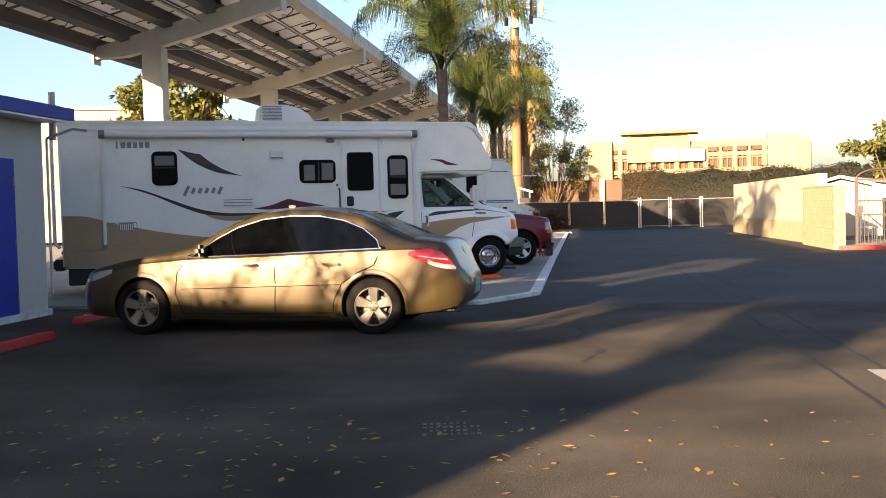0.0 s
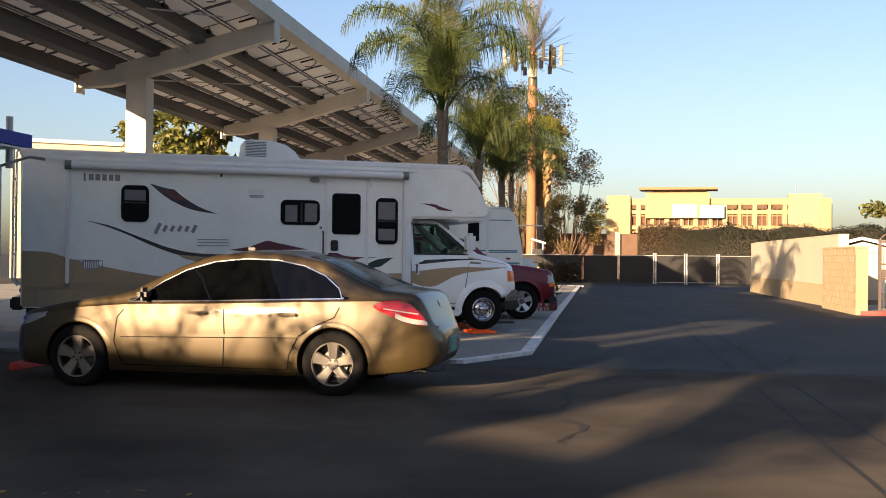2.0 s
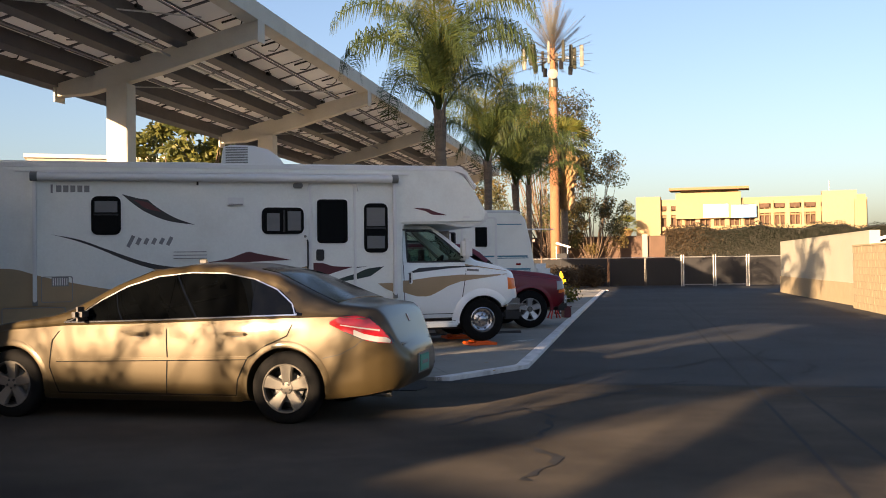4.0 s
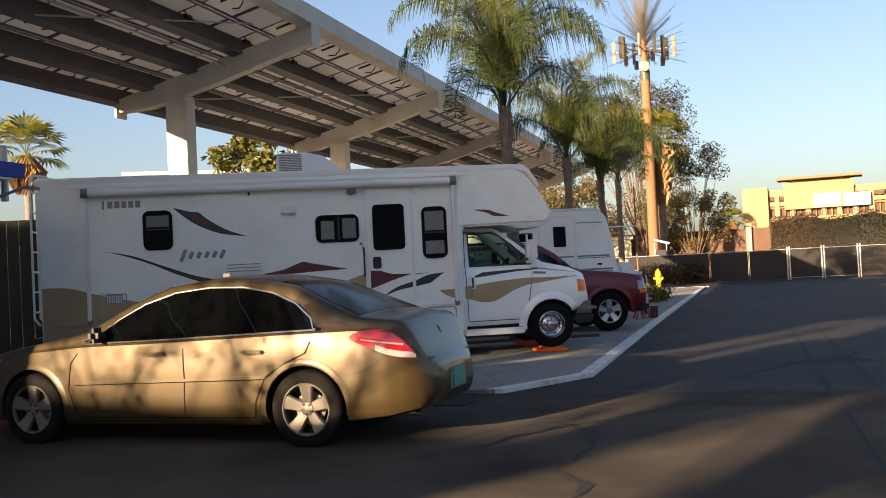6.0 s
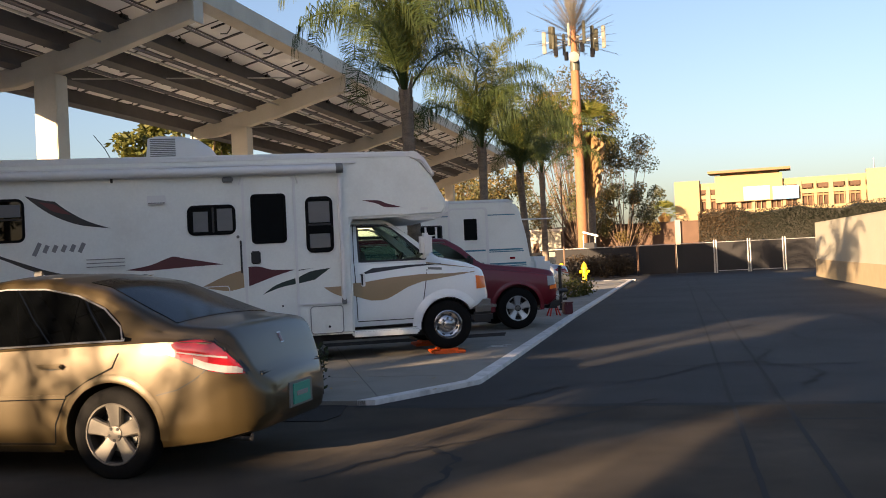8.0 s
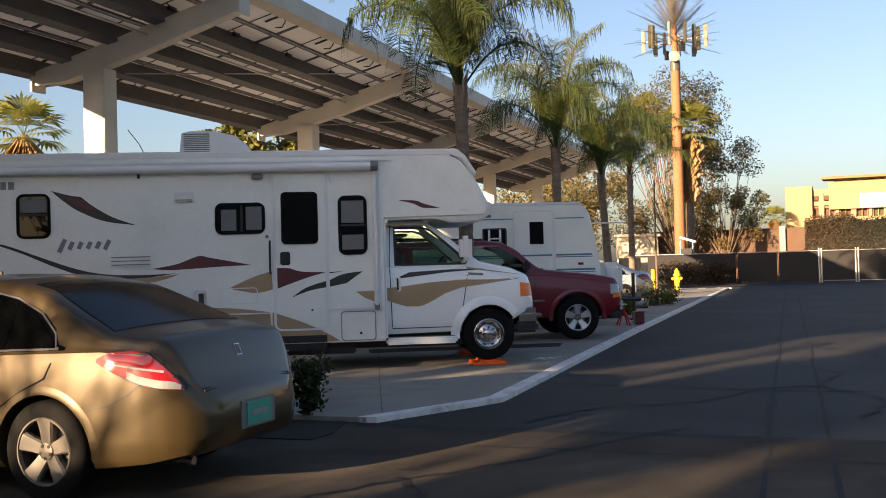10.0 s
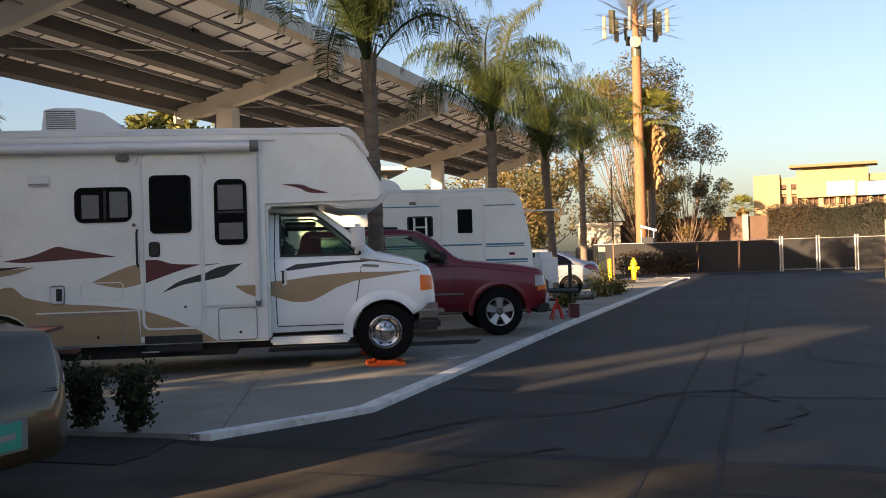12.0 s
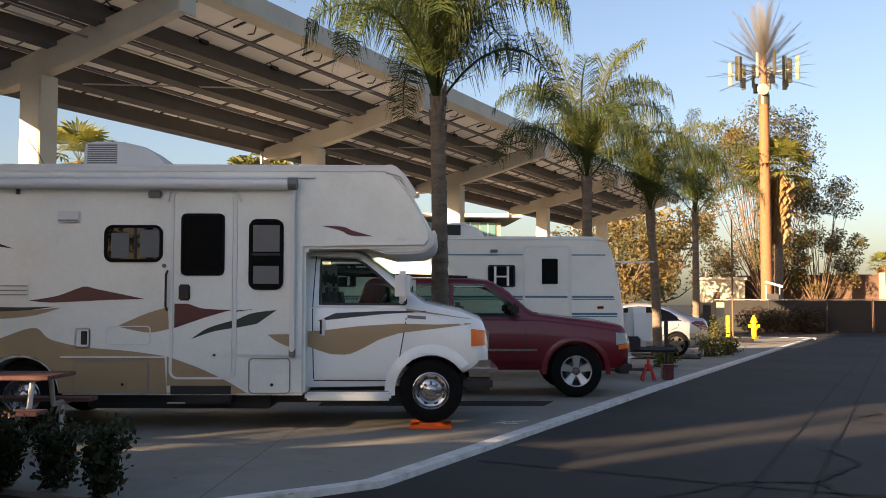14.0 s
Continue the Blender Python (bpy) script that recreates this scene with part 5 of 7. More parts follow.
def trailer():
    tr = thing("travel_trailer", "white travel trailer with teal stripes and rounded front", "trailer", pose(0, 0, 0))
    y0, y1 = 7.5, 9.9
    out = [(-4.4, 0.75), (-4.4, 2.72), (3.0, 2.72), (3.2, 2.66), (3.32, 2.5), (3.46, 1.9), (3.54, 1.35), (3.56, 0.75)]
    part("coach_body", prism(out, y0, y1, bevel=0.05), M["white"], tr, smooth=40)
    part("roof_edge", prism([(-4.42, 2.68), (-4.42, 2.74), (3.05, 2.74), (3.22, 2.67)], y0 - 0.015, y0 + 0.06, bevel=0.01), M["alu"], tr)
    part("teal_line", B((-0.6, y0 - 0.003, 2.39), (7.6, 0.008, 0.022)), M["teal"], tr)
    for z, h, a in ((1.60, 0.035, 3.35), (1.555, 0.02, 3.37), (1.28, 0.04, 3.42), (1.23, 0.02, 3.42)):
        part("teal_stripe", B(((-4.3 + a) / 2, y0 - 0.003, z), (a + 4.3, 0.008, h)), M["teal"], tr, "teal stripe")
    d = new("entry_door")
    d.parent = tr
    part("leaf", prism(rounded(1.68, 0.95, 2.5, 2.53, 0.07), y0 - 0.012, y0 + 0.002), M["white"], d)
    part("door_frame", ring_prism(rounded(1.64, 0.91, 2.56, 2.57, 0.09), rounded(1.68, 0.95, 2.5, 2.53, 0.07), y0 - 0.02, y0 + 0.002), M["trim"], d)
    part("door_window", prism(rounded(2.0, 1.84, 2.3, 2.32, 0.02), y0 - 0.02, y0 - 0.008), M["tint"], d)
    part("door_stripe", B((2.08, y0 - 0.0145, 1.60), (0.8, 0.004, 0.035)), M["teal"], d)
    for x0, x1 in ((0.98, 1.5), (-2.6, -1.5)):
        w = new("window")
        w.parent = tr
        a, b = rounded(x0, 1.78, x1, 2.2, 0.04), rounded(x0 + 0.03, 1.81, x1 - 0.03, 2.17, 0.03)
        part("frame", ring_prism(a, b, y0 - 0.02, y0 + 0.002), M["plastic"], w)
        part("pane", prism(b, y0 - 0.006, y0 - 0.002), M["tint"], w)
        c = (x0 + x1) / 2
        for x in (x0 + 0.14, x1 - 0.14):
            part("bar", B((x, y0 - 0.016, 1.99), (0.045, 0.012, 0.36)), M["trim"], w)
        part("bar", B((c, y0 - 0.016, 1.98), (x1 - x0 - 0.26, 0.012, 0.03)), M["trim"], w)
    part("light", B((1.1, y0 - 0.02, 2.46), (0.14, 0.04, 0.06), 0.01), M["greyplastic"], tr)
    part("marker", B((3.1, y0 - 0.012, 1.40), (0.12, 0.02, 0.05), 0.006), M["redlens"], tr, "red marker lamp")
    part("awning_bar", B((3.75, y0 + 0.4, 2.28), (0.9, 0.03, 0.03)), M["trim"], tr)
    ac = new("air_conditioner")
    ac.parent = tr
    part("shroud", prism([(0.0, 2.73), (0.05, 3.03), (0.55, 3.05), (0.85, 2.93), (0.98, 2.73)], 8.1, 8.9, bevel=0.04), M["trim"], ac, smooth=50)
    part("grille", B((0.28, 8.09, 2.9), (0.4, 0.015, 0.2)), M["plastic"], ac)
    part("frame_rail", B((0, 8.7, 0.66), (7.6, 1.8, 0.16)), M["plastic"], tr)
    for x in (-1.2, -0.3):
        for y, hand in ((7.65, -1), (9.75, 1)):
            wheel(tr, x, y, 0.39, 0.34, 0.2, 0.2, hand, "steel")
    tg = new("tongue")
    tg.parent = tr
    part("a_frame", tube(bmesh.new(), [(3.4, 7.9, 0.6), (4.75, 8.7, 0.55), (3.4, 9.5, 0.6)], 0.05), M["plastic"], tg)
    part("jack", rod(bmesh.new(), (4.6, 8.7, 0.12), (4.6, 8.7, 1.15), 0.04), M["plastic"], tg, "black tongue jack")
    part("jack_foot", B((4.6, 8.7, 0.10), (0.2, 0.2, 0.04)), M["plastic"], tg)
    part("gas_cover", B((4.0, 8.6, 1.02), (0.5, 0.75, 0.78), 0.12), M["trim"], tg, "white gas bottle cover", smooth=50)
    part("battery_box", B((3.75, 8.0, 0.72), (0.35, 0.3, 0.25), 0.03), M["plastic"], tg)
    return tr


trailer()


# ---- ground ----
bm = bmesh.new()
rows = []
for s in (-700, -60, -30, -10, 10, 18, 26, 34, 42, 51, 70, 120, 800):
    rows.append([bm.verts.new(L(s, d)) for d in (-700, -60, -20, 0, 20, 60, 700)])
for p, q in zip(rows[:-1], rows[1:]):
    for i in range(6):
        bm.faces.new((p[i], p[i + 1], q[i + 1], q[i]))
ground = tagged(obj("ground", bm, M["asphalt"]), "dark worn asphalt yard with cracks and stains", "asphalt", kind="structure")


def strip(name, sd, z0, z1, material, parent=None):
    """A low solid over a lane outline of (s, d); it follows the fall of the yard."""
    bm = bmesh.new()
    f, g = [bm.verts.new(L(s, d, z1)) for s, d in sd], [bm.verts.new(L(s, d, z0)) for s, d in sd]
    bm.faces.new(f), bm.faces.new(g[::-1])
    for i in range(len(sd)):
        j = (i + 1) % len(sd)
        bm.faces.new((g[i], g[j], f[j], f[i]))
    ob = obj(name, bm, material)
    ob.parent = parent
    return ob


old = tagged(strip("road", [(-60, -60), (-60, 40), (-2.3, 40), (-2.2, 14), (-2.1, 9), (-1.85, 4), (-1.75, -0.9), (-2.0, -6), (-2.0, -60)], -0.1, 0.005, M["worn"]), "old brown asphalt apron before the lane", "asphalt", kind="structure")
pad = tagged(new("pavement"), "pale concrete parking pads with dark joints", "concrete", kind="structure")
edges = [(-1.62, -26), (-1.62, -0.86), (-0.12, -0.09), (0.4, -0.09)]
ends = [0.4, 10, 18, 26, 34, 41]
strip("slab", edges + [(0.4, -26)], -0.2, 0.05, M["concrete"], pad)
for a, b in zip(ends[:-1], ends[1:]):
    strip("slab", [(a + 0.012, -26), (a + 0.012, -0.09), (b, -0.09), (b, -26)], -0.2, 0.05, M["concrete"], pad)
lines = tagged(new("kerb"), "worn white painted edge of the parking pads", "kerb", kind="structure")
bend = [(-1.62, -0.76), (-1.0, -0.42), (-0.42, -0.11), (-0.1, 0.045), (0.4, 0.05)]
inner = [(-1.62, -0.95), (-1.0, -0.6), (-0.44, -0.29), (-0.08, -0.12), (0.4, -0.12)]
strip("white_edge", bend + inner[::-1], -0.2, 0.055, M["whiteline"], lines)
for a, b in zip(ends[:-1], ends[1:]):
    strip("white_edge", [(a, -0.12), (a, 0.05), (b, 0.05), (b, -0.12)], -0.2, 0.055, M["whiteline"], lines)
strip("white_edge", [(40.8, -2.6), (40.8, 0.2), (41.2, 0.2), (41.2, -2.6)], -0.2, 0.056, M["whiteline"], lines)


def seam(pts, width, material, name, parent, z=0.009, ragged=0.25):
    """A crack or sealed joint along (x, y) points, ragged in width."""
    rnd = random.Random(len(pts) * 7 + int(abs(pts[0][0]) * 100))
    p = [np.array(a, float) for a in pts]
    q = []
    for a, b in zip(p[:-1], p[1:]):
        k = max(2, int(np.hypot(*(b - a)) / 0.09))
        q += [a + (b - a) * i / k for i in range(k)]
    q.append(p[-1])
    vs, fs, drift = [], [], 0.0
    for i, a in enumerate(q):
        d = q[min(i + 1, len(q) - 1)] - q[max(i - 1, 0)]
        d = d / (np.hypot(*d) + 1e-9)
        nrm = np.array((-d[1], d[0]))
        drift = 0.8 * drift + rnd.uniform(-1, 1) * width * ragged
        off = nrm * drift
        ww = width / 2 * rnd.uniform(1 - ragged, 1 + ragged)
        for k in (-1, 1):
            c = a + off + nrm * ww * k
            s = (c[0] - K0.x) * U.x + (c[1] - K0.y) * U.y
            vs.append((float(c[0]), float(c[1]), z + fall(s)))
        if i:
            fs.append((2 * i - 2, 2 * i - 1, 2 * i + 1, 2 * i))
    return raw(name, vs, fs, material, parent)


def lxy(s, d):
    p = L(s, d)
    return (p.x, p.y)


marks = tagged(new("asphalt_seams"), "dark sealed trench joints and cracks in the asphalt", "crack", kind="structure")
for d in (2.74, 3.2):
    for a, b in zip((-16, -2, 10, 18, 26, 34, 42), (-2, 10, 18, 26, 34, 42, 50)):
        seam([lxy(a, d), lxy(b - 0.03, d)], 0.04, M["tar"], "seam", marks, ragged=0.08)
seam([lxy(-1.75, -0.9), lxy(-1.85, 4), lxy(-2.1, 9), lxy(-2.2, 14)], 0.17, M["tar"], "seam", marks, z=0.007, ragged=0.1)
seam([lxy(-2.6, 0.5), lxy(-2.75, 5), lxy(-2.7, 10)], 0.05, M["tar"], "seam", marks, z=0.008, ragged=0.15)
seam([lxy(1.5, 0.2), lxy(1.2, 3), lxy(1.3, 8)], 0.04, M["tar"], "seam", marks, z=0.008, ragged=0.15)
seam([(-1.65, -6.75), (-1.5, -7.4), (-1.8, -8.0), (-2.25, -8.6), (-2.2, -9.2), (-2.65, -9.9)], 0.055, M["tar"], "crack", marks, ragged=0.8)
seam([(-2.7, -7.6), (-1.9, -7.0), (-0.7, -6.4), (0.4, -5.6), (0.9, -5.3)], 0.045, M["tar"], "crack", marks, ragged=0.8)
seam([(5.6, -1.6), (5.2, -0.8), (5.7, 0.3), (5.5, 1.6), (6.1, 2.4)], 0.045, M["tar"], "crack", marks, ragged=0.9)
seam([(6.1, 0.2), (7.2, 0.4), (7.9, 1.6), (8.6, 1.4)], 0.045, M["tar"], "crack", marks, ragged=0.9)
seam([(2.6, -5.2), (3.4, -4.1), (3.2, -3.0), (4.1, -2.0), (4.0, -0.9)], 0.045, M["tar"], "crack", marks, ragged=0.9)
seam([(-0.4, -4.6), (0.5, -3.9), (1.6, -3.8), (2.6, -3.0), (3.2, -3.0)], 0.045, M["tar"], "crack", marks, ragged=0.9)
seam([(7.2, -1.5), (7.6, 0.6), (8.6, 2.8), (9.0, 5.2), (10.1, 7.6)], 0.04, M["tar"], "crack", marks, ragged=0.5)
seam([(5.9, 3.6), (6.9, 3.9), (7.8, 4.9), (9.0, 5.2)], 0.045, M["tar"], "crack", marks, ragged=0.9)
seam([(1.8, -9.4), (2.4, -8.2), (3.3, -7.6), (3.6, -6.6)], 0.045, M["tar"], "crack", marks, ragged=0.9)
seam([(-1.66, -4.2), (-1.58, -1.2), (-1.5, 0.9), (-1.45, 2.6)], 0.011, M["greyjoint"], "pad_joint", marks, z=0.0545, ragged=0.15)
for s in (5.3, 13.2, 21.0, 28.8, 36.6):
    seam([lxy(s, -0.2), (lxy(s, -0.2)[0] - 5.5, lxy(s, -0.2)[1])], 0.011, M["greyjoint"], "pad_joint", marks, z=0.0545, ragged=0.15)
# faded stencil on the asphalt, as plain bars
st = tagged(new("ground_stencil"), "faded pale stencil marks on the asphalt", "marking", kind="structure")
rnd = random.Random(5)
for i in range(9):
    for j in range(4):
        if rnd.random() < 0.8:
            c = Vector((-4.82 + 0.042 * i + 0.03 * j, -12.12 - 0.012 * i + 0.1 * j, 0.006))
            part("bar", B(c, (rnd.uniform(0.012, 0.03), rnd.uniform(0.03, 0.06), 0.003), 0, Matrix.Rotation(-0.3, 3, "Z")), M["greyjoint"], st)
nb = tagged(new("pad_number"), "worn white stencil bars on the concrete pad", "marking", kind="structure")
for x, y, a in ((0.80, 0.72, 0.3), (0.95, 0.66, 0.3), (0.92, 0.86, -0.6), (1.08, 0.9, 0.3)):
    part("bar", B((x, y, 0.0525), (0.2, 0.03, 0.004), 0, Matrix.Rotation(a, 3, "Z")), M["whiteline"], nb)
cover = thing("utility_cover", "pale rectangular utility cover set in the asphalt", "cover", pose(-0.5, -11.68, 0, 0, 0, LANE_TURN))
part("lid", B((0, 0, 0.005), (0.75, 0.5, 0.012), 0.002), M["lidgrey"], cover)
part("rim", ring_prism([(-0.4, -0.28), (0.4, -0.28), (0.4, 0.28), (-0.4, 0.28)], [(-0.38, -0.26), (0.38, -0.26), (0.38, 0.26), (-0.38, 0.26)], -0.006, 0.01), M["galv"], cover).matrix_local = pose(0, 0, 0, -90, 0, 0)


# ---- plants ----
def leaves(name, centres, size, material, parent, rnd, droop=0.3, slim=0.45):
    """Many single leaves, each a pointed quad, scattered about the given places."""
    n = len(centres)
    c = np.asarray(centres, float)
    a, e = rnd.uniform(0, 2 * np.pi, n), rnd.normal(-droop, 0.6, n)
    d = np.stack([np.cos(a) * np.cos(e), np.sin(a) * np.cos(e), np.sin(e)], 1)
    side = np.cross(d, rnd.normal(0, 1, (n, 3)))
    side /= np.linalg.norm(side, axis=1)[:, None] + 1e-9
    ln = (size * rnd.uniform(0.6, 1.3, n))[:, None]
    v = np.stack([c, c + d * ln * 0.5 + side * ln * slim * 0.5, c + d * ln, c + d * ln * 0.5 - side * ln * slim * 0.5], 1).reshape(-1, 3)
    me = bpy.data.meshes.new(name)
    me.from_pydata(v.tolist(), [], np.arange(4 * n).reshape(-1, 4).tolist())
    me.materials.append(material)
    ob = new(name, me)
    ob.parent = parent
    return ob


def blob(rnd, n, centre, r):
    p = rnd.normal(0, 1, (n, 3))
    p /= np.linalg.norm(p, axis=1)[:, None]
    return np.asarray(centre) + p * (rnd.uniform(0.25, 1, n) ** 0.6)[:, None] * np.asarray(r)


def limb(bm, pts, r0, r1, n=8):
    k = len(pts) - 1
    for i in range(k):
        rod(bm, pts[i], pts[i + 1], r0 + (r1 - r0) * i / k, r0 + (r1 - r0) * (i + 1) / k, n)


def broad_tree(name, label, base, height, spread, clumps, leaf_n, size, material, seed, trunk=0.2, fork=0.35, second=None, flat=0.75, group=""):
    """A tapered trunk with limbs that end in loose clumps of leaves."""
    rnd = np.random.default_rng(seed)
    t = thing(name, label, "tree", Matrix.Translation(base), group)
    bm = bmesh.new()
    top = Vector((rnd.uniform(-0.3, 0.3), rnd.uniform(-0.3, 0.3), height * fork))
    limb(bm, [Vector((0, 0, -0.1)), top * 0.5 + Vector((0.06, 0.05, 0)), top], trunk, trunk * 0.7, 10)
    pts, pts2 = [], []
    for i in range(clumps):
        a = 2.4 * i + rnd.uniform(-0.4, 0.4)
        q = rnd.uniform(0.15, 1) ** 0.6
        z = height * (fork + 0.12 + (0.93 - fork - 0.12) * rnd.uniform(0, 1))
        rr = spread * q * math.sqrt(max(0.15, 1 - ((z / height - 0.62) / 0.5) ** 2))
        c = Vector((rr * math.cos(a), rr * math.sin(a), z))
        mid = top * 0.5 + c * 0.5 + Vector((rnd.uniform(-0.3, 0.3), rnd.uniform(-0.3, 0.3), -0.1 * height * rnd.uniform(0, 1)))
        limb(bm, [top * rnd.uniform(0.8, 1.0), mid, c], trunk * 0.28, 0.012, 6)
        r = spread * rnd.uniform(0.16, 0.34)
        (pts2 if second and rnd.uniform() < 0.4 else pts).append(blob(rnd, leaf_n, c, (r, r, r * flat)))
    part("trunk", bm, M["bark2"], t, smooth=50)
    leaves("crown", np.concatenate(pts), size, material, t, rnd)
    if pts2:
        leaves("crown", np.concatenate(pts2), size, second, t, rnd)
    return t


def frond_mesh(rnd, length, rise, droop, material, leaflets=120, long=0.8, hang=1.1):
    """One arching feather leaf: a midrib with drooping leaflets on both sides, along +x."""
    n = 16
    p = [Vector((0, 0, 0))]
    for i in range(n):
        a = rise - (rise + droop) * ((i + 1) / n) ** 2.0
        p.append(p[-1] + Vector((math.cos(a), 0, math.sin(a))) * length / n)
    vs, fs = [], []

    def quad(a, b, c, d):
        k = len(vs)
        vs.extend((tuple(a), tuple(b), tuple(c), tuple(d)))
        fs.append((k, k + 1, k + 2, k + 3))
    for i in range(n):
        w = 0.03 * (1 - i / n) + 0.006
        for y0, y1, z0, z1 in ((-w, w, 0, 0), (0, 0, -w, w)):
            quad(p[i] + Vector((0, y0, z0)), p[i] + Vector((0, y1, z1)), p[i + 1] + Vector((0, y1 * 0.9, z1 * 0.9)), p[i + 1] + Vector((0, y0 * 0.9, z0 * 0.9)))
    for j in range(leaflets):
        q = 0.14 + 0.86 * j / leaflets
        x = q * n
        i = min(n - 1, int(x))
        c = p[i].lerp(p[i + 1], x - i)
        tang = (p[i + 1] - p[i]).normalized()
        ln = long * (0.45 + 0.55 * math.sin(math.pi * min(1, 0.15 + q * 0.85)))
        for hand in (-1, 1):
            d = (Vector((0, hand, 0)) * rnd.uniform(0.6, 1.0) + tang * rnd.uniform(0.35, 0.7) + Vector((0, 0, rnd.uniform(-0.2, 0.5)))).normalized()
            l = ln * rnd.uniform(0.75, 1.15)
            m = c + d * l * 0.5
            e = m + (d * (1 - hang * 0.6) + Vector((0, 0, -hang * rnd.uniform(0.6, 1.2)))) * l * 0.5
            s = tang * 0.0085
            quad(c - s * 0.6, c + s * 0.6, m + s, m - s)
            quad(m - s, m + s, e + s * 0.25, e - s * 0.25)
    me = bpy.data.meshes.new("frond")
    me.from_pydata(vs, [], fs)
    me.materials.append(material)
    return me


def queen_palm(base, height, seed, fronds=15, length=3.0, lit=0.35, scale=1.0, lean=(0, 0), turn=0.0):
    """Ringed trunk with a crown of arching feather leaves."""
    rnd = random.Random(seed)
    t = thing("palm_tree", "tall queen palm with ringed trunk and arching fronds", "palm", Matrix.Translation(base), "palms along the pads")
    bm = bmesh.new()
    rings = []
    n = 46
    for i in range(n + 1):
        z = height * i / n
        q = i / n
        r = (0.135 - 0.035 * q + 0.05 * max(0, 0.12 - q) / 0.12) * (1 + (0.05 if i % 2 else -0.03)) * scale
        c = (lean[0] * q * q, lean[1] * q * q)
        rings.append([bm.verts.new((c[0] + r * math.cos(a) * rnd.uniform(0.95, 1.06), c[1] + r * math.sin(a) * rnd.uniform(0.95, 1.06), z)) for a in np.linspace(0, 2 * math.pi, 13)[:-1]])
    for p, q in zip(rings[:-1], rings[1:]):
        for i in range(12):
            bm.faces.new((p[i], p[(i + 1) % 12], q[(i + 1) % 12], q[i]))
    bm.faces.new(rings[0]), bm.faces.new(rings[-1])
    part("trunk", bm, M["bark"], t, "grey ringed trunk", smooth=60)
    for i in range(14):
        bm = bmesh.new()
        a, z = 2.4 * i, height * (0.84 + 0.011 * i)
        c = Vector((lean[0] * 0.8, lean[1] * 0.8, z))
        o = Vector((math.cos(a), math.sin(a), 0))
        rod(bm, c + o * 0.06 * scale, c + o * 0.13 * scale + Vector((0, 0, 0.34)), 0.05 * scale, 0.012, 6)
        part("leaf_base", bm, M["bark"], t, smooth=60)
    # the two uppermost kinds take the leaflets painted as sunlit
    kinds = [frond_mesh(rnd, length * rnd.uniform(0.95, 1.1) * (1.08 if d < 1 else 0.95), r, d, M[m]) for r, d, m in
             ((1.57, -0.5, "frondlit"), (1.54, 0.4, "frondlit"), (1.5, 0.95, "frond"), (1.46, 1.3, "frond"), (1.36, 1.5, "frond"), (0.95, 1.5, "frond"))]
    for i in range(fronds):
        q = i / fronds
        k = min(5, int(q * 6))
        f = new("frond", kinds[k])
        f.parent = t
        f.matrix_local = pose(lean[0], lean[1], height * (1.0 - 0.03 * q), rnd.uniform(-12, 12), 0, turn + 137.5 * i + rnd.uniform(-15, 15))
    return t


queen_palm((0.1, 3.15, 0.04), 4.45, 11, 22, 3.5, turn=20, lean=(-0.05, 0.0))
queen_palm(Vector((3.33, 10.76, 0.03)), 4.25, 12, 16, 3.2, turn=75)
queen_palm(Vector((5.9, 15.6, 0.0)), 4.0, 13, 16, 3.3, turn=140, lean=(-0.2, 0))
queen_palm(Vector((8.96, 23.56, -0.04)), 4.7, 14, 15, 3.4, turn=10)


def fan_crown(t, z, n, r, material, rnd, low=-0.3, high=1.3, name="fan_leaf"):
    """Fan leaves: stalk and a pleated spray."""
    for i in range(n):
        a, e = 2.4 * i, low + (high - low) * (i / n)
        d = Vector((math.cos(a) * math.cos(e), math.sin(a) * math.cos(e), math.sin(e)))
        c = Vector((0, 0, z)) + d * r * 0.55
        side = d.cross(Vector((0, 0, 1))).normalized()
        up = side.cross(d)
        vs, fs = [tuple(Vector((0, 0, z))), tuple(Vector((0, 0, z)) + side * 0.03), tuple(c + side * 0.03), tuple(c)], [(0, 1, 2, 3)]
        for k in np.linspace(-1.25, 1.25, 13):
            w = (d * math.cos(k) + side * math.sin(k) - up * 0.12 * abs(k)).normalized()
            ln = r * 0.6 * rnd.uniform(0.85, 1.1)
            s = (side * math.cos(k) - d * math.sin(k)) * r * 0.035
            m = len(vs)
            vs += [tuple(c), tuple(c + w * ln * 0.6 + s), tuple(c + w * ln + Vector((0, 0, -0.12 * r))), tuple(c + w * ln * 0.6 - s)]
            fs.append((m, m + 1, m + 2, m + 3))
        raw(name, vs, fs, material, t)


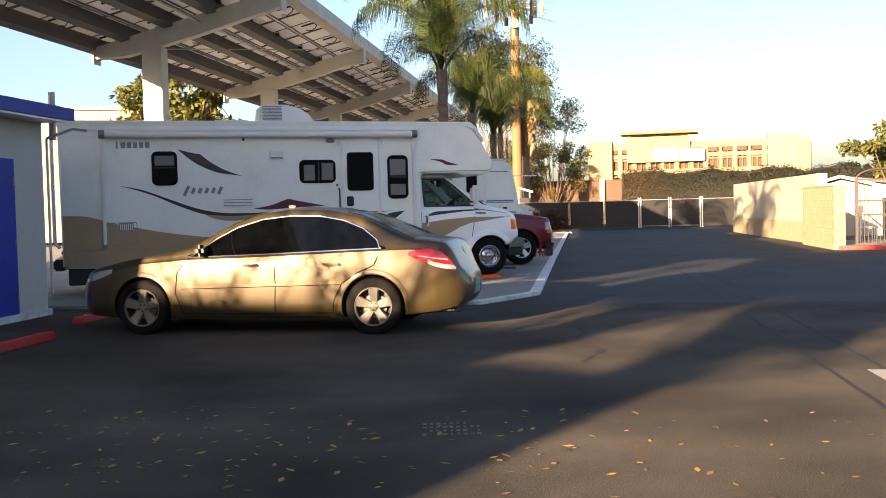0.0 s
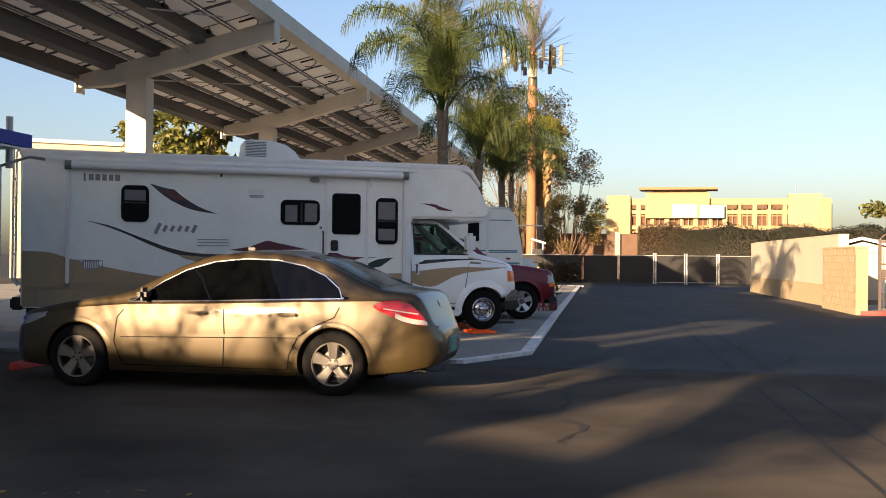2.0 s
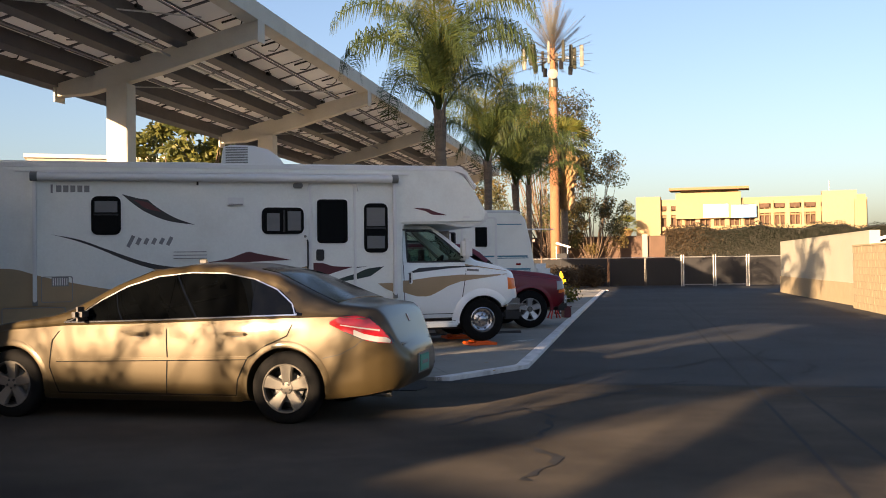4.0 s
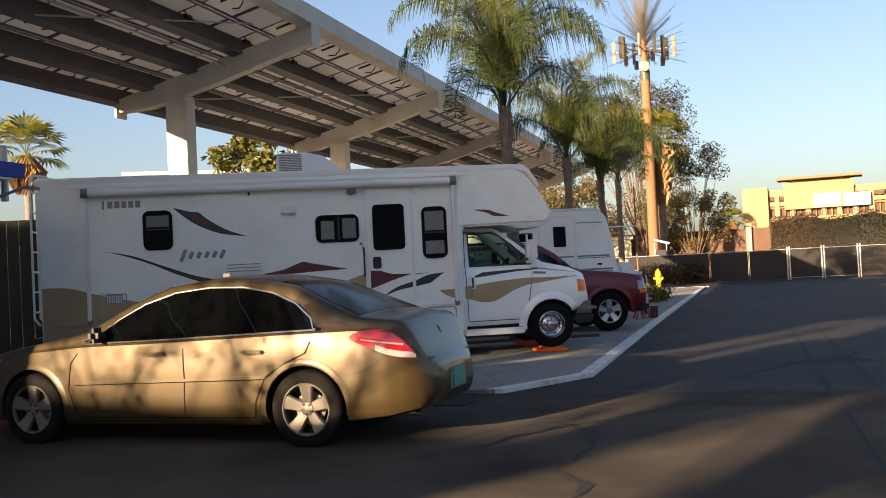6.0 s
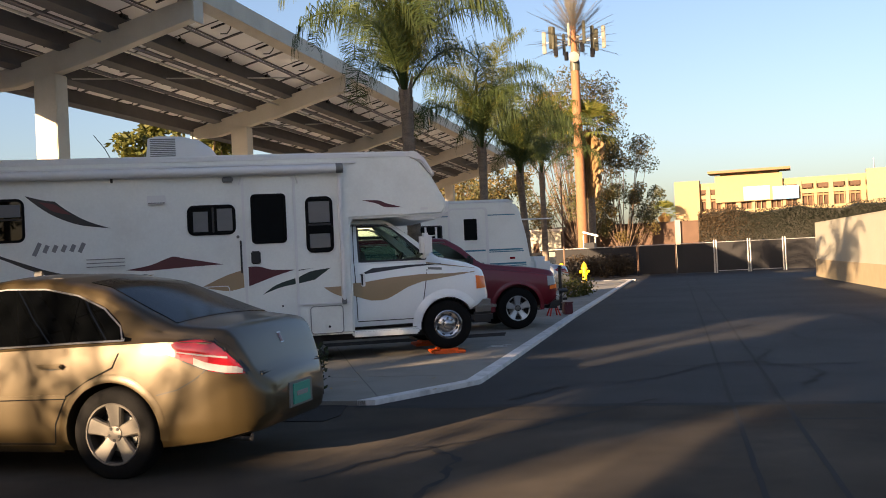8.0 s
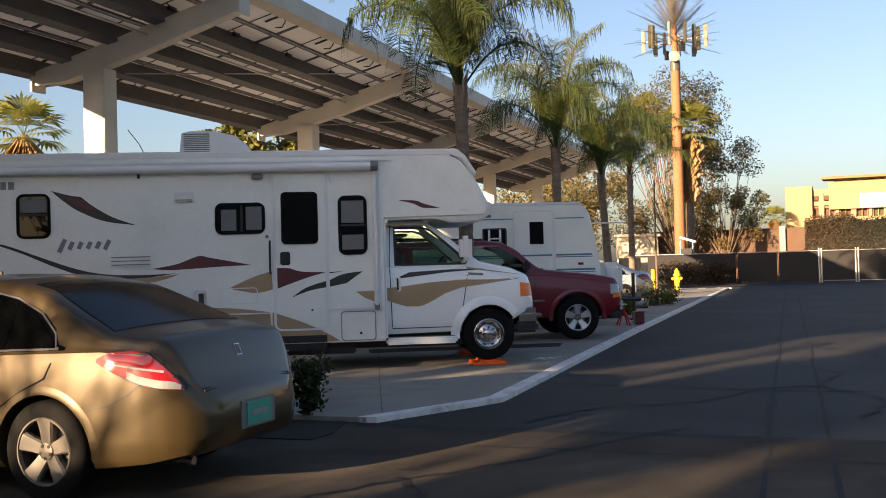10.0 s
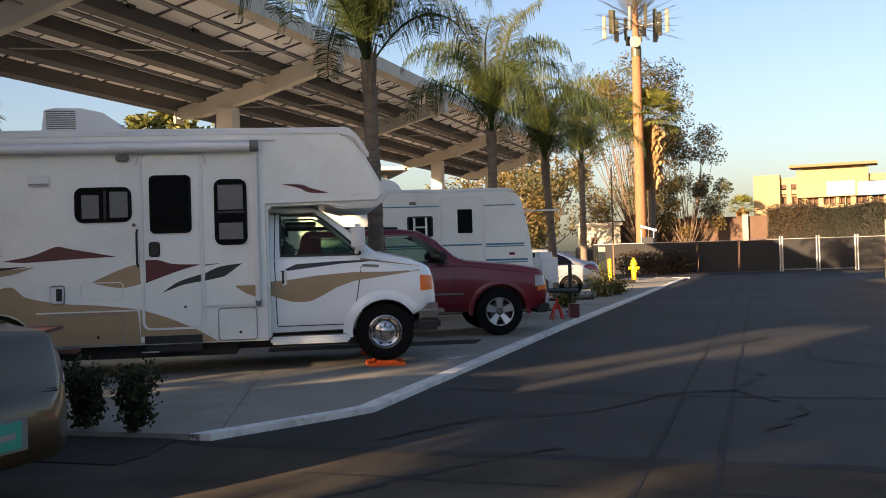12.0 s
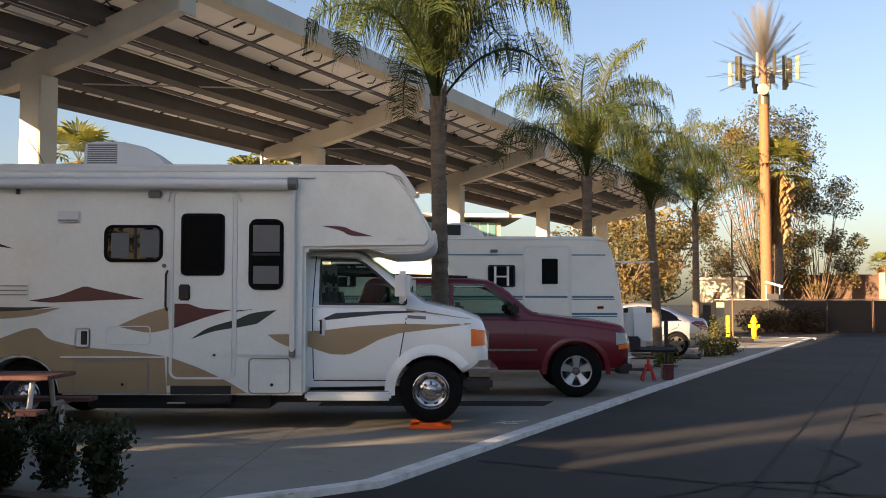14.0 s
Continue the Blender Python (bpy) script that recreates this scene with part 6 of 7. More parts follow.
def fan_palm(base, height, r, seed, skirt=2.5, trunk=0.2, label="tall fan palm with a skirt of dead thatch"):
    rnd = random.Random(seed)
    t = thing("fan_palm", label, "palm", Matrix.Translation(base))
    bm = bmesh.new()
    limb(bm, [Vector((0, 0, -0.1)), Vector((0.05, 0, height * 0.5)), Vector((0, 0, height))], trunk, trunk * 0.8, 12)
    part("trunk", bm, M["bark"], t, smooth=60)
    fan_crown(t, height, 26, r, M["fan"], rnd)
    if skirt:
        vs, fs = [], []
        for i in range(700):
            a, z, q = rnd.uniform(0, 6.28), height - rnd.uniform(0, skirt), rnd.uniform(0.5, 1)
            rr = trunk + q * r * 0.42 * (1 - 0.5 * (height - z) / skirt)
            o, s = Vector((math.cos(a), math.sin(a), 0)), Vector((-math.sin(a), math.cos(a), 0)) * 0.07
            m = len(vs)
            vs += [tuple(o * trunk * 0.8 + Vector((0, 0, z)) - s), tuple(o * trunk * 0.8 + Vector((0, 0, z)) + s), tuple(o * rr + Vector((0, 0, z - 0.9)) + s), tuple(o * rr * 0.8 + Vector((0, 0, z - 1.2)) - s)]
            fs.append((m, m + 1, m + 2, m + 3))
        raw("thatch", vs, fs, M["dead"], t)
    return t


fan_palm((20.75, 50.2, -0.18), 9.9, 2.3, 3, 3.6, 0.28)
fan_palm((-16.5, 34.1, 0), 7.9, 2.0, 4, 0.8, 0.22, "distant fan palm with a round green crown")
fan_palm((75.5, 160, 0), 8.0, 2.6, 5, 1.0, 0.3, "far fan palm before the construction site")

broad_tree("eucalyptus_tree", "loose grey-green eucalyptus with drooping leaves", (21.6, 56.0, -0.18), 15.0, 4.4, 80, 300, 0.21, M["euc"], 21, 0.2, 0.12, M["eucgold"], 0.9)
broad_tree("eucalyptus_tree", "sparse bronze-leaved eucalyptus behind the fence", (25.6, 56.5, -0.18), 10.2, 3.0, 44, 300, 0.19, M["euc"], 22, 0.14, 0.1, M["eucgold"], 0.9)
broad_tree("eucalyptus_tree", "bronze-leaved tree glowing in evening sun", (16.0, 64.0, -0.18), 9.0, 4.6, 44, 190, 0.3, M["eucgold"], 23, 0.25, 0.2, M["euc"], 0.8)
broad_tree("eucalyptus_tree", "bronze-leaved tree at the end of the pads", (10.6, 51.0, -0.18), 7.2, 4.2, 40, 190, 0.26, M["eucgold"], 24, 0.25, 0.2, M["euc"], 0.8)
broad_tree("broadleaf_tree", "dense glossy green tree behind the solar canopy", (-4.6, 24.0, 0), 7.4, 2.7, 34, 420, 0.3, M["magnolia"], 25, 0.22, 0.3)
broad_tree("broadleaf_tree", "pine-like green tree beyond the cream wall", (24.5, 16.6, 0), 5.6, 2.3, 22, 260, 0.25, M["magnolia"], 26, 0.2, 0.3, None, 0.5)

# ---- solar canopy along the pads ----
SP, S0, DC, DL, DH, ZL, ZH = 7.8, 3.85, -8.03, -9.3, -5.25, 4.61, 5.62
slope = math.atan2(ZH - ZL, DH - DL)
cano = thing("solar_canopy", "long cream steel solar canopy with tilted panels on single columns", "canopy", Matrix.Translation(L(0, 0) * 1.0) @ pose(0, 0, 0, 0, 0, LANE_TURN))
# local axes: x is d, y is s


def under(d):
    return ZL + (ZH - ZL) * (d - DL) / (DH - DL)


TOP = 0.36
first, last_b = -2, 4
ends_s = (S0 + SP * first - 2.0, S0 + SP * last_b + 2.6)
for k in range(first, last_b + 1):
    s = S0 + SP * k
    b = new("beam")
    b.parent = cano
    pts = [(DL, under(DL) + 0.12), (DC - 0.6, under(DC - 0.6) - 0.02), (DC + 0.9, under(DC + 0.9) - 0.05), (DH, under(DH)), (DH, under(DH) + TOP), (DL, under(DL) + TOP)]
    part("web", prism(pts, s - 0.12, s + 0.12, bevel=0.01), M["steel"], b)
    part("end_plate", B((DH + 0.02, s, under(DH) + 0.17), (0.04, 0.34, 0.46)), M["steel"], b)
    part("end_plate", B((DL - 0.02, s, under(DL) + 0.2), (0.04, 0.34, 0.36)), M["steel"], b)
    c = new("column")
    c.parent = cano
    part("shaft", B((DC, s, under(DC) / 2), (0.42, 0.36, under(DC) - 0.02), 0.012), M["steel"], c)
    part("base_block", B((DC, s, 0.3), (0.7, 0.7, 0.6), 0.03), M["concrete"], c)
ys = (ends_s[0] + ends_s[1]) / 2
ln = ends_s[1] - ends_s[0]
rot = Matrix.Rotation(-slope, 3, "Y")
for d in (-6.7, -7.64, -8.58, -9.34):
    part("purlin", B((d, ys, under(d) + TOP + 0.085), (0.1, ln, 0.3), 0, rot), M["purlin"], cano)
    part("purlin_lip", B((d - 0.05, ys, under(d) + TOP - 0.07), (0.14, ln, 0.012), 0, rot), M["purlin"], cano)
part("fascia", B((DH + 0.02, ys, under(DH + 0.02) + TOP + 0.13), (0.05, ln, 0.32)), M["steel"], cano, "cream fascia along the high edge")
part("gutter_lip", B((DH - 0.1, ys, under(DH - 0.1) + TOP - 0.02), (0.22, ln, 0.012), 0, rot), M["steel"], cano)
part("fascia", B((DL - 0.2, ys, under(DL - 0.2) + TOP + 0.16), (0.05, ln, 0.2)), M["steel"], cano)
part("conduit", tube(bmesh.new(), [((DL + DH) / 2 + 0.3, ends_s[0], under((DL + DH) / 2 + 0.3) + 0.2), ((DL + DH) / 2 + 0.3, ends_s[1], under((DL + DH) / 2 + 0.3) + 0.2)], 0.022), M["galv"], cano)
for k in range(first, last_b):
    a, c = S0 + SP * k, S0 + SP * (k + 1)
    for p, q in ((0.15, 0.85),):
        d0, d1 = DL + (DH - DL) * p, DL + (DH - DL) * q
        part("brace_rod", rod(bmesh.new(), (d0, a + 1.0, under(d0) + TOP - 0.04), (d1, c - 1.2, under(d1) + TOP - 0.04), 0.014), M["galv"], cano)
cols = 4
pw = (DH - DL + 0.3) / cols
rows_n = int(ln / 1.98)
pl = ln / rows_n
pm = B((0, 0, 0), (pw - 0.02, pl - 0.02, 0.03)).copy()
me_panel = bpy.data.meshes.new("solar_panel")
pm.to_mesh(me_panel), me_panel.materials.append(M["backsheet"])
fr = bmesh.new()
for x in (-1, 1):
    box(fr, (x * (pw / 2 - 0.02), 0, -0.02), (0.03, pl - 0.02, 0.035))
    box(fr, (0, x * (pl / 2 - 0.02), -0.02), (pw - 0.02, 0.03, 0.035))
box(fr, (0, 0, -0.02), (pw - 0.06, 0.02, 0.02))
me_frame = bpy.data.meshes.new("panel_frame")
fr.to_mesh(me_frame), me_frame.materials.append(M["purlin"])
jb = box(bmesh.new(), (0.12, 0.25, -0.045), (0.16, 0.2, 0.06))
box(jb, (-0.1, 0.22, -0.035), (0.4, 0.035, 0.03))
tube(jb, [(0.12, 0.25, -0.05), (0.0, 0.4, -0.11), (-0.15, 0.55, -0.12), (-0.3, 0.6, -0.06)], 0.012, 5)
tube(jb, [(0.12, 0.25, -0.05), (0.25, 0.1, -0.1), (0.3, -0.1, -0.06)], 0.012, 5)
me_jb = bpy.data.meshes.new("junction_box")
jb.to_mesh(me_jb), me_jb.materials.append(M["plastic"])
for i in range(cols):
    d = DL - 0.25 + pw * (i + 0.5)
    for j in range(rows_n):
        s = ends_s[0] + pl * (j + 0.5)
        m = Matrix.Translation((d, s, under(d) + TOP + 0.25)) @ rot.to_4x4()
        p = new("solar_panel", me_panel)
        p.parent, p.matrix_local = cano, m
        for nm, me in (("panel_frame", me_frame), ("junction_box", me_jb)):
            o = new(nm, me)
            o.parent = p


# ---- shed with blue trim, and the low building it belongs to ----
shed = thing("building", "grey stucco utility building with blue door and blue roof trim", "building", Matrix.Translation((-7.8, -2.33, 0)) @ pose(0, 0, 0, 0, 0, LANE_TURN))
# local x is across the lane (0 at the wall face), y along the lane (0 at the far corner)
part("wall", B((-2.5, -2.2, 1.42), (5.0, 4.4, 2.84)), M["stucco"], shed)
part("roof", prism([(-5.3, 3.35), (0.38, 2.86), (0.38, 3.04), (-5.3, 3.5)], -4.7, 0.28), M["blue"], shed, "blue metal roof edge")
part("soffit", B((0.15, -2.2, 2.84), (0.4, 4.6, 0.03)), M["trim"], shed)
dd = new("door")
dd.parent = shed
part("leaf", B((0.012, -1.45, 1.11), (0.04, 1.2, 2.2), 0.006), M["blue"], dd, "plain blue steel door")
part("door_frame", B((0.008, -1.45, 1.13), (0.02, 1.32, 2.26)), M["blue"], dd)
for z in (0.35, 1.1, 1.95):
    part("hinge", B((0.04, -0.84, z), (0.03, 0.03, 0.12), 0.004), M["galv"], dd)
part("footing", B((0.03, -2.2, 0.05), (0.08, 4.4, 0.1)), M["whiteline"], shed)
part("vent_pipe", rod(bmesh.new(), (-0.05, 0.42, 2.6), (-0.05, 0.42, 3.32), 0.05), M["galv"], shed)
part("conduit", tube(bmesh.new(), [(0.02, 0.1, 0.3), (0.02, 0.1, 2.6), (0.3, 0.35, 2.75), (0.5, 0.4, 2.72)], 0.02), M["galv"], shed)


# ---- unseen sun blockers added behind the camera: halls and a row of shade trees ----
def aside(t, w, z=0.0):
    """A place by its distance along the sun's way and across it."""
    return Vector((0.765 * t + 0.644 * w, 0.644 * t - 0.765 * w, z))


SUN_TURN = math.degrees(math.atan2(0.644, 0.765))


# An added block out of view; its height sets where its shadow ends.
def shade_hall(t, w0, w1, deep, h, label):
    b = thing("building", label, "building", Matrix.Translation(aside(t, (w0 + w1) / 2)) @ pose(0, 0, 0, 0, 0, SUN_TURN))
    part("wall", B((-deep / 2, 0, h / 2 - 0.1), (deep, w1 - w0, h - 0.2)), M["stucco"], b)
    part("roof", B((-deep / 2, 0, h - 0.1), (deep + 0.3, w1 - w0 + 0.1, 0.2), 0.02), M["blue"], b, "blue roof edge")


shade_hall(-30, -18, -1.4, 6, 6.2, "unseen long stucco block with blue roof edge, added for shade")
shade_hall(-30, -1.38, 4.5, 6, 5.0, "unseen low stucco block with blue roof edge, added for shade")
shade_hall(-30, 4.52, 6.3, 6, 4.5, "unseen lower stucco block with blue roof edge, added for shade")
# added upright that throws the straight shadow band on the asphalt
shade_hall(-30, 6.32, 6.9, 0.6, 5.4, "unseen narrow stucco block with blue roof edge, added for a shadow band")
# plain building out of view, added behind the camera
back = thing("building", "unseen long plain stucco building added behind the camera", "building", Matrix.Translation((12, -42, 0)))
part("wall", B((6, -5, 3.3), (64, 8, 6.6)), M["stucco"], back)
part("roof", B((6, -5, 6.7), (64.6, 8.6, 0.2), 0.03), M["blue"], back)
# unseen crowns, added to keep the sun off motorhome and pads
for w_, sd, n in ((-15.5, 31, 380), (-12.0, 32, 380), (-8.6, 33, 420), (-5.2, 34, 900), (-2.0, 35, 1100), (-0.3, 36, 1100), (4.65, 37, 1000), (6.6, 38, 800), (10.0, 39, 260), (13.5, 40, 260), (17.5, 50, 260)):
    broad_tree("broadleaf_tree", "unseen broad tree with a dense crown, added for shade", aside(-34 + (sd % 3), w_), 11.3 if -5 < w_ < 0 else 9.9, 1.6 if abs(w_ - 2.1) < 3 else 2.7, 34, n, 0.42, M["magnolia"], sd, 0.2, 0.55, group="shade trees")
broad_tree("broadleaf_tree", "unseen slim tree added among the sun blockers", aside(-34, 2.15), 10.3, 0.8, 10, 120, 0.42, M["magnolia"], 57, 0.1, 0.8, group="shade trees")
# thin trees out of view, added for leaf shadows on the sedan's side
for w_, sd in ((-1.6, 58), (0.7, 60), (2.9, 61)):
    broad_tree("broadleaf_tree", "unseen sparse tree added to dapple the sedan", aside(-19.0 + 0.3 * w_, w_), 4.3, 1.5, 15, 36, 0.12, M["magnolia"], sd, 0.05, 0.5, group="young trees")
# one more out of view, for leaf shadows on the asphalt
broad_tree("broadleaf_tree", "unseen sparse tree added to dapple the asphalt", aside(-24.0, 10.0), 4.8, 1.5, 15, 45, 0.2, M["magnolia"], 62, 0.05, 0.5, group="young trees")



def stop(p, length, turn, label):
    t = thing("wheel_stop", label, "wheel stop", Matrix.Translation(p) @ pose(0, 0, 0, 0, 0, turn), "wheel stops")
    bm = prism([(-0.08, 0), (-0.06, 0.1), (0.06, 0.1), (0.08, 0)], -length / 2, length / 2, bevel=0.015)
    part("block", bm, M["redpaint"], t, smooth=40)
    for y in (-length * 0.35, length * 0.35):
        part("pin", rod(bmesh.new(), (0, y, 0.09), (0, y, 0.112), 0.014), M["galv"], t)
    return t


stop((-7.9, -6.4, 0), 1.8, LANE_TURN, "red-painted concrete wheel stop on the asphalt")
stop((-6.98, -3.28, 0), 1.6, LANE_TURN, "red-painted concrete wheel stop before the sedan")

# ---- levelling block under the front wheel ----
lv = thing("levelling_block", "bright orange plastic levelling block under the tyre", "block", pose(0.0, 0.33, 0.05))
part("base", B((0, 0, 0.025), (0.48, 0.5, 0.045), 0.01), M["orange"], lv)
part("upper", B((0.0, 0, 0.058), (0.28, 0.42, 0.03), 0.008), M["orange"], lv)
for i in range(4):
    part("rib", B((-0.2 + 0.13 * i, -0.252, 0.03), (0.05, 0.012, 0.035), 0.003), M["orange"], lv)
lv2 = copy_thing(lv, pose(0.0, 1.85, 0.05))


# ---- dark board fence behind the motorhome's rear ----
bf = thing("board_fence", "tall dark board fence behind the motorhome", "fence", pose(-8.6, 3.4, 0, 0, 0, 0), kind="structure")
for i in range(50):
    part("board", B((-0.21 * i, 0, 1.35), (0.2, 0.03, 2.7)), M["hedgecore"], bf)
part("rail", B((-5.2, 0.03, 2.3), (10.4, 0.05, 0.1)), M["hedgecore"], bf)


# ---- planting beds and shrubs ----
def bed(name, pts, label, top=0.056):
    return tagged(obj(name, slab_poly(pts, -0.1, top), M["soil"]), label, "soil", kind="structure")


bed("planting_bed", [lxy(-2.62, -3.6), lxy(-2.62, -0.95), lxy(-2.3, -0.9), lxy(-1.66, -1.05), lxy(-1.66, -3.6)], "dark planting bed beside the pad", 0.015)
for x0, x1, y in ((-1.6, 1.55, 3.05), (1.2, 4.6, 10.6), (4.3, 6.9, 15.4), (7.2, 9.8, 23.3), (9.8, 12.4, 28.6)):
    bed("planting_bed", [(x0, y - 0.35), (x1, y - 0.35), (x1 + 0.2, y + 0.3), (x0, y + 0.3)], "narrow dark planting strip between pads")


def shrub(base, h, r, seed, stems=7, leaf=0.055, material="shrub", n=420, label="small dark evergreen shrub in the planting bed", columnar=True):
    rnd = np.random.default_rng(seed)
    t = thing("shrub", label, "shrub", Matrix.Translation(base), "shrubs")
    bm = bmesh.new()
    pts = []
    for i in range(stems):
        a, q = 2.4 * i, rnd.uniform(0.2, 1)
        tip = Vector((math.cos(a) * r * q, math.sin(a) * r * q, h * rnd.uniform(0.65, 1.0)))
        limb(bm, [Vector((0, 0, 0)), tip * 0.5 + Vector((0, 0, 0.05)), tip], 0.012, 0.004, 5)
        k = rnd.uniform(0.12, 1, n // stems)
        c = np.outer(k, np.array(tip)) + rnd.normal(0, 0.045 if columnar else r * 0.3, (n // stems, 3))
        c[:, 2] = np.maximum(c[:, 2], 0.03)
        pts.append(c)
    part("stems", bm, M["bark2"], t)
    leaves("foliage", np.concatenate(pts), leaf, M[material], t, rnd, -0.4, 0.55)
    return t


shrub((-2.36, -3.95, 0.05), 0.56, 0.15, 41, 8, 0.06, n=1300)
shrub((-2.82, -3.68, 0.05), 0.58, 0.16, 42, 8, 0.06, n=1300)
shrub((-3.25, -3.6, 0.05), 0.6, 0.22, 43, 8, 0.06, n=1200)
shrub((-3.7, -3.35, 0.05), 0.58, 0.22, 44, 7, 0.06, n=1100)
for x, y, h, r, sd in ((7.6, 16.6, 0.6, 0.5, 45), (8.3, 17.4, 0.45, 0.4, 46), (11.6, 31.0, 0.7, 0.5, 47), (5.2, 11.6, 0.35, 0.3, 48)):
    shrub((x, y, 0.0), h, r, sd, 9, 0.1, "magnolia", 500, "low leafy green shrub at the pad's edge", False)

# fallen leaves
rnd2 = np.random.default_rng(3)
pts = []
for _ in range(420):
    s, d = rnd2.uniform(-12.5, -9.2), rnd2.normal(1.0, 2.4) - 2.5
    p = L(s, d, 0.011)
    pts.append((p.x, p.y, p.z))
for _ in range(60):
    p = L(rnd2.uniform(-1, 6), rnd2.uniform(-4, -0.3), 0.06)
    pts.append((p.x, p.y, p.z))
c = np.array(pts)
a = rnd2.uniform(0, 6.28, len(c))
ln_ = rnd2.uniform(0.016, 0.042, len(c))[:, None]
dv, sv = np.stack([np.cos(a), np.sin(a), 0 * a + 0.1], 1) * ln_, np.stack([-np.sin(a), np.cos(a), 0 * a + 0.12], 1) * ln_ * 0.45
v = np.stack([c - dv, c + sv, c + dv, c - sv], 1).reshape(-1, 3)
tagged(raw("fallen_leaves", v.tolist(), np.arange(len(v)).reshape(-1, 4).tolist(), M["fallen"]), "scattered dry yellow leaves on the asphalt", "leaves", kind="stuff")

# ---- picnic table on the pad ----
tb = thing("picnic_table", "weathered red-brown picnic table on grey steel legs", "table", pose(-4.35, -1.5, 0.05, 0, 0, 0))
for i in range(5):
    part("top_board", B((0, -0.3 + 0.15 * i, 0.72), (1.5, 0.14, 0.04), 0.006), M["wood"], tb)
for hand in (-1, 1):
    for i in range(2):
        part("seat_board", B((0.08, hand * (0.6 + 0.14 * i), 0.43), (1.5, 0.13, 0.04), 0.006), M["wood"], tb)
    x = hand * 0.55
    part("leg_frame", tube(bmesh.new(), [(x, -0.78, 0.41), (x, -0.3, 0.41), (x, -0.22, 0.70), (x, 0.22, 0.70), (x, 0.3, 0.41), (x, 0.78, 0.41)], 0.028), M["galv"], tb, "grey bent steel tube")
    part("leg", tube(bmesh.new(), [(x, -0.55, 0.41), (x, -0.5, 0.1), (x, -0.4, 0.03), (x, 0.4, 0.03), (x, 0.5, 0.1), (x, 0.55, 0.41)], 0.028), M["galv"], tb)

# ---- red stand and wheel chocks at the trailer's tongue ----
js = thing("jack_stand", "orange-red steel jack stand beside the trailer tongue", "stand", pose(3.95, 7.3, 0.05))
for sx, sy in ((-1, -1), (1, -1), (1, 1), (-1, 1)):
    part("leg", rod(bmesh.new(), (sx * 0.12, sy * 0.12, 0), (sx * 0.03, sy * 0.03, 0.3), 0.018), M["redpaint"], js)
part("post", rod(bmesh.new(), (0, 0, 0.2), (0, 0, 0.42), 0.025), M["redpaint"], js)
pot = thing("block", "rust-red square block on the pad", "block", pose(4.35, 7.5, 0.05))
part("body", B((0, 0, 0.13), (0.2, 0.2, 0.26), 0.02), M["maroon"], pot)
part("lid", B((0, 0, 0.27), (0.22, 0.22, 0.03), 0.006), M["maroon"], pot)

# ---- hydrant, bollard, pedestal, sign boards, pole ----
hy = thing("fire_hydrant", "bright yellow fire hydrant at the lane's end", "hydrant", Matrix.Translation((13.7, 32.4, -0.12)))
part("barrel", lathe([(0.2, 0), (0.2, 0.06), (0.12, 0.08), (0.12, 0.72), (0.17, 0.74), (0.17, 0.8), (0.13, 0.84), (0.12, 0.95), (0.05, 1.02), (0.04, 1.08)], 20, "z"), M["yellow"], hy, smooth=40)
for d_, z in (((1, 0, 0), 0.6), ((-1, 0, 0), 0.6), ((0, -1, 0), 0.5)):
    part("outlet_cap", rod(bmesh.new(), Vector((0, 0, z)), Vector((0, 0, z)) + Vector(d_) * 0.24, 0.075, n=12), M["yellow"], hy)
bo = thing("bollard", "yellow steel bollard beside the hydrant", "bollard", Matrix.Translation((12.76, 33.06, -0.13)))
part("post", rod(bmesh.new(), (0, 0, 0), (0, 0, 1.0), 0.1, n=16), M["yellow"], bo, smooth=40)
part("cap", lathe([(0.1, 1.0), (0.08, 1.05), (0.02, 1.08)], 16, "z"), M["yellow"], bo, smooth=40)
for i, (x, y) in enumerate(((11.9, 35.0), (12.5, 35.4), (13.1, 36.2))):
    pd = thing("notice_board", "dark upright board on posts near the hydrant", "board", Matrix.Translation((x, y, -0.14)), "boards")
    part("board", B((0, 0, 1.05), (0.75 if i else 0.5, 0.08, 1.2), 0.01), M["plastic"] if i != 2 else M["cream"], pd)
    for k in (-0.2, 0.2):
        part("post", B((k, 0.05, 0.5), (0.06, 0.06, 1.0)), M["galv"], pd)
lp = thing("street_lamp", "thin grey pole at the lane's end", "pole", Matrix.Translation((13.3, 34.2, -0.14)))
part("shaft", rod(bmesh.new(), (0, 0, 0), (0, 0, 5.6), 0.05, 0.035), M["bark2"], lp)
part("foot", B((0, 0, 0.05), (0.3, 0.3, 0.1), 0.01), M["galv"], lp)

# ---- mesh-screened fence with a double gate along the end of the yard ----
fence = thing("fence", "black mesh-screened chain fence with galvanised posts and gate", "fence", Matrix.Translation(L(51, 0)) @ pose(0, 0, 0, 0, 0, LANE_TURN), kind="structure")
xs = [-6.0, -3.0, 0.0, 2.3, 4.6, 6.55, 8.55, 11, 13.5, 16]
for a, b in zip(xs[:-1], xs[1:]):
    part("screen", B(((a + b) / 2, 0, 0.93), (b - a - 0.1, 0.02, 1.74)), M["screen"], fence)
    part("top_rail", rod(bmesh.new(), (a, -0.02, 1.84), (b, -0.02, 1.84), 0.022), M["galv"], fence)
for x in xs:
    main = x in (4.6, 6.55, 8.55)
    for o in ((-0.07, 0.07) if main else (0,)):
        part("post", rod(bmesh.new(), (x + o, -0.03, 0), (x + o, -0.03, 1.98 if main else 1.86), 0.045 if main else 0.025), M["galv"] if main else M["screen"], fence)
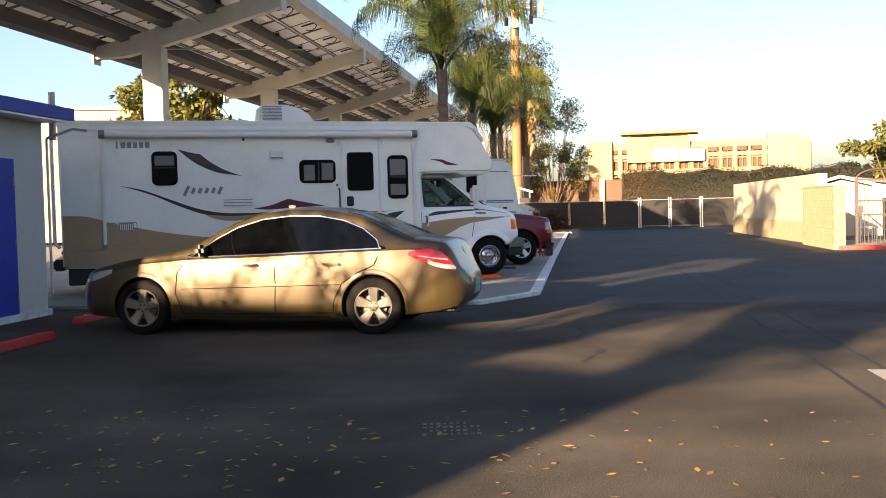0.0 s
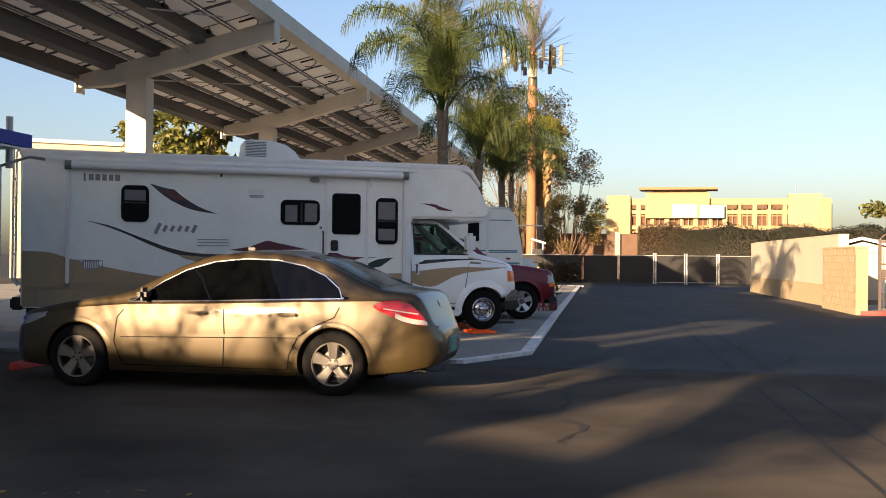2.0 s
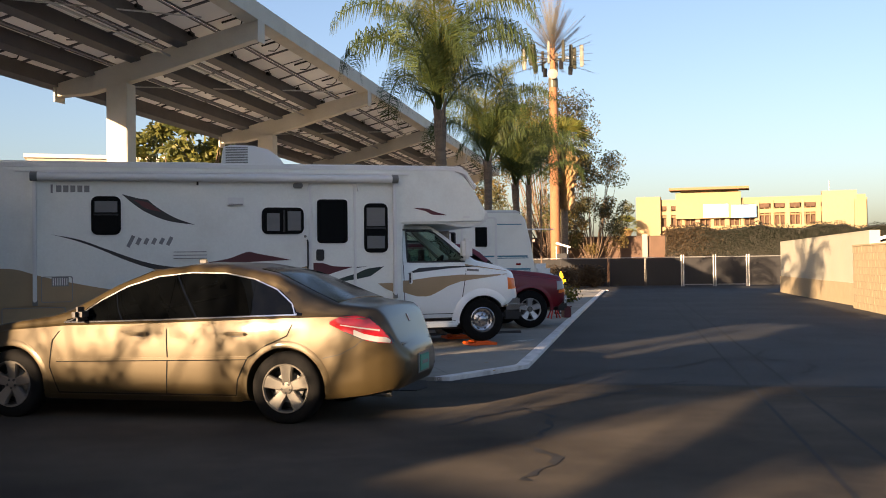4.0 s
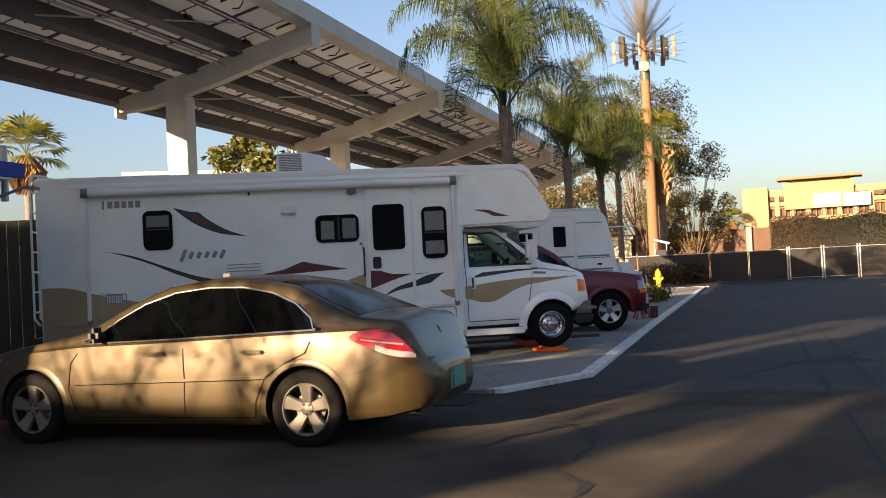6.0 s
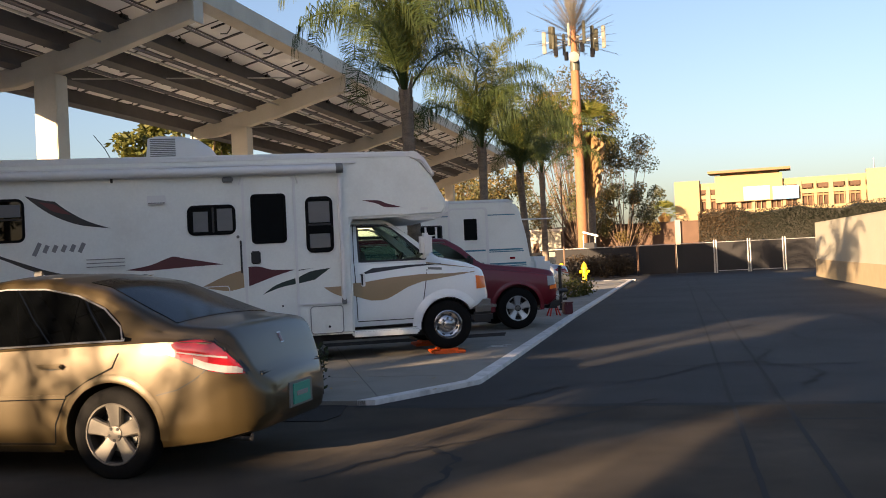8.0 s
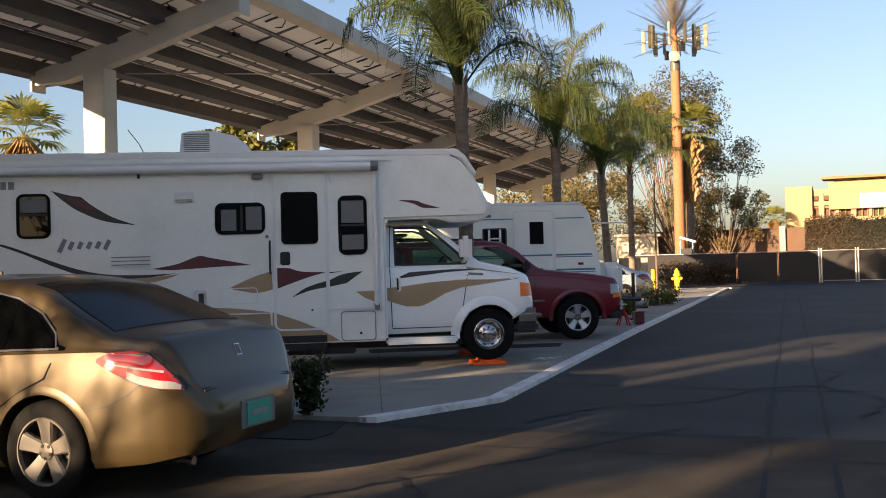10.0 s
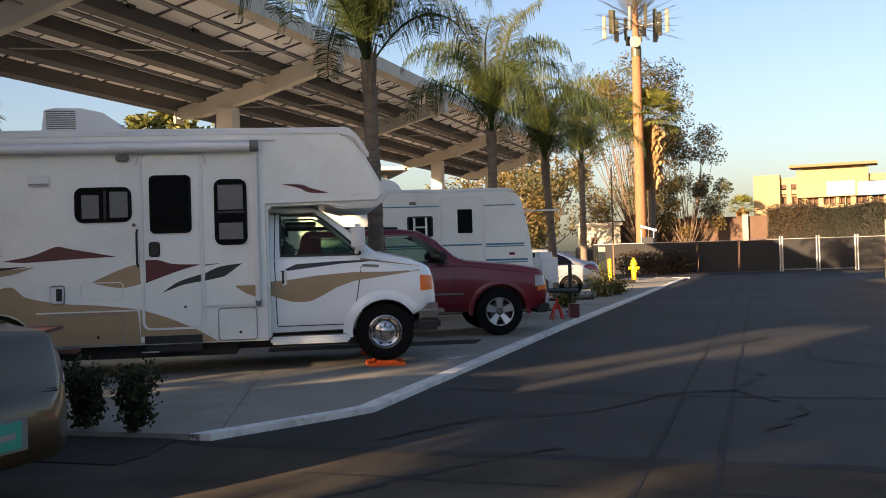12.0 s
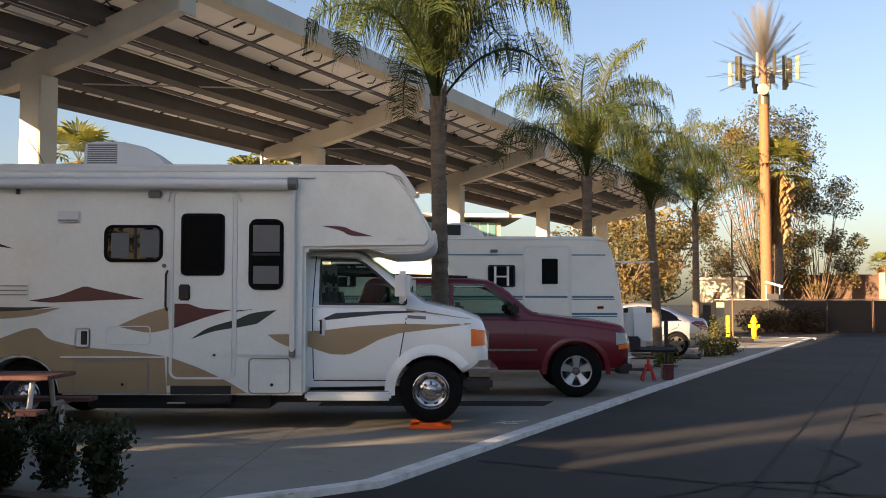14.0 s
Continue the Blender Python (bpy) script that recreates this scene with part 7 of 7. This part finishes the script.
for x in (5.6, 7.55):
    part("gate_rail", rod(bmesh.new(), (x - 0.85, -0.04, 0.12), (x + 0.85, -0.04, 0.12), 0.022), M["galv"], fence)
rnd = random.Random(8)
for i, (d0, s0, r0) in enumerate(((-1.9, 49.3, 1.3), (-3.4, 49.0, 1.2), (-0.9, 49.8, 0.9))):
    p = L(s0, d0)
    bt = thing("dry_bush", "brown dry bush leaning on the fence", "bush", Matrix.Translation(p))
    r_ = np.random.default_rng(60 + i)
    leaves("foliage", blob(r_, 1500, (0, 0, 0.75), (r0, 0.7, 0.75)), 0.16, M["dry"], bt, r_)
    bm = bmesh.new()
    for k in range(6):
        limb(bm, [Vector((0, 0, 0)), Vector((math.cos(k) * r0 * 0.6, math.sin(k) * 0.4, 1.0))], 0.03, 0.01, 5)
    part("stems", bm, M["bark2"], bt)

# ---- tall hedge and brick wall behind the fence ----
hd = thing("hedge", "tall clipped dark green hedge, browned at one end", "hedge", Matrix.Translation(L(64, 0)) @ pose(0, 0, 0, 0, 0, LANE_TURN))
rows = []
bm = bmesh.new()
xs_h = np.linspace(4, 60, 57)
for x in xs_h:
    top = 4.15 + 0.16 * math.sin(x * 1.3) + 0.1 * math.sin(x * 3.1)
    rows.append([bm.verts.new((float(x), y, z)) for y, z in ((-0.8, 0), (-0.85, top * 0.5), (-0.7, top - 0.2), (0.5, top - 0.1), (0.8, 0))])
for p, q in zip(rows[:-1], rows[1:]):
    for i in range(4):
        bm.faces.new((p[i], p[i + 1], q[i + 1], q[i]))
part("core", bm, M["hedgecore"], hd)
r_ = np.random.default_rng(70)
n = 110000
x = r_.uniform(4, 60, n)
top = 4.15 + 0.16 * np.sin(x * 1.3) + 0.1 * np.sin(x * 3.1)
z = r_.uniform(0, 1, n) ** 0.75 * (top + 0.1)
y = np.where(z > top - 0.15, r_.uniform(-0.9, 0.6, n), -0.85 + r_.normal(0, 0.12, n))
P = np.stack([x, y, z], 1)
dry = x + r_.normal(0, 1.2, n) < 6.5
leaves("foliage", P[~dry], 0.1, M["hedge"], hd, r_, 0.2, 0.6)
leaves("dry_foliage", P[dry], 0.14, M["dry"], hd, r_, 0.2, 0.6)
bw = thing("brick_wall", "low red-brown brick wall behind the trees", "wall", Matrix.Translation(L(66, 0)) @ pose(0, 0, 0, 0, 0, LANE_TURN), kind="structure")
part("wall", B((-1.5, 0, 1.75), (13, 0.3, 3.5)), M["brick"], bw)
part("coping", B((-1.5, 0, 3.54), (13, 0.4, 0.1), 0.02), M["brick"], bw)
for x in (-7.5, 2.5, 4.9):
    part("pier", B((x, -0.2, 1.85), (0.4, 0.4, 3.7)), M["concrete"], bw)

# ---- cream booth and equipment by the mast ----
bo_ = thing("booth", "small cream flat-roofed equipment building behind the fence", "building", Matrix.Translation((17.5, 56.3, -0.18)) @ pose(0, 0, 0, 0, 0, -14))
part("wall", B((1.45, 1.5, 1.6), (2.9, 3.0, 3.2)), M["cream"], bo_)
part("roof", B((1.45, 1.5, 3.3), (3.2, 3.3, 0.2), 0.03), M["steel"], bo_)
part("door", B((1.05, -0.01, 1.2), (0.4, 0.06, 2.4)), M["fardark"], bo_)
for x in (0.4, 2.4):
    part("lamp", rod(bmesh.new(), (x, -0.1, 3.4), (x, -0.1, 3.75), 0.09), M["dish"], bo_)
eq = thing("equipment_cabinet", "grey metal cabinet with canopy beside the mast", "cabinet", Matrix.Translation((19.4, 47.2, -0.18)) @ pose(0, 0, 0, 0, 0, -20))
part("body", B((0, 0, 1.1), (0.7, 0.5, 2.2), 0.02), M["plastic"], eq)
part("hood", B((0.1, -0.1, 2.75), (1.0, 0.8, 0.12), 0.02, Matrix.Rotation(0.3, 3, "Y")), M["trim"], eq)
for x in (-0.35, 0.4):
    part("post", rod(bmesh.new(), (x, 0, 0), (x, 0, 2.7), 0.04), M["galv"], eq)

# ---- telephone mast dressed as a palm ----
mast = thing("cell_tower", "brown bark-clad cell mast dressed as a palm with antennas", "mast", Matrix.Translation((19.65, 49.0, -0.18)))
part("pole", lathe([(0.36, 0), (0.34, 4), (0.31, 10), (0.28, 14.6), (0.2, 15.2), (0.16, 17.5)], 20, "z"), M["polebark"], mast, "brown imitation bark", smooth=60)
part("collar", rod(bmesh.new(), (0, 0, 13.7), (0, 0, 14.3), 0.33, n=16), M["panelgrey"], mast)
part("dish", lathe([(0.05, -0.62), (0.34, -0.56), (0.36, -0.46), (0.1, -0.42)], 20), M["dish"], mast, "round white dish", smooth=40).location = (-0.2, 0, 14.55)
rnd = random.Random(9)
for i in range(12):
    a = 2 * math.pi * i / 12
    r = 2.0 if i % 2 else 1.6
    p = Vector((math.cos(a) * r, math.sin(a) * r, 15.8 + rnd.uniform(-0.15, 0.15)))
    an = new("antenna")
    an.parent = mast
    part("panel", B(p, (0.26, 0.16, 1.5), 0.04, Matrix.Rotation(a, 3, "Z")), M["panelgrey"], an)
    part("bracket", rod(bmesh.new(), (0, 0, 15.6), p, 0.035), M["galv"], an)
    if i % 3 == 0:
        part("radio_unit", B(p * 0.8 + Vector((0, 0, 2.3)), (0.25, 0.2, 0.6), 0.02), M["plastic"], an)
for i in range(70):
    a, e = 2.4 * i, -0.25 + 1.75 * (i / 70)
    d_ = Vector((math.cos(a) * math.cos(e), math.sin(a) * math.cos(e), math.sin(e)))
    ln_ = rnd.uniform(2.5, 3.4)
    s_ = d_.cross(Vector((0, 0, 1))).normalized()
    b_ = Vector((0, 0, 15.6 + 1.4 * i / 70))
    vs, fs = [], []
    for k in range(37):
        q = k / 36
        for hand in (-1, 1):
            vs.append(tuple(b_ + d_ * ln_ * q + s_ * hand * 0.03 * (1.1 - q)))
        if k:
            fs.append((2 * k - 2, 2 * k - 1, 2 * k + 1, 2 * k))
    for k in range(6, 36, 2):
        q = k / 36
        for j, hand in ((0, -1), (1, 1)):
            vs.append(tuple(b_ + d_ * (ln_ * q + 0.5) + s_ * hand * 0.3 * (1.2 - q * 0.6)))
            fs.append((2 * k + j, 2 * k + 2 + j, len(vs) - 1))
    raw("fake_frond", vs, fs, M["fake"], mast)

# ---- cream wall, block wall and iron gate on the far side of the lane ----
def lane_frame(s, d):
    return Matrix.Translation(L(s, d)) @ pose(0, 0, 0, 0, 0, LANE_TURN)


cw = thing("wall_east", "long cream stucco garden wall with a darker plinth", "wall", lane_frame(13.5, 8.2), kind="structure")
part("wall", B((0.25, 12.85, 1.1), (0.3, 17.8, 2.28)), M["cream"], cw)
part("plinth", B((0.2, 12.85, 0.3), (0.3, 17.7, 0.75), 0.01), M["block"], cw)
part("coping", B((0.25, 12.85, 2.255), (0.32, 17.82, 0.04), 0.01), M["cream"], cw)
blk = thing("block_wall", "yellow concrete-block wall beside the iron gate", "wall", lane_frame(13.5, 7.75), kind="structure")
part("core", B((0.2, 1.75, 0.87), (0.308, 3.98, 1.74)), M["mortar"], blk)
bme = bpy.data.meshes.new("block")
tb_ = B((0, 0, 0), (0.316, 0.392, 0.192), 0.004)
tb_.to_mesh(bme), bme.materials.append(M["block"])
for r in range(9):
    for i in range(10):
        y = 0.0 + 0.4 * i - (0.0 if r % 2 else 0.2) + 0.2
        if -0.1 < y < 3.7:
            o = new("block", bme)
            o.parent, o.location = blk, (0.2, y, 0.1 + 0.2 * r)
part("coping", B((0.2, 1.75, 1.82), (0.36, 4.0, 0.05), 0.01), M["block"], blk)
gt = thing("iron_gate", "brown iron gate with an arched top and a white notice", "gate", Matrix.Translation((13.25, 5.9, 0)) @ pose(0, 0, 0, 0, 0, -31))
for x in (0, 1.35):
    part("post", B((x, 0, 1.0), (0.08, 0.08, 2.0)), M["iron"], gt)
part("arch", tube(bmesh.new(), [(1.35 / 2 - 0.675 * math.cos(a), 0, 1.98 + 0.28 * math.sin(a)) for a in np.linspace(0, math.pi, 12)], 0.03), M["iron"], gt)
for z in (0.12, 0.95, 1.35, 1.95):
    part("rail", B((0.675, 0, z), (1.3, 0.04, 0.05)), M["iron"], gt)
for i in range(12):
    part("bar", B((0.1 + 0.105 * i, 0, 1.03), (0.02, 0.02, 1.85)), M["iron"], gt)
part("brace", rod(bmesh.new(), (0.3, -0.02, 0.95), (0.9, -0.02, 0.4), 0.02), M["iron"], gt)
part("notice", B((0.72, -0.04, 1.62), (0.62, 0.012, 0.38), 0.004), M["sign"], gt, "white notice with grey lines")
for i in range(4):
    part("notice_line", B((0.68, -0.048, 1.73 - 0.07 * i), (0.45, 0.004, 0.02)), M["greyvinyl"], gt)
part("lock_box", B((0.1, -0.05, 1.1), (0.14, 0.06, 0.22), 0.01), M["iron"], gt)
rk = tagged(new("kerb"), "red-painted kerb before the iron gate", "kerb", kind="structure")
part("kerb_run", slab_poly([(12.4, 5.6), (13.4, 4.6), (16.5, 3.2), (20, 2.0), (20, 2.25), (16.6, 3.45), (13.55, 4.85), (12.6, 5.75)], -0.05, 0.1), M["redpaint"], rk)
part("walk", slab_poly([(12.6, 5.75), (13.55, 4.85), (16.6, 3.45), (20, 2.25), (24, 8), (15, 9), (13.2, 6.8)], -0.05, 0.094), M["concrete"], rk)
hs = thing("house", "low cream house with a grey gabled roof behind the wall", "house", Matrix.Translation((20.6, 15.8, -0.3)) @ pose(0, 0, 0, 0, 0, -38) @ Matrix.Scale(0.86, 4))
part("wall", B((0, 2.5, 1.2), (3.6, 5, 2.4)), M["cream"], hs)
part("roof", prism([(-2.3, 2.35), (0, 2.95), (4.5, 2.35), (4.5, 2.47), (0, 3.08), (-2.3, 2.47)], -0.4, 5.4), M["roofshingle"], hs)
part("gable", prism([(-1.8, 2.4), (0, 2.9), (1.8, 2.4)], -0.1, -0.02), M["cream"], hs)
part("bargeboard", prism([(-2.32, 2.35), (0, 2.97), (2.32, 2.35), (2.32, 2.48), (0, 3.1), (-2.32, 2.48)], -0.5, -0.4), M["trim"], hs)
pc = thing("patio_chair", "white patio chair seen through the gate", "chair", pose(15.4, 8.0, 0.094, 0, 0, 40))
part("seat", B((0, 0, 0.42), (0.5, 0.5, 0.05), 0.01), M["trim"], pc)
part("back", B((0, 0.24, 0.72), (0.5, 0.05, 0.55), 0.02), M["trim"], pc)
for x in (-0.22, 0.22):
    for y in (-0.22, 0.22):
        part("leg", rod(bmesh.new(), (x, y, 0), (x, y, 0.42), 0.018), M["trim"], pc)

# ---- far buildings ----
A0, A1 = Vector((80.2, 163.5, 0)), Vector((115.0, 142.5, 0))
ax = (A1 - A0).normalized()
fb = thing("apartment_building", "ochre four-storey apartment block under construction with open bays", "building", Matrix.Translation(A0) @ pose(0, 0, 0, 0, 0, math.degrees(math.atan2(ax.y, ax.x))))
LEN = (A1 - A0).length
# core in the dark brown that paints the shade inside the bays
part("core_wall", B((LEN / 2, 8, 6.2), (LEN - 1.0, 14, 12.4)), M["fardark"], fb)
for z in (1.0, 4.4, 7.6, 10.6, 12.6):
    part("spandrel", B((LEN / 2, 0.4, z), (LEN, 1.0, 0.75 if z < 12 else 1.2)), M["farwall"], fb)
nb_ = 15
for i in range(nb_ + 1):
    x = LEN * i / nb_
    part("pier", B((x, 0.35, 6.3), (0.5 if i % 2 else 0.8, 1.2, 12.6)), M["farwall2"] if i % 3 else M["farwall"], fb)
for i in range(nb_):
    x = LEN * (i + 0.5) / nb_
    for z in (2.7, 6.0, 9.1, 11.6):
        w_ = new("window")
        w_.parent = fb
        # panes carry the same painted shade
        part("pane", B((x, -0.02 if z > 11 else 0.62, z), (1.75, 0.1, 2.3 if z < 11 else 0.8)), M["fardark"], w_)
        part("frame", B((x, 0.5, z + 0.05), (0.1, 0.12, 1.9 if z < 11 else 0.8)), M["farwall2"], w_)
part("block_front", B((12.8, 0.2, 11.9), (12, 2.4, 5.0)), M["farwall"], fb)
part("block_roof", B((13.0, 0.0, 15.0), (14.6, 6, 0.45)), M["farroof"], fb, "brown overhanging roof slab")
part("block_neck", B((13.0, 1.0, 14.6), (10.6, 3.0, 0.8)), M["farwall"], fb)
part("end_block", B((1.6, 0.2, 6.9), (4.6, 2.2, 13.8)), M["farwall"], fb)
part("end_block", B((LEN - 4.5, 0.9, 6.9), (6, 2.4, 14.2)), M["farwall2"], fb)
part("end_block", B((LEN - 1.0, 0.0, 6.2), (2, 2.4, 12.2)), M["farwall"], fb)
for i in range(nb_ * 3):
    part("stud", B((LEN * (i + 0.5) / (nb_ * 3), 0.2, 5.6), (0.16, 0.25, 11.2)), M["farroof"] if i % 4 else M["farwall"], fb)
for z in (3.4, 6.7, 9.9):
    part("header", B((LEN / 2, 0.12, z), (LEN, 0.2, 0.3)), M["farroof"], fb)
part("banner", B((14.2, -1.12, 10.8), (4.6, 0.08, 2.5)), M["banner"], fb, "white banner")
part("banner", B((19.3, -1.12, 10.6), (4.5, 0.08, 2.4)), M["bannerblue"], fb, "blue banner")
part("scaffold_mast", rod(bmesh.new(), (LEN - 6, 3, 13), (LEN - 6, 3, 16), 0.12), M["galv"], fb)
wb = thing("office_building", "pale flat-roofed building far behind the motorhome", "building", Matrix.Translation((-13.0, 43.0, 0)) @ pose(0, 0, 0, 0, 0, 5))
part("wall", B((4, 4, 3.8), (9, 8, 7.6)), M["cream"], wb)
part("roof", B((4, 4, 7.7), (9.3, 8.3, 0.2)), M["steel"], wb)
tl = thing("office_building", "cream building with teal windows beyond the trailer", "building", Matrix.Translation((1.0, 50, 0)) @ pose(0, 0, 0, 0, 0, 5))
part("wall", B((0.3, 3, 3.2), (4.8, 6, 6.4)), M["cream"], tl)
part("eave", B((0.6, 2.6, 6.75), (6.6, 7.4, 0.22)), M["steel"], tl)
for i in range(4):
    w_ = new("window")
    w_.parent = tl
    part("pane", B((-1.4 + 1.1 * i, -0.02, 5.9), (0.95, 0.06, 1.0)), M["tealwin"], w_)
    part("frame", B((-1.4 + 1.1 * i, -0.04, 5.9), (0.06, 0.06, 1.0)), M["trim"], w_)
for i, (x, y, h, r, sd) in enumerate(((125, 150, 9, 5, 81), (138, 140, 8, 6, 82), (150, 138, 7, 6, 83), (118, 132, 8, 4, 84), (104, 138, 7.5, 4, 85), (70, 172, 7, 4, 86), (60, 110, 5, 4, 87), (95, 128, 7, 4, 88))):
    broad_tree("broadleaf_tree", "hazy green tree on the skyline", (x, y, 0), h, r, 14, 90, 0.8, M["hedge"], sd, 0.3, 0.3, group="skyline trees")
ho = thing("house", "distant pale low roof on the skyline", "house", pose(128, 118, 0, 0, 0, -35))
part("wall", B((0, 0, 3), (16, 8, 6)), M["cream"], ho)
part("roof", prism([(-9, 6), (0, 8), (9, 6)], -5, 5), M["roofshingle"], ho)
